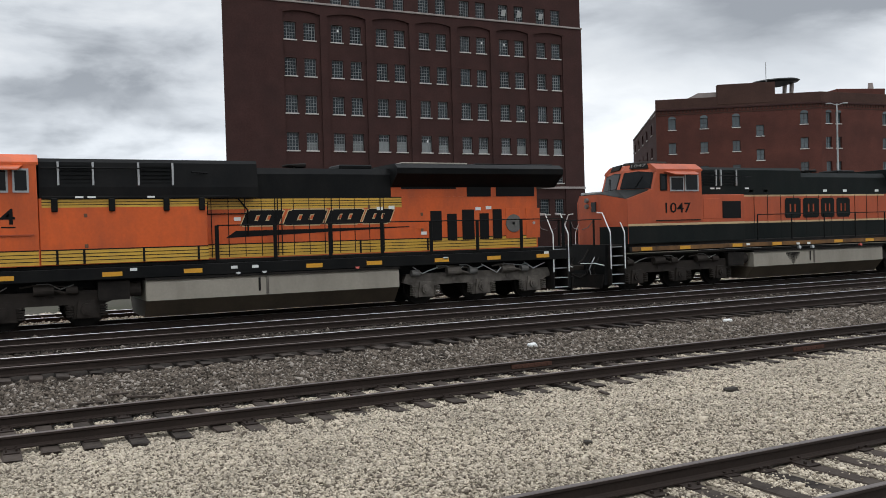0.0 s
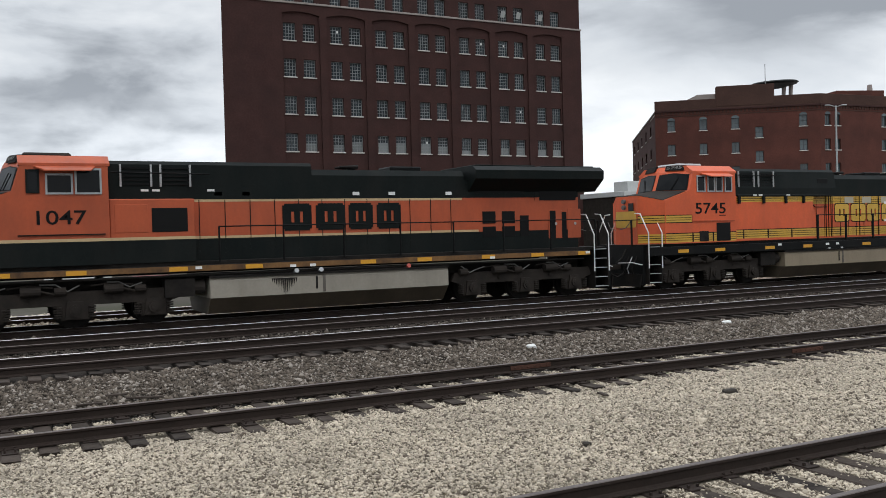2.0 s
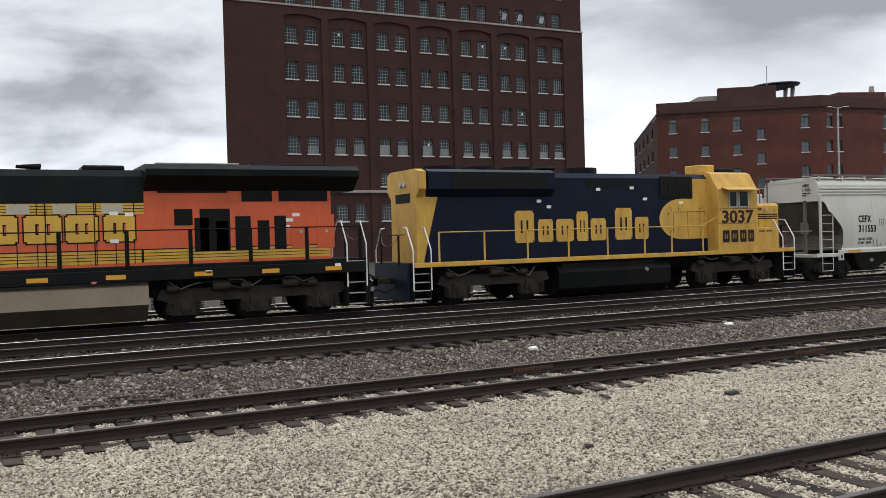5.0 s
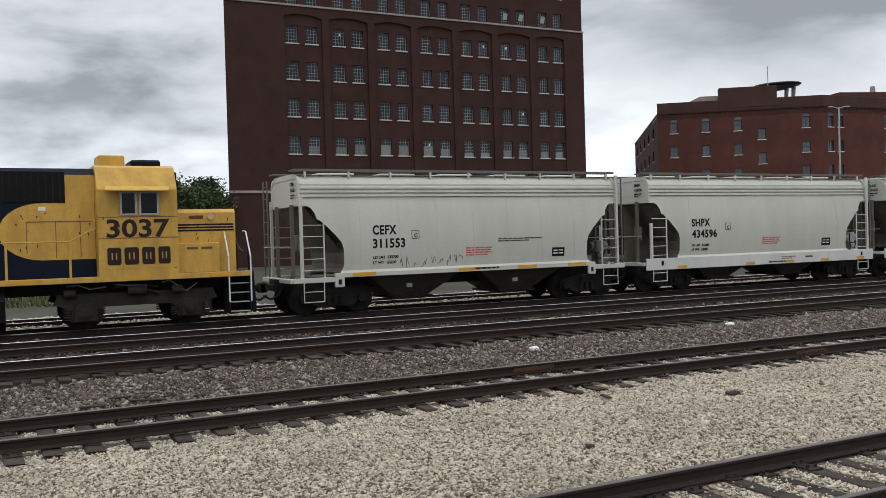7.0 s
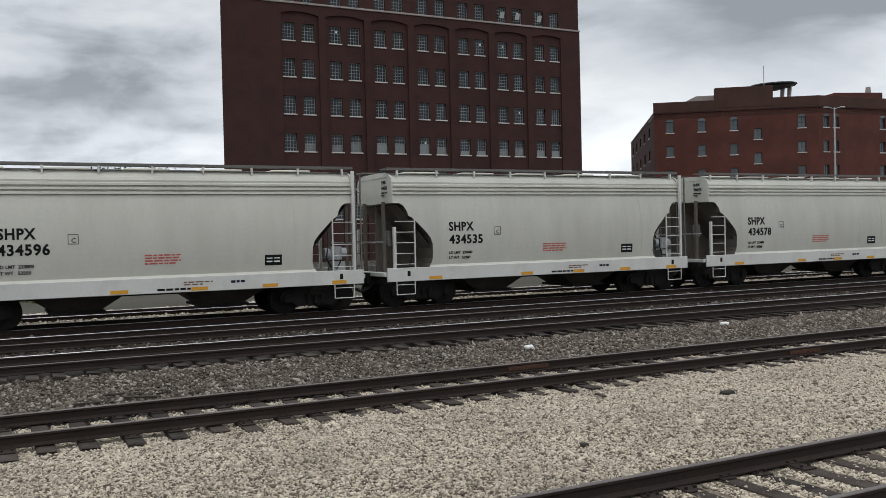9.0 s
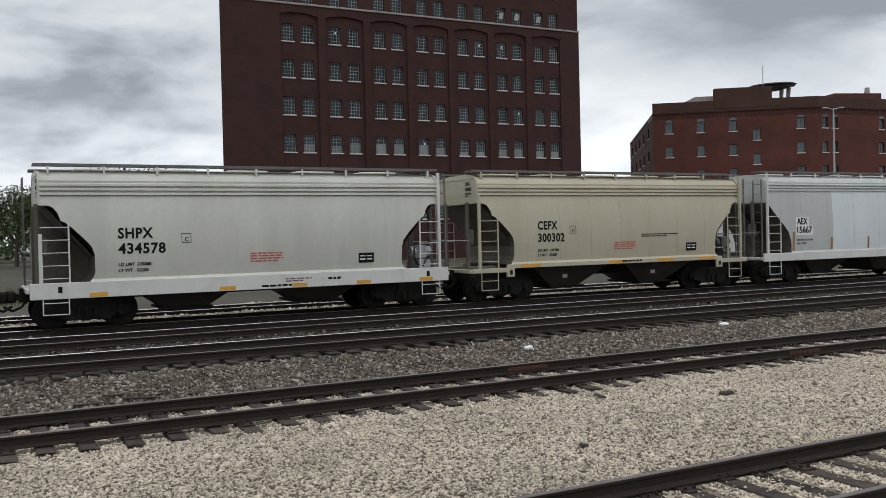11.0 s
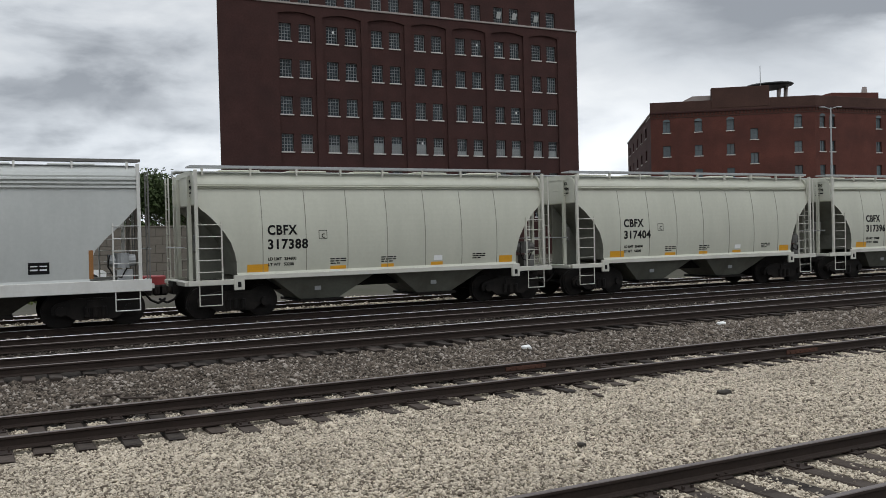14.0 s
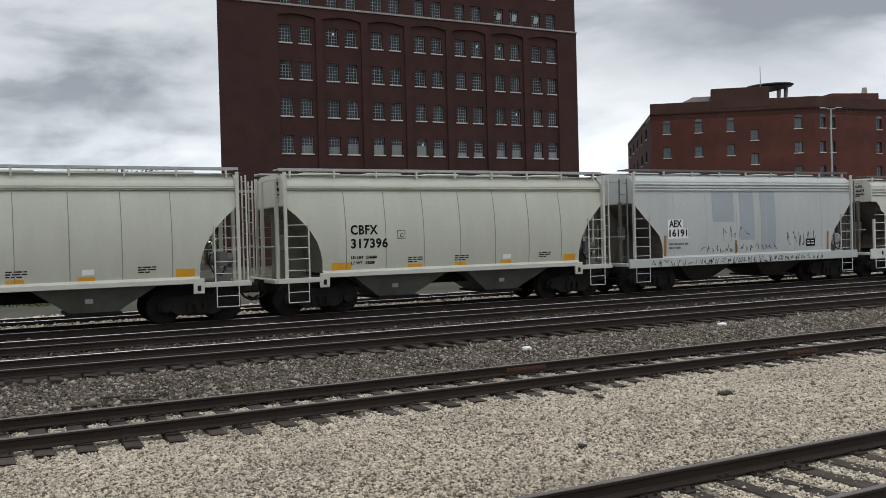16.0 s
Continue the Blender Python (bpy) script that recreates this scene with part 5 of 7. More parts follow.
        for lift, grow, m_, nm in ((0.012, 0.035, M["ink"], "screen_seal"), (0.022, 0.0, M["cab_glass"], "windscreen")):
            pts = [on_front(u + (grow if u > 0.5 else -grow if u < 0.5 else 0), v + (grow if v > 0.5 else -grow), lift) for u, v in ring]
            inner = [on_front(u, v, -0.02) for u, v in ring]
            faces = [tuple(range(k)), tuple(range(k, 2 * k))[::-1]] + [(i, i + k, (i + 1) % k + k, (i + 1) % k) for i in range(k)]
            part(nm, Shape().add(pts + inner, faces if side > 0 else [f[::-1] for f in faces]), m_, cab_ob)
        part("wiper", Shape().bar([on_front(0.5, 0.08, 0.05), on_front(0.35, 0.7, 0.05)], 0.014), M["ink"], cab_ob)
        a, b = on_front(0.25, 1.08, 0.03), on_front(0.8, 1.08, 0.03)
        part("number_board", Shape().add([a, b, b + Vector((0.09, 0, 0.2)), a + Vector((0.09, 0, 0.2)), a + Vector((0.12, 0, 0)), b + Vector((0.12, 0, 0)), b + Vector((0.2, 0, 0.2)), a + Vector((0.2, 0, 0.2))],
                                         [(0, 1, 2, 3), (7, 6, 5, 4), (0, 4, 5, 1), (1, 5, 6, 2), (2, 6, 7, 3), (3, 7, 4, 0)]), M["under"], cab_ob, "dark number board")
        if side < 0:
            tx = lettering(number, 0.115, M["dark_steel"], cab_ob, 0, 0, 0, "board_number", 0.003, (a - b).length * 0.82)
            d = a - b
            tx.matrix_basis = Matrix.Translation(b + d * 0.09 + Vector((0.0, -0.015, 0.045))) @ pose(0, 0, 0, 0, 0, math.degrees(math.atan2(d.y, d.x))) @ pose(0, 0, 0, -22, 0, 0)
    nb = [(-10.15, -0.62), (-9.572, -1.47), (-9.572, 1.47), (-10.15, 0.62)]
    tops = [3.46, 3.25, 3.25, 3.46]
    nose = Shape().add([(x, y, D) for x, y in nb] + [(x + (0.05 if i in (0, 3) else 0), y, z) for i, ((x, y), z) in enumerate(zip(nb, tops))],
                       [(3, 2, 1, 0), (4, 5, 6, 7), (0, 1, 5, 4), (1, 2, 6, 5), (2, 3, 7, 6), (3, 0, 4, 7)])
    nose_ob = part("nose", nose, main, L)
    A_, B_, C_, D_, E_, F_, G_ = ((-9.56, -1.40, 3.275), (-10.08, -0.6, 3.475), (-10.08, 0.6, 3.475), (-9.56, 1.40, 3.275), (-8.46, 1.38, 3.615), (-8.84, 0, 3.66), (-8.46, -1.38, 3.615))
    tp = Shape().add([A_, B_, C_, D_, E_, F_, G_], [(0, 5, 1), (1, 5, 2), (2, 5, 3), (3, 5, 4), (0, 6, 5)])
    tp.add([(x, y, z - 0.03) for x, y, z in (A_, B_, C_, D_, E_, F_, G_)], [(1, 5, 0), (2, 5, 1), (3, 5, 2), (4, 5, 3), (5, 6, 0)])
    part("nose_top_panel", tp, M["truck_brown"] if evo else dark, nose_ob, "dark anti-glare nose top")
    part("nose_door_window", Shape().prism([(-0.42, 2.85), (-0.16, 2.85), (-0.16, 3.2), (-0.42, 3.2)], -10.16, -10.13, "x"), M["cab_glass"], nose_ob)
    for z in (3.05, 3.27):
        part("headlight", Shape().rod((-10.2, 0.12, z), (-10.1, 0.12, z), 0.085, 12), M["dark_steel"], nose_ob)
    for side in (-1, 1):
        yy = side * 1.49
        for x0, x1, z0, z1, nm in (((-8.08, -7.76, 3.55, 4.16, "quarter_light"), (-7.62, -6.96, 3.52, 4.06, "side_window"), (-6.92, -6.26, 3.52, 4.2, "side_window")) if not evo else
                                   ((-8.04, -7.62, 3.55, 4.16, "quarter_light"), (-7.52, -7.16, 3.55, 4.16, "side_window"), (-7.12, -6.76, 3.55, 4.16, "side_window"), (-6.66, -6.28, 3.55, 4.16, "side_window"))):
            fr = Shape()
            a, b = sorted((yy, yy + side * 0.03))
            t = 0.05
            fr.box(x0, x1, a, b, z0, z0 + t).box(x0, x1, a, b, z1 - t, z1).box(x0, x0 + t, a, b, z0 + t, z1 - t).box(x1 - t, x1, a, b, z0 + t, z1 - t)
            wf = part(nm, fr, M["steel"] if evo or nm == "side_window" else dark, cab_ob)
            g0, g1 = sorted((yy + side * 0.003, yy + side * 0.012))
            part("pane", Shape().box(x0 + t, x1 - t, g0, g1, z0 + t, z1 - t), M["cab_glass"], wf)
        v = Shape().add([(-7.9, yy, 4.24), (-6.4, yy, 4.24), (-6.55, yy + side * 0.36, 4.10), (-7.65, yy + side * 0.36, 4.10),
                         (-7.9, yy, 4.26), (-6.4, yy, 4.26), (-6.55, yy + side * 0.36, 4.13), (-7.65, yy + side * 0.36, 4.13)],
                        [(0, 1, 2, 3), (7, 6, 5, 4), (0, 4, 5, 1), (1, 5, 6, 2), (2, 6, 7, 3), (3, 7, 4, 0)])
        part("sun_visor", v, main, cab_ob)
    lettering(number, 0.40 if evo else 0.36, M["ink"], L, -7.85 if not evo else -8.12, -1.495, 2.75, "road_number", bold=0.004, width=1.2 if not evo else 1.5)
    if evo:
        part("number_underline", Shape().box(-6.95, -6.62, -1.5, -1.492, 2.66, 2.69), M["ink"], cab_ob)
    part("kick_rail", Shape().box(-8.3, -6.2, -1.53, -1.495, 2.46, 2.49), dark if not evo else M["orange_worn"], cab_ob)
    part("rooftop_unit", Shape().box(-8.1, -6.9, -0.6, 0.6, 4.552, 4.68, 0.05), M["steel"] if evo else M["truck_brown"], L)
    # body behind the cab: wide cabinet, dynamic-brake housing, engine hood, radiator
    split = -1.8 if evo else -3.85
    s = Shape().box(-6.077, split, -1.44 if evo else -1.4, 1.44 if evo else 1.4, D, 3.40, 0.02)
    wide = part("cabinet", s, main, L)
    s = Shape().prism([(-1.0, 3.402), (1.0, 3.402), (1.0, 4.36), (0.9, 4.46), (-0.9, 4.46), (-1.0, 4.36)] if not evo else
                      [(-1.3, 3.402), (1.3, 3.402), (1.3, 3.7), (1.2, 4.36), (1.1, 4.46), (-1.1, 4.46), (-1.2, 4.36), (-1.3, 3.7)], -6.04, -0.3, "x")
    dyn = part("brake_housing", s, dark, L)
    for gx in ((-5.6, -4.75, -3.6, -2.7) if evo and scheme["swoosh"] else (-5.75, -4.95, -4.7, -3.9)):
        for side in (-1, 1):
            yy = 1.0 if not evo else 1.26
            a, b = sorted((side * yy, side * (yy + 0.06)))
            part("grille_post", Shape().box(gx, gx + 0.05, a, b, 3.75, 4.36), M["steel"], dyn)
    for g0, g1 in (((-5.55, -4.75), (-3.55, -2.7)) if evo and scheme["swoosh"] else ((-5.7, -4.95), (-4.65, -3.9))):
        for k in range(5):
            for side in (-1, 1):
                yy = (1.0 if not evo else 1.25)
                a, b = sorted((side * yy, side * (yy + 0.04)))
                part("grille_slat", Shape().box(g0, g1, a, b, 3.8 + k * 0.11, 3.84 + k * 0.11), M["black"], dyn)
    for side in (-1, 1):
        part("roof_rail", Shape().rod((-6.0, side * 1.33, 4.12 if not evo else 4.2), (-3.4, side * 1.33, 4.08 if not evo else 4.2), 0.018), M["black"], dyn)
    hood = Shape().prism([(-0.98, D), (0.98, D), (0.98, 3.40), (-0.98, 3.40)], split + 0.003, 9.41, "x")
    hood_ob = part("engine_hood", hood, main, L)
    top = Shape().prism([(-0.978, 3.402), (0.978, 3.402), (0.978, 4.1), (0.85, 4.28), (-0.85, 4.28), (-0.978, 4.1)], -0.297, 4.0 if evo else 4.9, "x")
    part("hood_top", top, dark, L)
    part("exhaust_housing", Shape().box(2.5, 3.6, -0.5, 0.5, 4.282, 4.44, 0.04), M["black"], L)
    hs = Shape().rod((1.2, 0, 4.28), (1.2, 0, 4.4), 0.05)
    for y in (-0.2, 0, 0.2):
        hs.rod((0.9, y, 4.42), (1.5, y, 4.42), 0.03, 8, 0.07)
    part("horn", hs, M["under"], L, "cluster of black air horns")
    # radiator wings at the rear
    r0 = 4.0 if evo else 4.9
    rz = 3.95 if evo else 3.85
    if evo:
        part("upper_body", Shape().box(r0 + 0.003, 9.41, -0.98, 0.98, 3.402, 3.98), main, L)
    else:
        part("upper_body", Shape().box(r0 + 0.003, 9.41, -0.979, 0.979, 3.402, 3.98), dark, L)
    rad = Shape().prism([(-0.985, rz - 0.25), (-1.5, rz + 0.15), (-1.52, 4.28), (-1.3, 4.42), (1.3, 4.42), (1.52, 4.28), (1.5, rz + 0.15), (0.985, rz - 0.25)], r0 + (0.15 if not evo else 0.0), 10.15, "x")
    rad_ob = part("radiator", rad, dark, L)
    part("radiator_cover", Shape().box(r0 + 0.3, r0 + 2.6, -1.25, 1.25, 4.422, 4.47, 0.015), M["tank"] if evo else dark, rad_ob)
    part("radiator_cover", Shape().box(r0 + 2.9, 9.9, -1.25, 1.25, 4.422, 4.46, 0.015), dark, rad_ob)
    for side in (-1, 1):
        for x0, x1 in ((r0 + 0.35, r0 + 2.3), (r0 + 2.7, 7.6), (7.8, 9.3)):
            a, b = sorted((side * 0.983, side * 1.0))
            part("radiator_screen", Shape().box(x0, x1, a, b, rz - 0.55 if x0 > r0 + 1 else rz - 0.3, rz - 0.1), M["ink"], rad_ob, "black radiator intake screen")
    # engine room doors, rear louvres
    n_doors = 12
    for i in range(n_doors):
        x = split + 0.2 + i * (r0 - split) / n_doors
        for side in (-1, 1):
            a, b = sorted((side * 0.983, side * 0.992))
            part("door_edge", Shape().box(x, x + 0.022, a, b, D + 0.05, 3.38), dark, hood_ob)
    louvres = ((5.35, 5.75, 2.0, 2.95), (5.95, 6.3, 2.0, 2.85), (6.5, 6.95, 2.0, 2.98), (7.15, 7.5, 2.0, 2.85), (7.65, 8.0, 2.0, 2.98)) if evo else \
        ((5.55, 6.05, 2.1, 2.45), (5.55, 6.05, 2.55, 2.95), (6.3, 6.8, 2.1, 2.45), (6.3, 6.8, 2.55, 2.95), (7.0, 7.35, 2.1, 2.8), (8.2, 8.45, 2.0, 2.95), (8.7, 8.9, 2.0, 2.9))
    for x0, x1, z0, z1 in louvres:
        for side in (-1, 1):
            a, b = sorted((side * 0.983, side * 1.0))
            lv = part("louvre", Shape().box(x0, x1, a, b, z0, z1, 0.005), M["ink"], hood_ob, "black ventilation louvre")
    for x in (8.15, 8.95):
        part("rear_door", Shape().box(x, x + 0.55, -0.998, -0.983, 2.0, 3.0, 0.004), main, hood_ob)
        part("door_latch", Shape().rod((x + 0.3, -0.998, 2.5), (x + 0.3, -1.02, 2.5), 0.05, 10), M["steel"], hood_ob)
    # livery
    scheme["paint"](L, D, split, r0)
    xs = [split + 0.25 + i * (9.9 - split) / 7 for i in range(8)] if evo else [-3.2 + i * 13.0 / 7 for i in range(8)]
    handrails(L, xs, D, M["black"], wide=0.055 if evo else 0.025)
    for x in (-9.0, -7.2, -4.6, -2.5, 1.0, 2.9, 5.2, 7.1, 9.0):
        part("reflector", Shape().box(x, x + 0.5, -1.512, -1.503, D - 0.34, D - 0.22) if evo else Shape().box(x, x + 0.5, -1.492, -1.483, D - 0.26, D - 0.14), M["reflector"], L)
    for x, z in ((-3.9, 1.55), (-1.2, 1.5), (-0.6, 1.5), (5.5, 1.5), (9.3, 1.55)):
        part("label_plate", Shape().box(x, x + 0.18, -1.512, -1.503, z - 0.1, z - 0.02), M["white"], L)
    for x in (-5.2, -4.9, -3.4):
        part("label_plate", Shape().box(x, x + 0.2, -1.515 if evo else -1.02, -1.502 if evo else -1.002, 3.40 if evo else 3.62, 3.45 if evo else 3.68), M["white"], L)
    # pipes and boxes hung under the deck
    s = Shape()
    for side in (-1, 1):
        s.rod((-9.3, side * 1.38, 1.28), (9.3, side * 1.38, 1.28), 0.03)
        s.box(-4.7, -3.9, min(side * 0.9, side * 1.35), max(side * 0.9, side * 1.35), 0.7, 1.2)
    part("pipework", s, M["under"], L)
    return L


def ruled_band(L, x0, x1, z0, z1, y, breaks):
    """A yellow band edged in black above and below, with thin black rules along it and black posts across it."""
    strip(L, x0, x1, z0, z1, y, M["yellow"], "stripe", "", False)
    n = 3 if z1 - z0 > 0.27 else 2
    for k in range(1, n + 1):
        z = z0 + (z1 - z0) * k / (n + 1)
        strip(L, x0, x1, z - 0.009, z + 0.009, y + 0.005, M["ink"], "rule", "", False)
    strip(L, x0, x1, z1 - 0.002, z1 + 0.028, y + 0.005, M["ink"], "rule", "", False)
    for x in breaks:
        strip(L, x, x + 0.06, z0, z1 + 0.03, y + 0.01, M["ink"], "band_break", "", False)


def paint_swoosh(L, D, split, r0):
    y = 1.44
    hy = 0.983
    ruled_band(L, -9.55, -6.1, D + 0.02, D + 0.38, 1.49, (-8.6, -7.1))
    ruled_band(L, -6.05, split, D + 0.02, D + 0.38, y, (-5.7, -5.05, -3.55, -2.1))
    ruled_band(L, split, 9.35, D + 0.03, D + 0.40, hy, (0.2, 2.9, 5.2))
    ruled_band(L, -6.0, split, 3.16, 3.37, y, ())
    ruled_band(L, split, 4.35, 3.08, 3.38, hy, ())
    # black ledge over the upper band, seams and pipes on the side
    part("ledge", Shape().box(-6.0, split + 0.6, -1.5, -1.442, 3.385, 3.45, 0.01), M["black"], L)
    part("pipe_run", Shape().bar([(-2.2, -1.46, 4.1), (-1.4, -1.08, 4.1), (-0.55, -1.03, 3.05), (-0.55, -1.03, 2.3)], 0.022), M["black"], L)
    part("pipe_run", Shape().bar([(-1.7, -1.02, 3.3), (-1.7, -1.02, 2.95), (-0.5, -1.02, 2.95)], 0.018), M["black"], L)
    for x in (0.25, 0.33, 0.45, 2.0, 3.6):
        part("conduit", Shape().box(x, x + 0.025, -1.012, -0.99, D + 0.05, 3.4), M["black"], L)
    for x, z in ((-5.0, 2.9), (-5.0, 2.1), (3.2, 3.05), (5.0, 2.8), (5.0, 2.3)):
        part("latch", Shape().box(x, x + 0.09, -1.455 if x < split else -1.0, -1.438 if x < split else -0.984, z, z + 0.1, 0.01), M["brown_ink"], L)
    for x, z in ((-0.95, 2.75), (3.5, 3.0), (3.9, 3.03), (5.0, 2.2), (7.0, 2.95), (7.4, 2.98)):
        part("label_plate", Shape().box(x, x + 0.2, -1.0, -0.984, z, z + 0.1), M["white"], L)
    for x in (-5.7, -4.3, -2.9, -1.95):
        part("cabinet_bracket", Shape().box(x - 0.08, x + 0.08, -1.52, -1.45, 3.05, 3.4, 0.02), M["black"], L)
    logo_blocks(L, [(-0.75, 0.35, 1, 2), (0.5, 1.7, 1, 1), (1.8, 2.9, 1, 2), (3.0, 3.9, 1, 2)], 2.60, 3.04, hy + 0.004, M["ink"], M["cream"], 0.45, "black slanted block shapes")
    s = Shape().add([(-1.2, -hy - 0.006, 2.26), (4.6, -hy - 0.006, 2.46), (4.6, -hy - 0.006, 2.48), (-0.9, -hy - 0.006, 2.46),
                     (-1.2, -hy, 2.26), (4.6, -hy, 2.46), (4.6, -hy, 2.48), (-0.9, -hy, 2.46)], [(0, 1, 2, 3), (7, 6, 5, 4), (0, 4, 5, 1), (2, 6, 7, 3)])
    part("fan_cover", Shape().rod((8.45, -0.985, 2.5), (8.45, -1.02, 2.5), 0.3, 20), M["dark_steel"], L, "round grey fan cover")
    part("swoosh", s, M["ink"], L, "black tapering swoosh")


def paint_green(L, D, split, r0):
    strip(L, -9.56, -6.079, D + 0.0, D + 0.62, 1.49, M["green_black"])
    strip(L, -9.56, -6.079, D + 0.62, D + 0.7, 1.49, M["cream"])
    strip(L, -6.07, split, D, D + 0.62, 1.40, M["green_black"])
    strip(L, -6.07, split, D + 0.62, D + 0.7, 1.40, M["cream"])
    strip(L, split, 9.4, D, D + 0.62, 0.983, M["green_black"])
    strip(L, split, 5.4, D + 0.62, D + 0.69, 0.983, M["cream"])
    strip(L, split, 4.8, 3.33, 3.4, 0.983, M["cream"])
    strip(L, -9.4, 9.4, D - 0.27, D - 0.12, 1.48, M["sill_rust"], "sill_stripe", "chipped rusty orange sill stripe")
    # dark band round the nose
    s = Shape().add([(x + (-0.006 if abs(y) < 1 else 0), y * 1.004, z) for z in (D, D + 0.62) for x, y in ((-10.15, -0.62), (-9.57, -1.475), (-9.55, -1.492))],
                    [(0, 1, 4, 3)[::-1], (1, 2, 5, 4)[::-1]])
    part("nose_band", s, M["green_black"], L)
    logo_blocks(L, [(-1.23, -0.33, 1, 2), (-0.2, 0.74, 1, 1), (0.85, 1.65, 1, 2), (1.78, 2.6, 1, 2)], 2.46, 3.26, 0.988, M["green_black"], None, 0, "dark green slab block shapes")
    part("grille_panel", Shape().box(-5.0, -4.05, -1.412, -1.403, 2.5, 3.15, 0.004), M["ink"], L, "black intake grille")
    part("cabinet_door", Shape().box(-5.95, -5.1, -1.412, -1.403, 2.5, 3.25, 0.004), M["orange_worn"], L)
    for x in (-3.2, -2.4, 1.0, 2.2, 4.2):
        part("label_plate", Shape().box(x, x + 0.22, -1.0, -0.985, 3.5, 3.6), M["white"], L)


def paint_heritage(L, D, split, r0):
    y, hy = 1.44, 0.983
    ruled_band(L, -9.55, -6.1, D + 0.04, D + 0.36, 1.49, (-8.3, -7.3))
    ruled_band(L, -6.05, split, D + 0.1, D + 0.42, y, (-5.7, -4.4, -3.1))
    ruled_band(L, split, 9.35, D + 0.08, D + 0.42, hy, (0.3, 3.9))
    ruled_band(L, -6.0, split, 3.16, 3.37, y, ())
    ruled_band(L, split, 4.0, 3.08, 3.38, hy, ())
    for x in (0.6, 1.7, 2.9):
        part("faded_patch", Shape().box(x, x + 0.55, -hy - 0.014, -hy - 0.011, 3.1, 3.36), M["hopper_tan"], L, "faded pale patch in the yellow band")
    part("ledge", Shape().box(-6.0, split + 0.6, -1.5, -1.442, 3.385, 3.45, 0.01), M["green_black"], L)
    for x in (-0.55, -0.4, -0.25, 1.5, 2.7):
        part("conduit", Shape().box(x, x + 0.025, -1.012, -0.99, D + 0.05, 3.4), M["black"], L)
    part("pipe_run", Shape().bar([(-1.7, -1.02, 3.3), (-1.2, -1.02, 2.95), (-0.5, -1.02, 2.95)], 0.018), M["black"], L)
    part("hood_vent", Shape().box(-1.35, -0.75, -1.27, -1.255, 3.5, 4.1, 0.005), M["ink"], L, "black vent panel")
    for x, z in ((3.1, 3.05), (3.5, 3.02), (3.1, 2.3), (7.9, 2.6), (8.2, 2.95), (8.0, 2.8)):
        part("label_plate", Shape().box(x, x + 0.22, -1.0, -0.984, z, z + 0.1), M["white"], L)
    strip(L, -9.55, -8.28, 2.42, 2.72, 1.49, M["ink"])
    strip(L, -9.55, -8.31, 2.45, 2.69, 1.495, M["yellow"])
    for z in (2.52, 2.6):
        strip(L, -9.55, -8.34, z, z + 0.018, 1.5, M["ink"])
    for z0, z1, m_, g in ((D + 0.04, D + 0.36, "yellow", 0.004), (2.42, 2.72, "ink", 0.003), (2.45, 2.69, "yellow", 0.006), (D + 0.12, D + 0.14, "ink", 0.008), (D + 0.2, D + 0.22, "ink", 0.008),
                          (D + 0.28, D + 0.3, "ink", 0.008), (2.52, 2.54, "ink", 0.009), (2.6, 2.62, "ink", 0.009)):
        a, c = Vector((-10.13 - g, -0.64 - g, 0)), Vector((-9.572 - g, -1.47 - g, 0))
        part("nose_stripe", Shape().add([(q.x, q.y, z) for z in (z0, z1) for q in (a, c, c + Vector((0.02, 0.02, 0)), a + Vector((0.02, 0.02, 0)))],
                                        [(0, 1, 5, 4), (1, 2, 6, 5), (2, 3, 7, 6), (3, 0, 4, 7), (0, 3, 2, 1), (4, 5, 6, 7)]), M[m_], L)
    part("nose_badge", Shape().prism([(-0.55, 2.3), (0.55, 2.3), (0.6, 2.6), (0.55, 2.9), (-0.55, 2.9), (-0.6, 2.6)], -10.165, -10.152, "x"), M["yellow"], L, "yellow oval nose badge")
    for x in (-5.9, -4.6, -3.4, -2.4):
        part("cabinet_bracket", Shape().box(x - 0.07, x + 0.07, -1.52, -1.45, 3.1, 3.4, 0.02), M["black"], L)
    logo_blocks(L, [(0.0, 0.85, 1, 2), (1.0, 1.9, 1, 1), (2.0, 2.8, 1, 2), (2.95, 3.75, 1, 2)], 2.34, 3.06, hy + 0.004, M["yellow"], M["ink"], 0, "yellow slab block shapes edged in black")
    part("battery_door", Shape().box(-7.1, -6.4, -1.508, -1.497, 1.72, 2.4, 0.004), M["ink"], L, "black grille panel")
    part("battery_door", Shape().box(-7.95, -7.5, -1.508, -1.497, 1.72, 2.1, 0.004), M["under"], L)
    part("intake", Shape().box(4.8, 5.3, -1.0, -0.984, 2.75, 3.2, 0.004), M["ink"], L)
    part("intake", Shape().box(5.5, 6.35, -1.0, -0.984, 2.0, 3.2, 0.004), M["ink"], L, "tall black radiator intake")


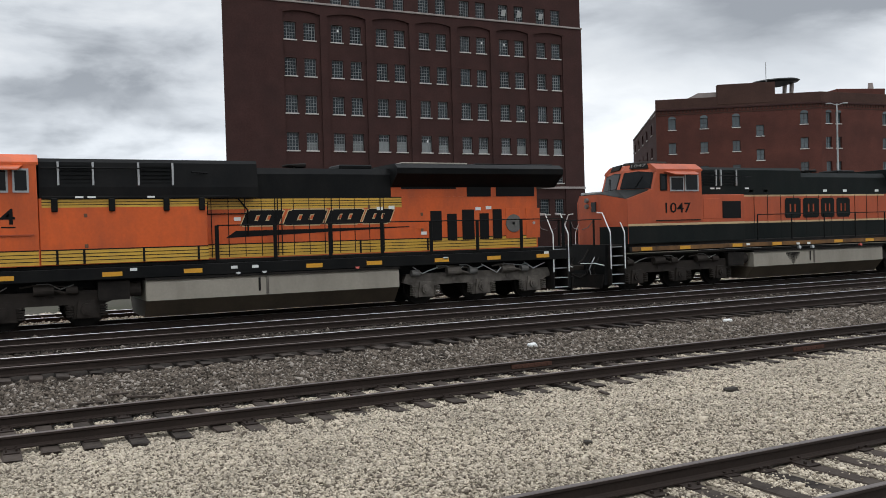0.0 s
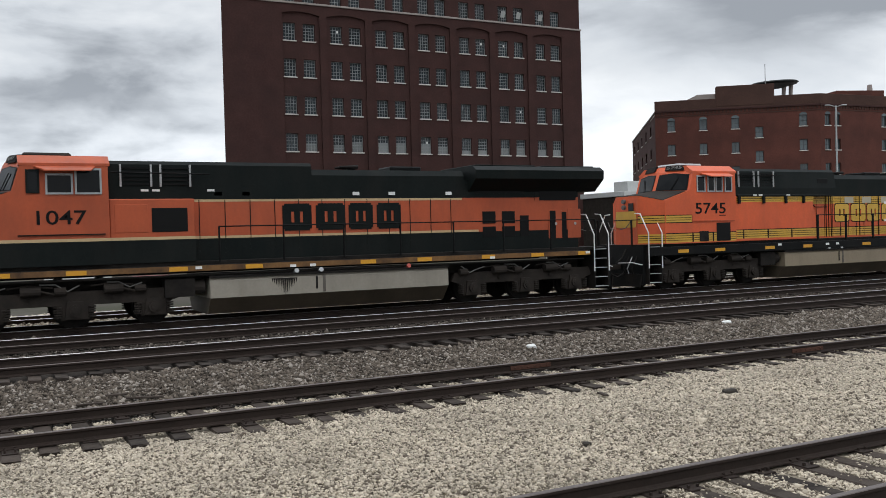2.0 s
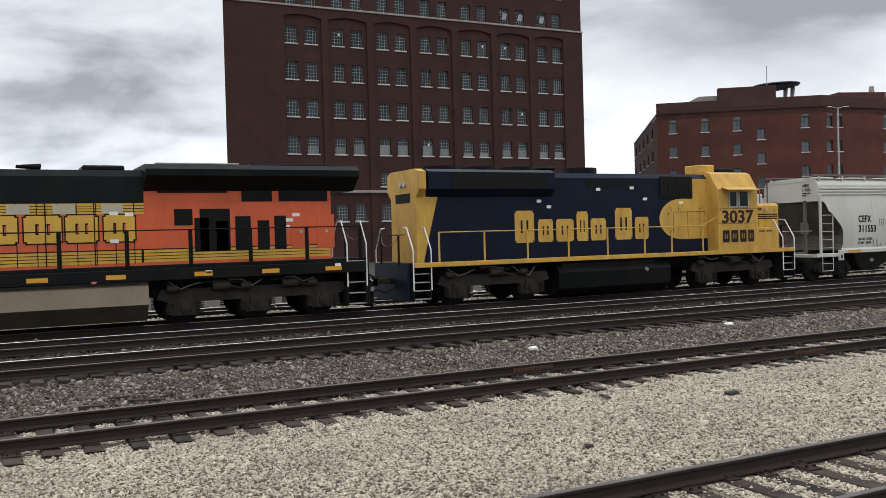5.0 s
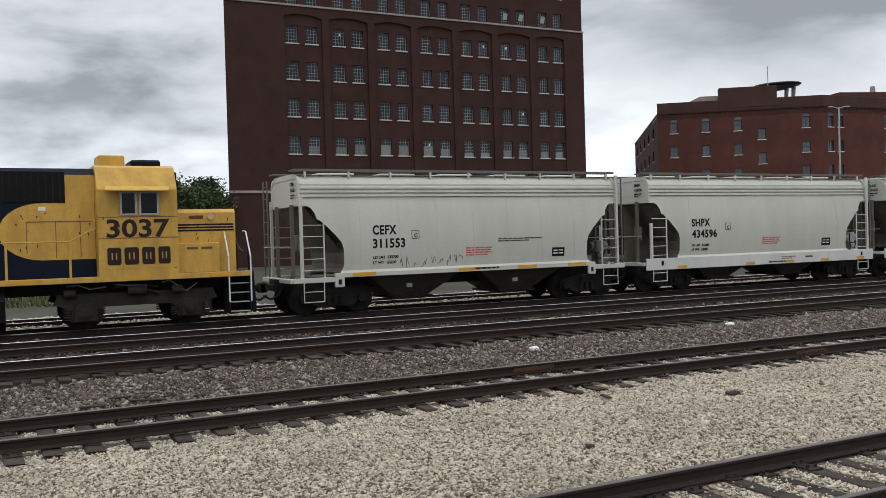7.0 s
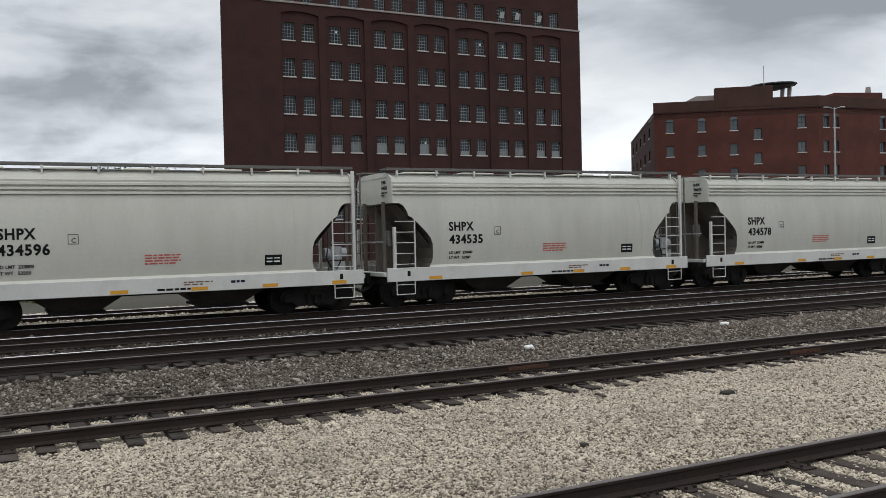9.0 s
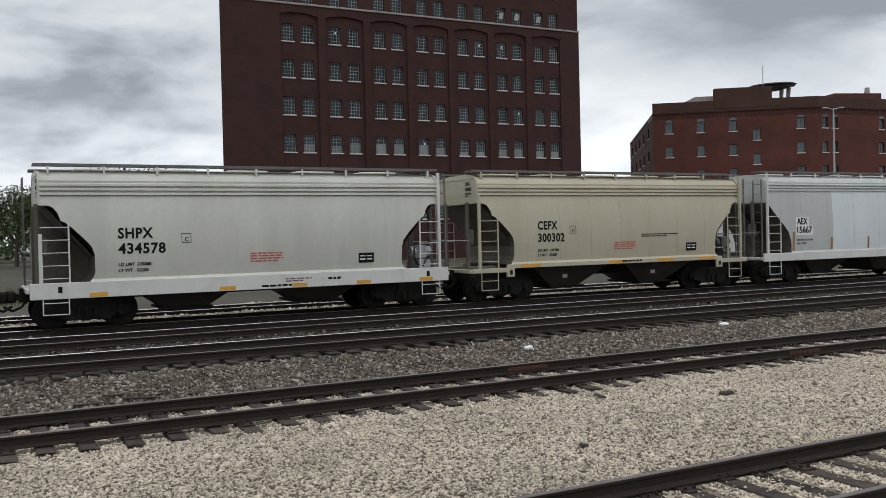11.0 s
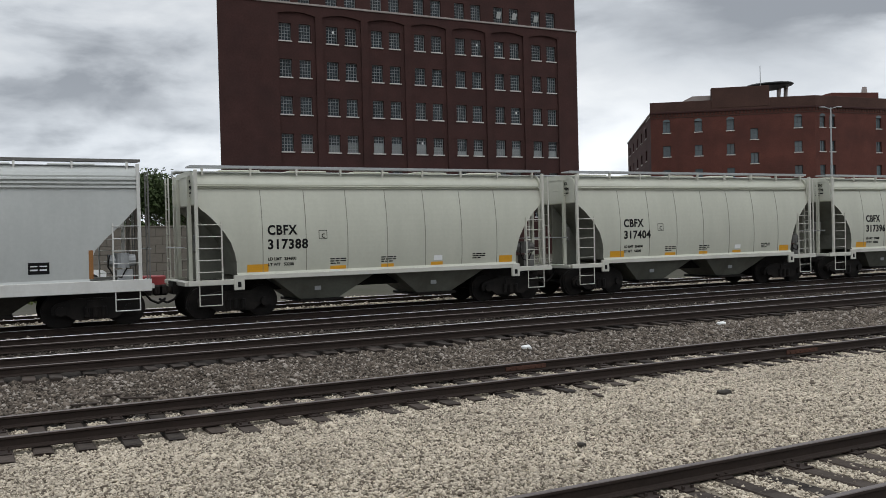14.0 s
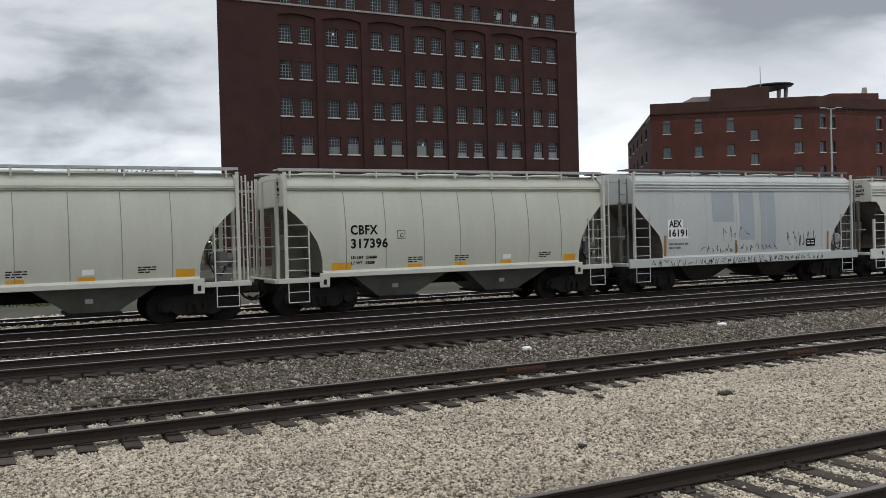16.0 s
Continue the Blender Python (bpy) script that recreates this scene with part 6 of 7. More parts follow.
def warbonnet_engine(at):
    """A four-axle hood locomotive in blue and yellow, its cab at the +x end."""
    L = thing("locomotive", "blue and yellow four-axle locomotive with rust-streaked cab", "locomotive", "locomotives of the freight train", at=(at, RAIL_Y, RAIL_Z))
    VEHICLES.append((L, at))
    D = 1.42
    Y, B = M["bonnet_yellow"], M["blue"]
    s = Shape().box(-8.35, 8.35, -1.38, 1.38, D - 0.08, D, 0.01).box(-8.2, 8.2, -0.6, 0.6, 0.95, D - 0.08)
    part("underframe", s, M["under"], L)
    part("sill", Shape().box(-8.3, 8.3, -1.5, -1.382, D - 0.14, D + 0.01, 0.01), Y, L, "chipped yellow frame sill")
    part("sill", Shape().box(-8.3, 8.3, 1.382, 1.5, D - 0.14, D + 0.01, 0.01), Y, L)
    for way in (-1, 1):
        part("pilot_plate", Shape().prism([(way * 8.4, 0.25), (way * 8.52, 0.25), (way * 8.45, D), (way * 8.36, D)], -1.3, 1.3), B, L)
        steps_block(L, way * 8.33, -way, D)
        end_rails(L, way * 8.33, way, D, M["white"])
        coupler(L, way * 8.35, way)
    tank = part("fuel_tank", Shape().prism([(-1.4, 0.9), (-1.2, 1.2), (1.2, 1.2), (1.4, 0.9), (1.35, 0.35), (1.05, 0.12), (-1.05, 0.12), (-1.35, 0.35)], -2.85, 2.05, "x"), M["black"], L, "black rounded fuel tank")
    part("air_tank", Shape().rod((-2.7, -1.15, 1.12), (1.4, -1.15, 1.12), 0.17, 14), M["under"], tank)
    part("filler_cap", Shape().rod((0.9, -1.38, 0.85), (0.9, -1.45, 0.88), 0.08, 10), M["dark_steel"], tank)
    for cx in (-5.25, 5.3):
        loco_truck(L, cx, (-1.37, 1.37), 0.508, M["truck_brown"])
    hood = Shape().prism([(-0.95, D), (0.95, D), (0.95, 4.15), (0.8, 4.32), (-0.8, 4.32), (-0.95, 4.15)], -7.7, 4.29, "x")
    h = part("engine_hood", hood, B, L)
    # flared radiator end
    part("radiator", Shape().prism([(-0.953, 3.5), (-1.22, 3.75), (-1.22, 4.3), (-0.95, 4.4), (0.95, 4.4), (1.22, 4.3), (1.22, 3.75), (0.953, 3.5)], -7.6, -2.8, "x"), B, L)
    part("radiator_screen", Shape().box(-6.8, -3.1, -1.235, -1.222, 3.78, 4.28), M["ink"], L)
    part("hood_end", Shape().prism([(-0.96, D), (0.96, D), (0.96, 3.5), (1.23, 3.76), (1.22, 4.31), (0.9, 4.41), (-0.9, 4.41), (-1.22, 4.31), (-1.23, 3.76), (-0.96, 3.5)], -7.95, -7.703, "x"), Y, L, "yellow hood end")
    part("hood_end_lip", Shape().prism([(-7.7, D + 0.1), (-7.0, 4.2), (-7.7, 4.2)], -0.962, -0.954), Y, h)
    part("end_badge", Shape().box(-7.97, -7.953, -0.55, 0.55, 3.35, 3.65, 0.005), M["ink"], L, "dark oval end badge")
    for y in (-0.13, 0.13):
        part("headlight", Shape().rod((-8.0, y, 3.95), (-7.953, y, 3.95), 0.09, 12), M["skin"], L)
    part("intake_screen", Shape().box(1.98, 3.55, -0.985, -0.953, 3.42, 4.22), M["ink"], h, "black intake screen")
    part("livery_panel", Shape().box(3.56, 4.29, -0.962, -0.953, 3.401, 4.14), Y, h, "yellow panel ahead of the cab")
    for k in range(9):
        part("screen_rib", Shape().box(2.06 + k * 0.17, 2.1 + k * 0.17, -0.995, -0.985, 3.45, 4.2), M["under"], h)
    part("intake_screen", Shape().box(-1.3, 0.9, -0.965, -0.953, 3.8, 4.1), M["ink"], h)
    for x in (-6.6, -5.1, -3.6, -0.9):
        part("roof_fan", Shape().rod((x, 0, 4.32 if x > -2 else 4.4), (x, 0, 4.55), 0.62, 20), M["black"], L, "round roof fan housing")
    hs = Shape().rod((-2.6, -0.3, 4.3), (-2.6, -0.3, 4.5), 0.05)
    for k in (-0.12, 0.0, 0.12):
        hs.rod((-2.9, -0.3 + k, 4.52), (-2.3, -0.3 + k, 4.52), 0.03, 8, 0.07)
    part("horn", hs, M["under"], L)
    # cab
    cab = part("cab", Shape().prism([(-1.5, D), (1.5, D), (1.5, 3.72), (1.12, 4.33), (0.9, 4.4), (-0.9, 4.4), (-1.12, 4.33), (-1.5, 3.72)], 4.293, 6.34, "x"), Y, L, "faded yellow cab with rust stains")
    for z in (2.42, 2.98):
        part("panel_seam", Shape().box(4.3, 6.33, -1.507, -1.501, z, z + 0.018), M["brown_ink"], cab)
    for side in (-1, 1):
        for x0, x1 in ((4.85, 5.28), (5.34, 5.85)):
            fr = Shape()
            a, b = sorted((side * 1.5, side * 1.535))
            fr.box(x0, x1, a, b, 3.03, 3.08).box(x0, x1, a, b, 3.62, 3.67).box(x0, x0 + 0.05, a, b, 3.08, 3.62).box(x1 - 0.05, x1, a, b, 3.08, 3.62)
            wf = part("side_window", fr, M["steel"], cab)
            a, b = sorted((side * 1.503, side * 1.514))
            part("pane", Shape().box(x0 + 0.05, x1 - 0.05, a, b, 3.08, 3.62), M["cab_glass"], wf)
        y0 = side * 1.5
        part("sun_visor", Shape().add([(4.5, y0, 3.78), (6.15, y0, 3.78), (6.05, y0 + side * 0.4, 3.66), (4.45, y0 + side * 0.4, 3.66), (4.5, y0, 3.81), (6.15, y0, 3.81), (6.05, y0 + side * 0.4, 3.69), (4.45, y0 + side * 0.4, 3.69)],
                                      [(0, 1, 2, 3), (7, 6, 5, 4), (0, 4, 5, 1), (1, 5, 6, 2), (2, 6, 7, 3), (3, 7, 4, 0)]), Y, cab)
    part("number_board", Shape().box(6.342, 6.42, -1.1, 1.1, 3.95, 4.22, 0.02), M["under"], cab)
    for y0, y1 in ((-1.35, -0.7), (0.7, 1.35)):
        part("windscreen", Shape().box(6.342, 6.355, y0, y1, 3.2, 3.75), M["cab_glass"], cab)
    part("rooftop_unit", Shape().box(4.45, 5.15, -0.5, 0.4, 4.402, 4.72, 0.03), Y, L)
    part("rooftop_unit", Shape().box(5.3, 6.1, -0.55, 0.55, 4.402, 4.6, 0.05), M["black"], L)
    # low nose
    part("nose", Shape().prism([(-0.95, D), (0.95, D), (0.95, 3.1), (0.85, 3.2), (-0.85, 3.2), (-0.95, 3.1)], 6.343, 8.05, "x"), Y, L)
    for z in (2.58, 2.66, 2.74):
        strip(L, 6.36, 8.0, z, z + 0.045, 0.952, M["ink"])
    part("class_light", Shape().rod((7.35, -0.95, 2.98), (7.35, -1.0, 2.98), 0.09, 12), M["cream"], L)
    part("toolbox", Shape().box(6.36, 7.5, -1.3, -0.953, D + 0.002, 2.25, 0.015), Y, L)
    for k in range(2):
        part("louvre", Shape().box(6.6 + k * 0.4, 6.9 + k * 0.4, -1.312, -1.302, 2.08, 2.14), M["brown_ink"], L)
    part("rust_stain", Shape().box(6.75, 7.15, -0.958, -0.9515, 2.92, 3.02), M["rust"], L)
    rs = random.Random(7)
    for x0, x1, y_, z0, z1, n_ in ((4.35, 6.3, 1.5, 1.5, 3.7, 26), (6.4, 8.0, 0.952, 2.3, 3.1, 14), (2.2, 4.2, 0.963, 2.0, 3.3, 20)):
        for _ in range(n_):
            px, pz, q = rs.uniform(x0, x1), rs.uniform(z0, z1), rs.uniform(0.008, 0.026)
            part("rust_spot", Shape().prism([(px - q, pz), (px, pz + q), (px + q * 0.8, pz), (px + q * 0.2, pz - q * rs.uniform(1, 4))], -y_ - 0.004, -y_ + 0.001), M["rust"], L)
    # yellow disc of the livery and the mark blocks
    disc = Shape()
    n = 14
    pts = [(3.0 - 1.05 * math.sin(math.pi * i / n), 2.65 + 0.75 * math.cos(math.pi * i / n)) for i in range(n + 1)] + [(4.28, 1.9), (4.28, 3.4)]
    disc.prism(pts, -0.962, -0.953)
    part("livery_disc", disc, Y, L, "yellow rounded livery panel with rusty seams")
    for x, z0, z1 in ((2.6, 2.1, 2.9), (3.3, 1.95, 2.9), (3.9, 1.95, 2.9)):
        part("door_seam", Shape().box(x, x + 0.018, -0.97, -0.963, z0, z1), M["brown_ink"], L)
    part("door_seam", Shape().box(2.6, 4.2, -0.97, -0.963, 2.9, 2.918), M["brown_ink"], L)
    spans = [(-5.55, -4.75, 1.0, 2), (-4.62, -3.98, 0.72, 2), (-3.88, -3.12, 0.72, 1), (-3.02, -2.5, 0.95, 1), (-2.42, -1.72, 0.72, 2), (-1.35, -0.55, 1.05, 2), (-0.45, 0.2, 0.74, 2)]
    logo_blocks(L, [(a + 1.25, b + 1.22, c, d) for a, b, c, d in spans], 1.95, 3.03, 0.958, Y, None, 0, "yellow block shapes")
    strip(L, 4.35, 6.3, 1.62, 2.3, 1.502, Y, "cab_panel")
    logo_blocks(L, [(4.5, 4.85, 1, 2), (4.93, 5.3, 1, 1), (5.38, 5.72, 1, 2), (5.8, 6.12, 1, 2)], 1.72, 2.18, 1.508, M["dark_ink"], None, 0, "dark brown block shapes")
    lettering("3037", 0.46, M["dark_ink"], L, 4.5, -1.503, 2.46, "road_number", bold=0.016, width=1.62)
    xs = [-7.4, -5.75, -4.1, -2.45, -0.8, 0.85, 2.1, 3.6]
    handrails(L, xs, D, Y)
    part("handrail", Shape().bar([(3.6, -1.42, D + 0.95), (4.25, -1.52, D + 1.3)], 0.02), Y, L)
    for x in (-7.9, -6.0, -4.0, -2.0, 0.2, 2.2, 5.0, 7.2):
        part("reflector", Shape().box(x, x + 0.55, -1.508, -1.5005, D - 0.12, D - 0.02), M["reflector"], L)
    for x, z in ((-3.4, 3.3), (-3.0, 3.1), (-0.9, 3.7), (0.6, 3.75), (1.2, 3.35), (2.9, 3.2)):
        part("label_plate", Shape().box(x, x + 0.18, -0.968, -0.962, z, z + 0.1), M["white"], L)
    return L


ON_SIDE = ("weld_seam", "owner_mark", "car_number", "number_patch", "load_limit", "light_weight", "plate_frame", "plate_letter", "warning_text", "notice_text",
           "data_panel", "data_line", "reflector", "small_print", "label_plate", "paint_patch", "edge_marker")


def bowed(me, bow, lift, cuts):
    """Cuts a mesh into level strips and draws its sides in by bow(height)."""
    bm = bmesh.new()
    bm.from_mesh(me)
    for k in range(cuts):
        bmesh.ops.bisect_plane(bm, geom=bm.verts[:] + bm.edges[:] + bm.faces[:], plane_co=(0, 0, 1.3 + 2.4 * k / (cuts - 1) - lift), plane_no=(0, 0, 1))
    for w in bm.verts:
        if abs(w.co.y) > 1.4 or lift:
            w.co.y -= math.copysign(bow(w.co.z + lift), w.co.y if not lift else -1)
    bm.to_mesh(me)
    bm.free()
    return me


def hopper(at, label, owner, number, body, sill, deep, cut="curve", stencil=True, ribs=3, patches=(), posts=(), reflect="sill", seams=7, graffiti=0, placard=False, bays=2, roof_stain=None):
    """A two-bay covered hopper car."""
    H = thing("hopper_car", label, "freight car", "covered hopper cars", at=(at, RAIL_Y, RAIL_Z))
    VEHICLES.append((H, at))
    hb, W = 5.74, 1.5
    round_ = 14.0 if cut == "line" else 5.8          # radius of the bowed sides

    def bow(z):
        return (z - 2.15) ** 2 / (2 * round_) if z > 1.25 else 0.0
    # darker than the body: dirt plus painted-in shade of the car ends
    slope_m = M["sage_grime_shade"] if body is M["hopper_sage"] else M["slope"]
    z0, zb, zt = (1.24, 3.68, 4.0) if cut == "line" else (1.24, 3.68, 3.80) if ribs == 2 else (1.24, 3.50, 3.86)
    up = 0.13 if cut == "line" else 0.0
    # lower corners cut away over the trucks
    if cut == "curve":
        c = [(5.70, 3.24), (5.52, 3.24), (5.4, 3.17), (5.3, 3.03), (5.24, 2.84), (5.14, 2.80), (4.98, 2.66), (4.66, 2.34), (4.5, 2.14), (4.44, 1.95), (4.43, 1.5), (4.47, 1.36), (4.56, z0)]
        if ribs == 2:
            c = [(5.6, 3.1), (5.42, 2.95), (5.2, 2.72), (4.98, 2.45), (4.8, 2.15), (4.7, 1.85), (4.65, 1.6), (4.64, z0)]
    else:
        c = [(5.69, 3.16), (5.45, 2.9), (5.2, 2.64), (4.9, 2.36), (4.62, 2.05), (4.5, 1.75), (4.46, 1.5), (4.46, z0)]
    out = [(-x, z) for x, z in c] + [(x, z) for x, z in c[::-1]] + [(hb, 3.25), (hb, zb), (-hb, zb), (-hb, 3.25)]
    bm_ = bowed(Shape().prism(out, -W, W).mesh("body", body), bow, 0.0, 16)
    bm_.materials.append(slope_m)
    for f in bm_.polygons:      # grime, and the shade over the trucks, put into the slope sheets' colour
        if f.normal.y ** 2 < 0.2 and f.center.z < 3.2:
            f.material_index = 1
    b = part("body", bm_, None, H)
    # ribbed band under the roof, and the curved roof
    W2 = W - bow(zb) + 0.012
    prof = []
    for k in range(ribs):
        za = zb + (zt - zb) * k / ribs
        zc = zb + (zt - zb) * (k + 1) / ribs
        prof += [(W2 - 0.01, za + 0.002), (W2 + 0.04, za + 0.012), (W2 + 0.03, zc - 0.05), (W2 - 0.02, zc - 0.03)]
    roof = [(1.485, 3.89), (1.43, 3.98), (1.33, 4.07), (1.18, 4.14), (0.95, 4.19), (0.5, 4.22)]
    if ribs == 2:
        roof = [(1.49, 3.81), (1.46, 3.88), (1.40, 3.96), (1.30, 4.05), (1.16, 4.13), (0.95, 4.18), (0.5, 4.22)]
    roof = [(y * W2 / W, z + up) for y, z in roof]
    right = prof + roof
    full = right + [(-y, z) for y, z in right[::-1]]
    part("roof", Shape().prism(full, -hb, hb, "x"), body, H)
    for x in (-hb - 0.02, hb - 0.03):
        part("end_flange", Shape().prism([(q[0] * (W2 + 0.01) / W, q[1]) for q in [(1.53, 3.25), (1.53, 3.9), (1.46, 4.04), (1.33, 4.13), (1.0, 4.21), (-1.0, 4.21), (-1.33, 4.13), (-1.46, 4.04), (-1.53, 3.9), (-1.53, 3.25),
                                          (-1.46, 3.25), (-1.46, 3.88), (-1.25, 4.06), (1.25, 4.06), (1.46, 3.88), (1.46, 3.25)]], x, x + 0.05, "x"), body, H)
    for i in range(seams):
        x = -3.9 + i * 7.8 / (seams - 1)
        for side in (-1, 1):
            y0, y1 = sorted((side * W, side * (W + 0.006)))
            part("weld_seam", Shape().box(x, x + 0.02, y0, y1, z0 + 0.05, zb - 0.03), M["seam"] if ribs == 2 else body, b)
    # side sill
    s0, s1 = (0.92 if cut == "line" else 0.82, 1.24) if deep else (1.10, 1.238)
    for side in (-1, 1):
        y0, y1 = sorted((side * (W - 0.04), side * (W + 0.03)))
        if deep:
            si = part("side_sill", Shape().box(-6.02, 6.02, y0, y1, s0, s1, 0.01), sill, H, "deep white side sill")
        else:
            si = part("side_sill", Shape().box(-4.6, 4.6, y0, y1, s0, s1, 0.01), sill, H, "narrow pale side sill")
            for e in (-1, 1):
                a, q = sorted((e * 4.45, e * 4.75))
                part("jacking_pad", Shape().box(a, q, y0 - 0.004, y1 + 0.004, s0 - 0.28, s1 - 0.006, 0.015), sill, si)
                part("pad_slot", Shape().box((a + q) / 2 - 0.05, (a + q) / 2 + 0.05, y0 - 0.012, y1 + 0.012, s0 - 0.2, s0 - 0.05), M["ink"], si)
                a, q = sorted((e * 4.6, e * 6.02))
                part("end_sill_beam", Shape().box(a, q, y0 + 0.004, y1 - 0.004, s0 - 0.12, s0 + 0.03, 0.01), sill, si)
    s = Shape().box(-6.2, 6.2, -0.35, 0.35, 0.72, 1.08)
    part("centre_sill", s, M["under"], H)
    for e in (-1, 1):
        a, q = sorted((e * 5.85, e * 6.1))
        part("end_platform", Shape().box(a, q, -W + 0.05, W - 0.05, 0.98, 1.10, 0.01), sill, H)
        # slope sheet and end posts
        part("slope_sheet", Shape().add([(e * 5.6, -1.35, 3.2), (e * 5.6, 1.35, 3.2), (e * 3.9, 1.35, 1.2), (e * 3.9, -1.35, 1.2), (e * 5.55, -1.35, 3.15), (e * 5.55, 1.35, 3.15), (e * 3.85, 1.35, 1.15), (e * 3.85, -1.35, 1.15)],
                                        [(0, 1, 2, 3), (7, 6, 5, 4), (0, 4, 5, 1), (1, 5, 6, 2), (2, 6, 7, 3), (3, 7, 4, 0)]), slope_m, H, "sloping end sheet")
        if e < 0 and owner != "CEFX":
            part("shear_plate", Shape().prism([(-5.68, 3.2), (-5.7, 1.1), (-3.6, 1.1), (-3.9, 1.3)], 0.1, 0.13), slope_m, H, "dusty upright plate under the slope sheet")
        for y in (-0.75, 0.75):
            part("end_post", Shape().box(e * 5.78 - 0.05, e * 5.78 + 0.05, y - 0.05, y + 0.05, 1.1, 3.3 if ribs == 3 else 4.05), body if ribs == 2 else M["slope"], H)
        for side in (-1, 1):
            yy = side * (W + 0.015)
            part("corner_post", Shape().box(e * 5.74 - 0.045, e * 5.74 + 0.045, min(yy, yy - side * 0.09), max(yy, yy - side * 0.09), 1.1 if not deep else 1.24, 4.2 + up if ribs == 2 or cut == "line" or e > 0 else 2.5 if deep else 3.5, 0.008), sill, H)
            # side ladder with rungs, and the stirrup under it
            lx0, lx1 = sorted((e * 5.74, e * 5.06))
            lad = part("ladder", Shape().box(e * 5.06 - 0.02, e * 5.06 + 0.02, min(yy, yy - side * 0.03), max(yy, yy - side * 0.03), 1.1, 2.75), sill, H)
            for k in range(5):
                part("rung", Shape().rod((lx0, yy, 1.35 + k * 0.33), (lx1, yy, 1.35 + k * 0.33), 0.013, 6), sill, lad)
            st = Shape().bar([(lx0 + 0.03, yy, s0), (lx0 + 0.03, yy, 0.42), (lx1 - 0.03, yy, 0.42), (lx1 - 0.03, yy, s0)], 0.016)
            st.rod((lx0 + 0.03, yy, 0.72), (lx1 - 0.03, yy, 0.72), 0.013)
            part("stirrup_step", st, sill, H)
            # end ladder up to the roof walk
            yl = side * 1.42
            el = Shape().box(e * 6.0 - 0.02, e * 6.0 + 0.02, yl - 0.02, yl + 0.02, 1.1, 4.12).box(e * 6.0 - 0.02, e * 6.0 + 0.02, yl - side * 0.42 - 0.02, yl - side * 0.42 + 0.02, 1.1, 4.12)
            if side > 0 or e > 0 or cut == "line":
                lm = sill if ribs == 2 else M["dark_steel"]
                el_ob = part("end_ladder", el, lm, H)
                for k in range(8):
                    part("rung", Shape().rod((e * 6.0, yl, 1.35 + k * 0.37), (e * 6.0, yl - side * 0.42, 1.35 + k * 0.37), 0.012, 6), lm, el_ob)
        part("crossover_rail", Shape().rod((e * 6.05, -1.3, 2.05), (e * 6.05, 1.3, 2.05), 0.018), M["steel"], H)
        coupler(H, e * 5.95, e * 0.85)
        freight_truck(H, e * 4.62)
    bx = Shape().rod((5.35, -0.9, 1.55), (5.35, -0.9, 1.95), 0.2, 14)
    bx.box(5.2, 5.6, -1.1, -0.7, 1.1, 1.5).rod((5.0, -0.85, 1.75), (5.7, -0.85, 1.75), 0.16, 12)
    part("brake_gear", bx, M["dark_steel"] if placard or not deep else M["steel"], H, "brake cylinder and valves on the end platform")
    # marks on the end wall
    if stencil:
        for txt, z, hgt in ((owner, 3.86, 0.1), (number, 3.68, 0.1)):
            em = lettering(txt, hgt, M["ink"], H, 0, 0, 0, "end_mark", 0.003)
            em.matrix_basis = pose(-hb - 0.024, -0.62, z, 0, 0, -90)
        bars(H, 0, 0, 0, 0.4, 0.16, 2, M["ink"], "end_print").matrix_basis = pose(-hb - 0.024, -0.62, 3.45, 0, 0, -90)
    # hand brake box and cable on the end platform
    part("brake_box", Shape().box(-5.62, -5.5, -0.7, -0.35, 1.9, 2.4, 0.03), M["dark_steel"], H)
    part("cable", Shape().bar([(5.0, -1.2, 1.9), (4.95, -1.25, 1.6), (5.1, -1.2, 1.35), (5.3, -1.2, 1.3), (5.45, -1.15, 1.55)], 0.02), M["under"], H)
    # discharge chutes
    for cx in ((-1.95, 1.95) if bays == 2 else (-2.6, 0, 2.6)):
        hw = 1.75 if bays == 2 else 1.2
        ch = Shape()
        ch.add([(cx - hw, -1.3, 1.2), (cx + hw, -1.3, 1.2), (cx + hw, 1.3, 1.2), (cx - hw, 1.3, 1.2), (cx - 0.62, -0.75, 0.42), (cx + 0.62, -0.75, 0.42), (cx + 0.62, 0.75, 0.42), (cx - 0.62, 0.75, 0.42)],
               [(0, 1, 2, 3), (7, 6, 5, 4), (0, 4, 5, 1), (1, 5, 6, 2), (2, 6, 7, 3), (3, 7, 4, 0)])
        c_ob = part("discharge_chute", ch, M["sage_grime_shade"] if body is M["hopper_sage"] else M["chute"], H)
        part("gate_frame", Shape().box(cx - 0.7, cx + 0.7, -0.95, 0.95, 0.34, 0.418, 0.01), M["under"], c_ob)
        part("gate_label", Shape().box(cx - 0.25, cx - 0.05, -1.02, -1.0, 0.68, 0.82), M["steel"], c_ob) if not deep else None
    # roof walk on brackets, hatches
    walkway = Shape()
    for side in (-1, 1):
        walkway.box(-5.85, 5.85, min(side * 1.22, side * 0.72), max(side * 1.22, side * 0.72), 4.29 + up, 4.33 + up)
        walkway.box(-5.85, 5.85, side * 1.22 - 0.015, side * 1.22 + 0.015, 4.27 + up, 4.345 + up)
    rw = part("roof_walk", walkway, M["steel"] if ribs == 2 else M["dark_steel"], H, "grating roof walk")
    n = 9
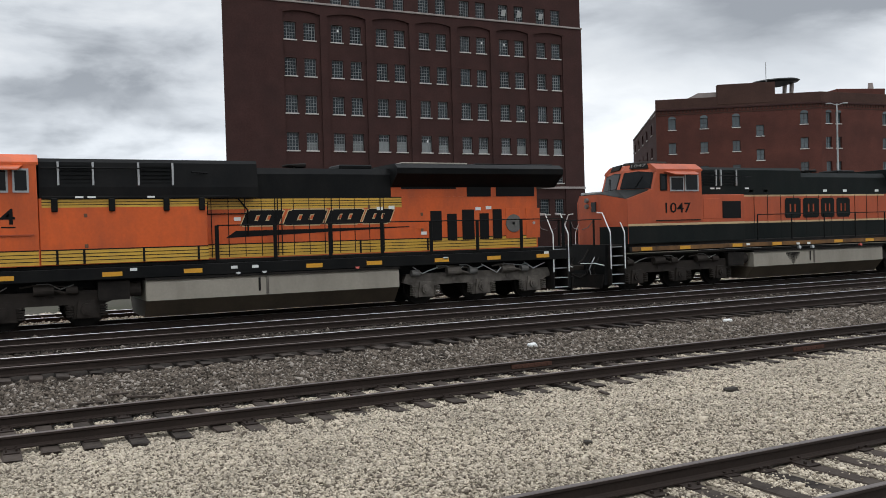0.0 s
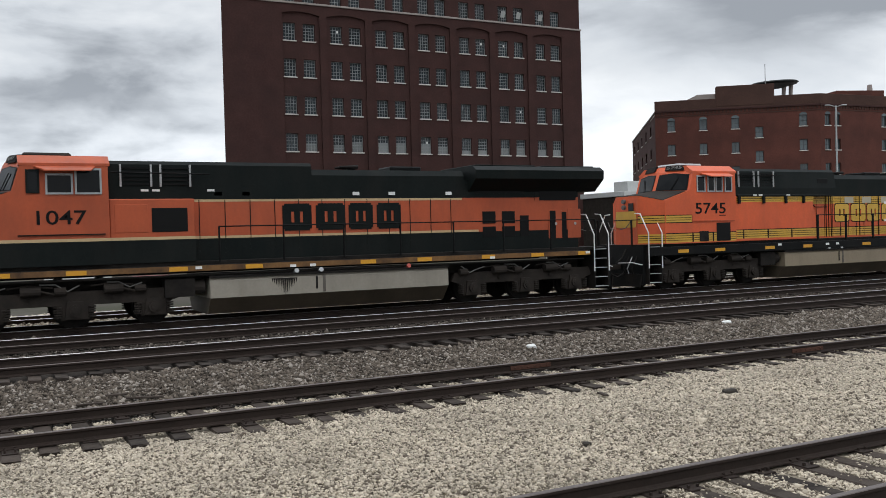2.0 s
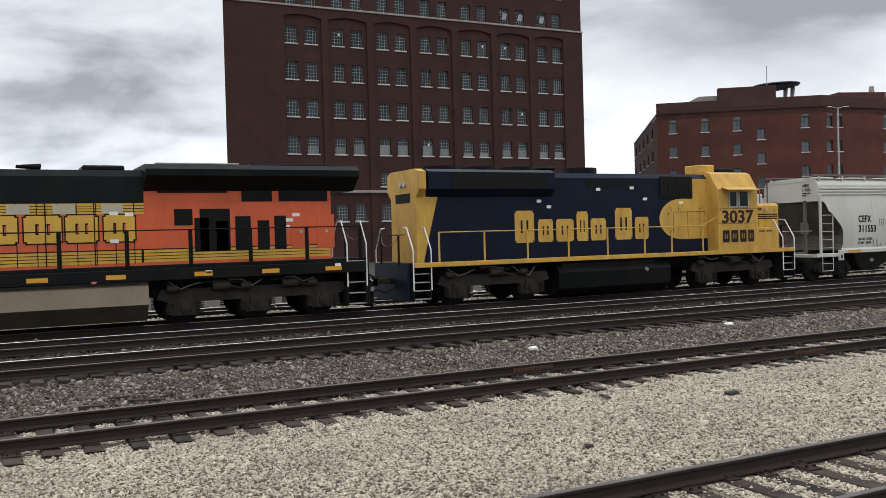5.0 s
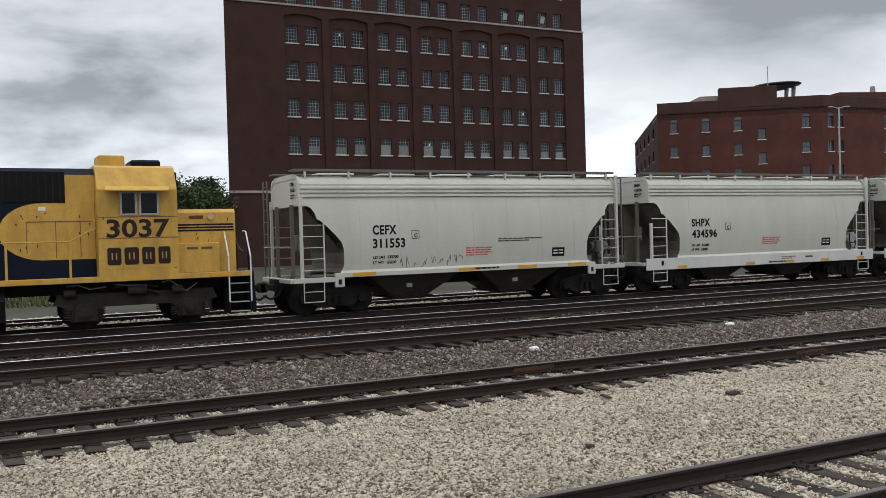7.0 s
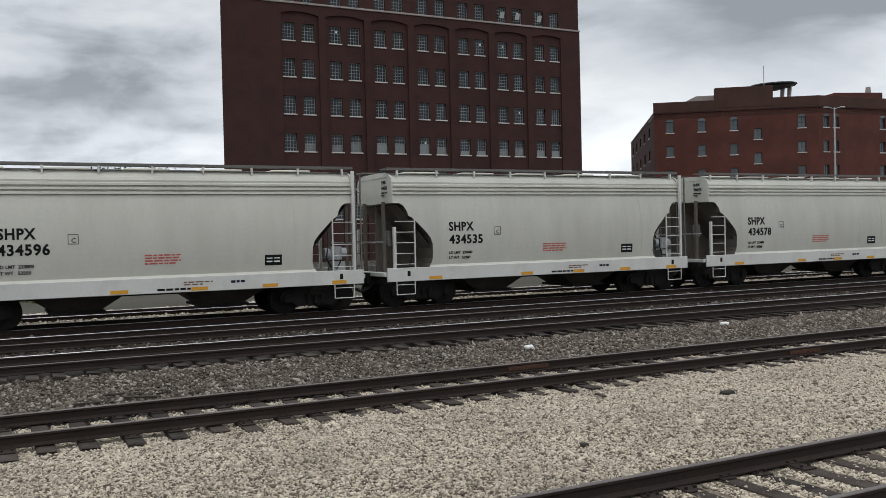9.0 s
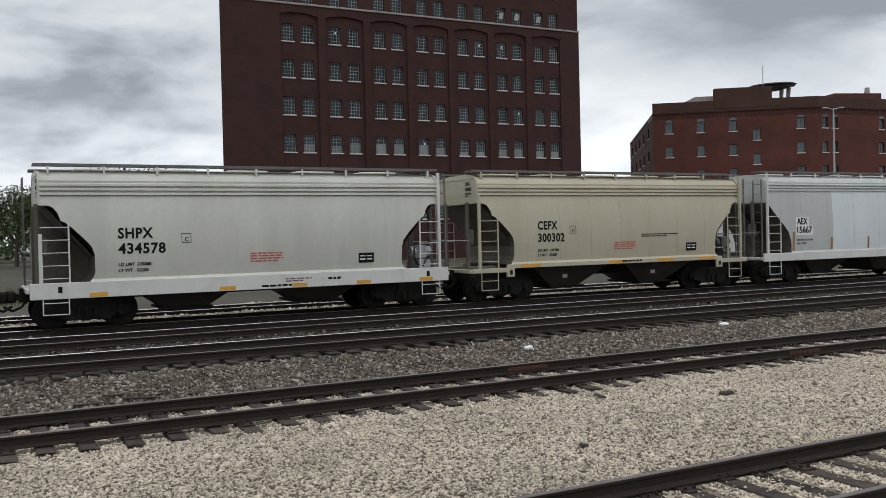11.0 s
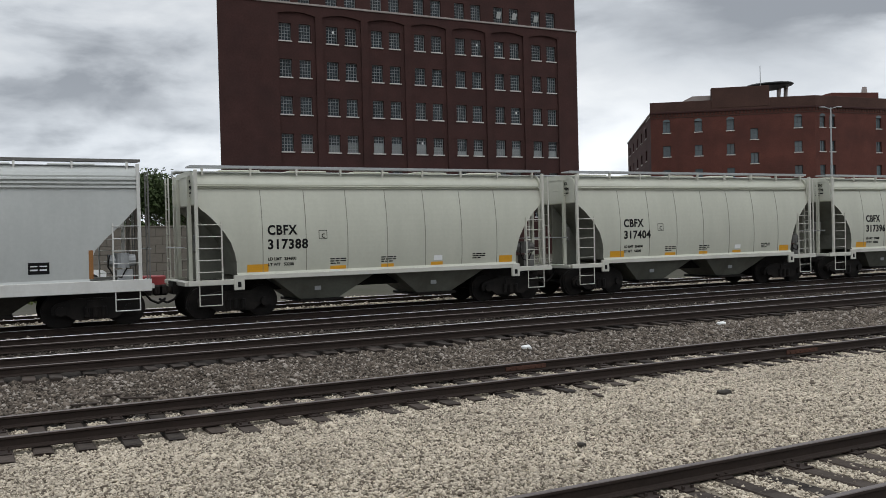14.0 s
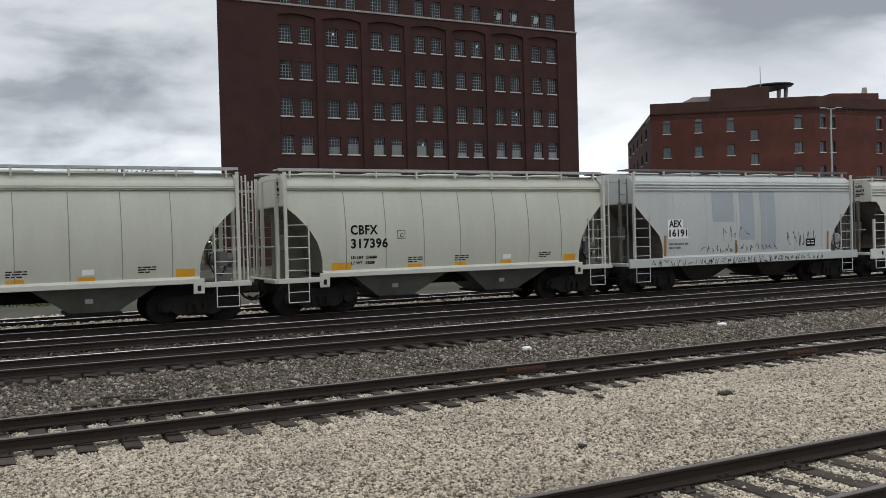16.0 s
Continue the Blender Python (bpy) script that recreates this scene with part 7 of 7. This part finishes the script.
    for i in range(n):
        x = -5.5 + i * 11.0 / (n - 1)
        for side in (-1, 1):
            part("walk_bracket", Shape().prism([(x - 0.02, 4.06 + up), (x + 0.02, 4.06 + up), (x + 0.03, 4.268 + up), (x - 0.03, 4.268 + up)], min(side * 1.2, side * 1.27), max(side * 1.2, side * 1.27)), sill, rw)
    for x in (-4.2, -2.1, 0, 2.1, 4.2):
        part("hatch", Shape().box(x - 0.6, x + 0.6, -0.4, 0.4, 4.225 + up, 4.285 + up, 0.02), body, H)
    # writing
    yl = -W - 0.002
    tx = {"SHPX": -3.85, "CBFX": -3.74}.get(owner, -3.5)
    tw = {"SHPX": 1.22, "CBFX": 1.2}.get(owner, 1.07)
    if stencil:
        lettering(owner, 0.27, M["ink"], H, tx, yl, 2.36, "owner_mark", 0.012, tw * 0.74, font_gap=1.1)
        lettering(number, 0.27, M["ink"], H, tx, yl, 1.95, "car_number", 0.012, tw, font_gap=1.1)
    else:
        for zc, w in ((2.32, 0.72), (1.98, 0.95)):
            part("number_patch", Shape().box(-4.2, -4.2 + w, -W - 0.006, -W - 0.001, zc - 0.05, zc + 0.31), M["white"], H, "white number patch")
        lettering(owner, 0.25, M["ink"], H, -4.15, yl - 0.005, 2.35, "owner_mark", 0.008, 0.6)
        lettering(number, 0.25, M["ink"], H, -4.15, yl - 0.005, 2.01, "car_number", 0.008, 0.85)
    lettering("LD LMT  " + ("232700" if "CEFX" == owner else "233800" if owner == "SHPX" else "234600"), 0.085, M["ink"], H, tx, yl, 1.62, "load_limit", 0.003) if stencil else bars(H, -4.15, -W, 1.5, 0.9, 0.28, 2, M["dark_steel"])
    lettering("LT WT   53200", 0.085, M["ink"], H, tx, yl, 1.46, "light_weight", 0.003) if stencil else None
    fr = Shape()
    if not stencil:
        fr.box(-0.02, 0.02, -W - 0.004, -W - 0.001, 2.9, 3.0)
    for a, q, u, v in () if not stencil else ((-2.2, -2.185, 2.2, 2.46), (-1.955, -1.94, 2.2, 2.46), (-2.185, -1.955, 2.2, 2.215), (-2.185, -1.955, 2.445, 2.46)):
        fr.box(a, q, -W - 0.006, -W - 0.001, u, v)
    part("plate_frame", fr, M["ink"], H)
    lettering("C", 0.12, M["ink"], H, -2.115, yl, 2.24, "plate_letter", 0.002) if stencil else None
    if reflect == "sill":
        bars(H, -0.3, -W, 1.58, 0.95, 0.3, 4, M["red_ink"], "warning_text")
        if owner == "CEFX":
            bars(H, 0.9, -W, 2.0, 1.7, 0.14, 2, M["ink"], "notice_text")
    if reflect != "body":
        part("data_panel", Shape().box(3.0, 3.5, -W - 0.006, -W - 0.001, 1.47, 1.77), M["ink"], H, "black consolidated data panel")
        for k in range(2):
            part("data_line", Shape().box(3.05 + k * 0.22, 3.22 + k * 0.22, -W - 0.009, -W - 0.006, 1.56, 1.6), M["white"], H)
            part("data_line", Shape().box(3.05 + k * 0.22, 3.22 + k * 0.22, -W - 0.009, -W - 0.006, 1.66, 1.69), M["white"], H)
    if reflect == "sill":
        ys = W + 0.03
        for x in ((-4.2, -0.6, 1.6, 3.6) if not deep else (-4.6, -1.2, 0.9, 2.9, 5.0)):
            strip(H, x, x + 0.75 if not deep else x + 0.45, s0 + 0.03, s0 + 0.13, ys, M["reflector"], "reflector", "", False)
        bars(H, -0.0, -ys, s0 + 0.02, 1.6, 0.11, 1, M["ink"], "sill_lettering")
        if deep:
            bars(H, 0.7, -ys, s0 + 0.16, 0.8, 0.13, 2, M["brown_ink"], "sill_lettering")
            bars(H, 2.0, -ys, s0 + 0.15, 0.8, 0.13, 1, M["blue"], "sill_lettering")
            for x in (-5.3, 5.3):
                part("pad_slot", Shape().box(x - 0.05, x + 0.05, -ys - 0.008, -ys, s0 + 0.16, s0 + 0.32), M["ink"], H)
    elif reflect == "body":
        for x, w in ((-4.35, 0.62), (-1.85, 0.5), (-0.2, 0.42), (1.5, 0.42), (4.0, 0.5)):
            strip(H, x, x + w, 1.3, 1.4 if abs(x) < 3 else 1.52, W, M["reflector"], "reflector", "", False)
        for x in (-1.85, -0.2, 3.0):
            bars(H, x, -W, 1.43, 0.5, 0.2, 3, M["ink"])
        part("label_plate", Shape().box(1.6, 1.9, -W - 0.006, -W - 0.001, 1.45, 1.6), M["white"], H)
    for x0, x1, u, v, m in patches:
        strip(H, x0, x1, u, v, W, m, "paint_patch", "repainted panel", False)
    for x in posts:
        strip(H, x, x + 0.11, 1.3, 1.3 + (0.75 if abs(x) > 3.5 else 0.5), W + 0.003, M["wood"], "edge_marker", "orange-brown upright marker", False)
    for ob in list(H.children_recursive):
        if ob.name.split(".")[0] in ON_SIDE:
            bowed(ob.data, bow, ob.matrix_basis.translation.z, 12 if ob.name.startswith(("weld", "paint_patch")) else 0)
    if graffiti:
        rnd = random.Random(graffiti)
        for gx, gw, gz, gh, m in {1: ((-2.6, 2.1, 1.3, 0.37, "brown_ink"),), 2: ((-1.5, 1.4, 1.75, 0.6, "brown_ink"), (1.9, 1.5, 1.45, 0.65, "ink"), (-2.6, 4.0, 1.35, 0.3, "ink"), (-5.0, 9.0, 0.92, 0.26, "ink"), (-2.5, 5.0, 0.9, 0.26, "blue"))}[graffiti]:
            px = gx
            while px < gx + gw:
                w = rnd.uniform(0.1, 0.3)
                pts = [(px + w * k / 6 + rnd.uniform(-0.05, 0.05), 0, gz + gh * rnd.random()) for k in range(5)]
                pts = [(a, -W - (0.034 if gz < 1.2 else 0.004) + bow(c), c) for a, q, c in pts]
                part("paint_scrawl", Shape().bar(pts, 0.009 if graffiti == 2 else 0.007, 4), M[m], H)
                px += w + 0.06
    return H


SCHEME_SWOOSH = dict(main=M["orange"], dark=M["black"], evo=True, swoosh=True, grey_trucks=True, tank="dusty grey fuel tank", paint=paint_swoosh)
SCHEME_GREEN = dict(main=M["orange_worn"], dark=M["green_black"], evo=False, swoosh=False, grey_trucks=False, tank="stained dusty grey fuel tank", paint=paint_green)
SCHEME_HERITAGE = dict(main=M["orange_salmon"], dark=M["green_black"], evo=True, swoosh=False, grey_trucks=False, tank="dusty tan fuel tank", paint=paint_heritage)
road_engine(7.48, "orange and black diesel locomotive with yellow stripes and grey trucks", SCHEME_SWOOSH, "4294")
road_engine(29.93, "faded orange and dark green diesel locomotive with cream stripes", SCHEME_GREEN, "1047")
road_engine(52.38, "bright orange diesel locomotive with yellow stripes and dark roof", SCHEME_HERITAGE, "5745")
warbonnet_engine(72.6)
hopper(88.18, "clean light grey covered hopper car with scrawled paint", "CEFX", "311553", M["hopper_pale"], M["hopper_pale"], False, graffiti=1)
hopper(101.2, "light grey covered hopper car with deep white sill", "SHPX", "434596", M["hopper_pale"], M["sill_white"], True, seams=2)
hopper(114.02, "light grey covered hopper car with deep white sill", "SHPX", "434535", M["hopper_grey"], M["sill_white"], True, seams=2)
hopper(127.0, "light grey covered hopper car with deep white sill", "SHPX", "434578", M["hopper_grey"], M["sill_white"], True, seams=2)
hopper(139.95, "tan-stained covered hopper car with narrow sill", "CEFX", "300302", M["hopper_tan"], M["hopper_tan"], False)
hopper(152.9, "bluish grey covered hopper car with bright repainted panels", "AEX", "15667", M["hopper_blue"], M["sill_white"], True, cut="line", stencil=False, seams=6,
       patches=((-2.06, 2.3, 1.26, 3.67, M["patch"]),), posts=(-4.4, -2.2, 0.05, 2.02, 4.45), reflect="none")
hopper(165.9, "sage grey covered hopper car with orange reflectors", "CBFX", "317388", M["hopper_sage"], M["hopper_pale"], False, ribs=2, reflect="body")
hopper(178.8, "sage grey covered hopper car with orange reflectors", "CBFX", "317404", M["hopper_sage"], M["hopper_pale"], False, ribs=2, reflect="body")
hopper(191.67, "sage grey covered hopper car with orange reflectors", "CBFX", "317396", M["hopper_sage"], M["hopper_pale"], False, ribs=2, reflect="body")
hopper(204.5, "bluish grey covered hopper car covered in scrawled paint", "AEX", "16191", M["hopper_blue"], M["hopper_blue"], True, cut="line", stencil=False, seams=6,
       patches=((-2.0, -0.9, 2.5, 3.66, M["patch_grey"]), (-0.6, 0.15, 1.8, 3.66, M["patch_grey"]), (0.5, 1.3, 1.4, 3.66, M["patch_grey"])), posts=(-4.4, -0.9, 4.2), reflect="none", graffiti=2)
hopper(217.4, "pale grey covered hopper car with deep white sill", "SHPX", "434574", M["hopper_pale"], M["sill_white"], True, seams=2)


# ---- what moves: every vehicle rolls along the track, and its wheelsets turn ----
def motions():
    for ob, at in VEHICLES:
        walk(ob, [(t, pose(at - s, RAIL_Y, RAIL_Z)) for t, a, b, c, s in WAY])
    times = [k / 30 for k in range(0, 481)]
    gone = [travelled(t) for t in times]
    for ob, x, r in WHEELS:
        walk(ob, [(t, pose(x, 0, r, 0, -math.degrees(g / r) % 360, 0)) for t, g in zip(times, gone)])


motions()
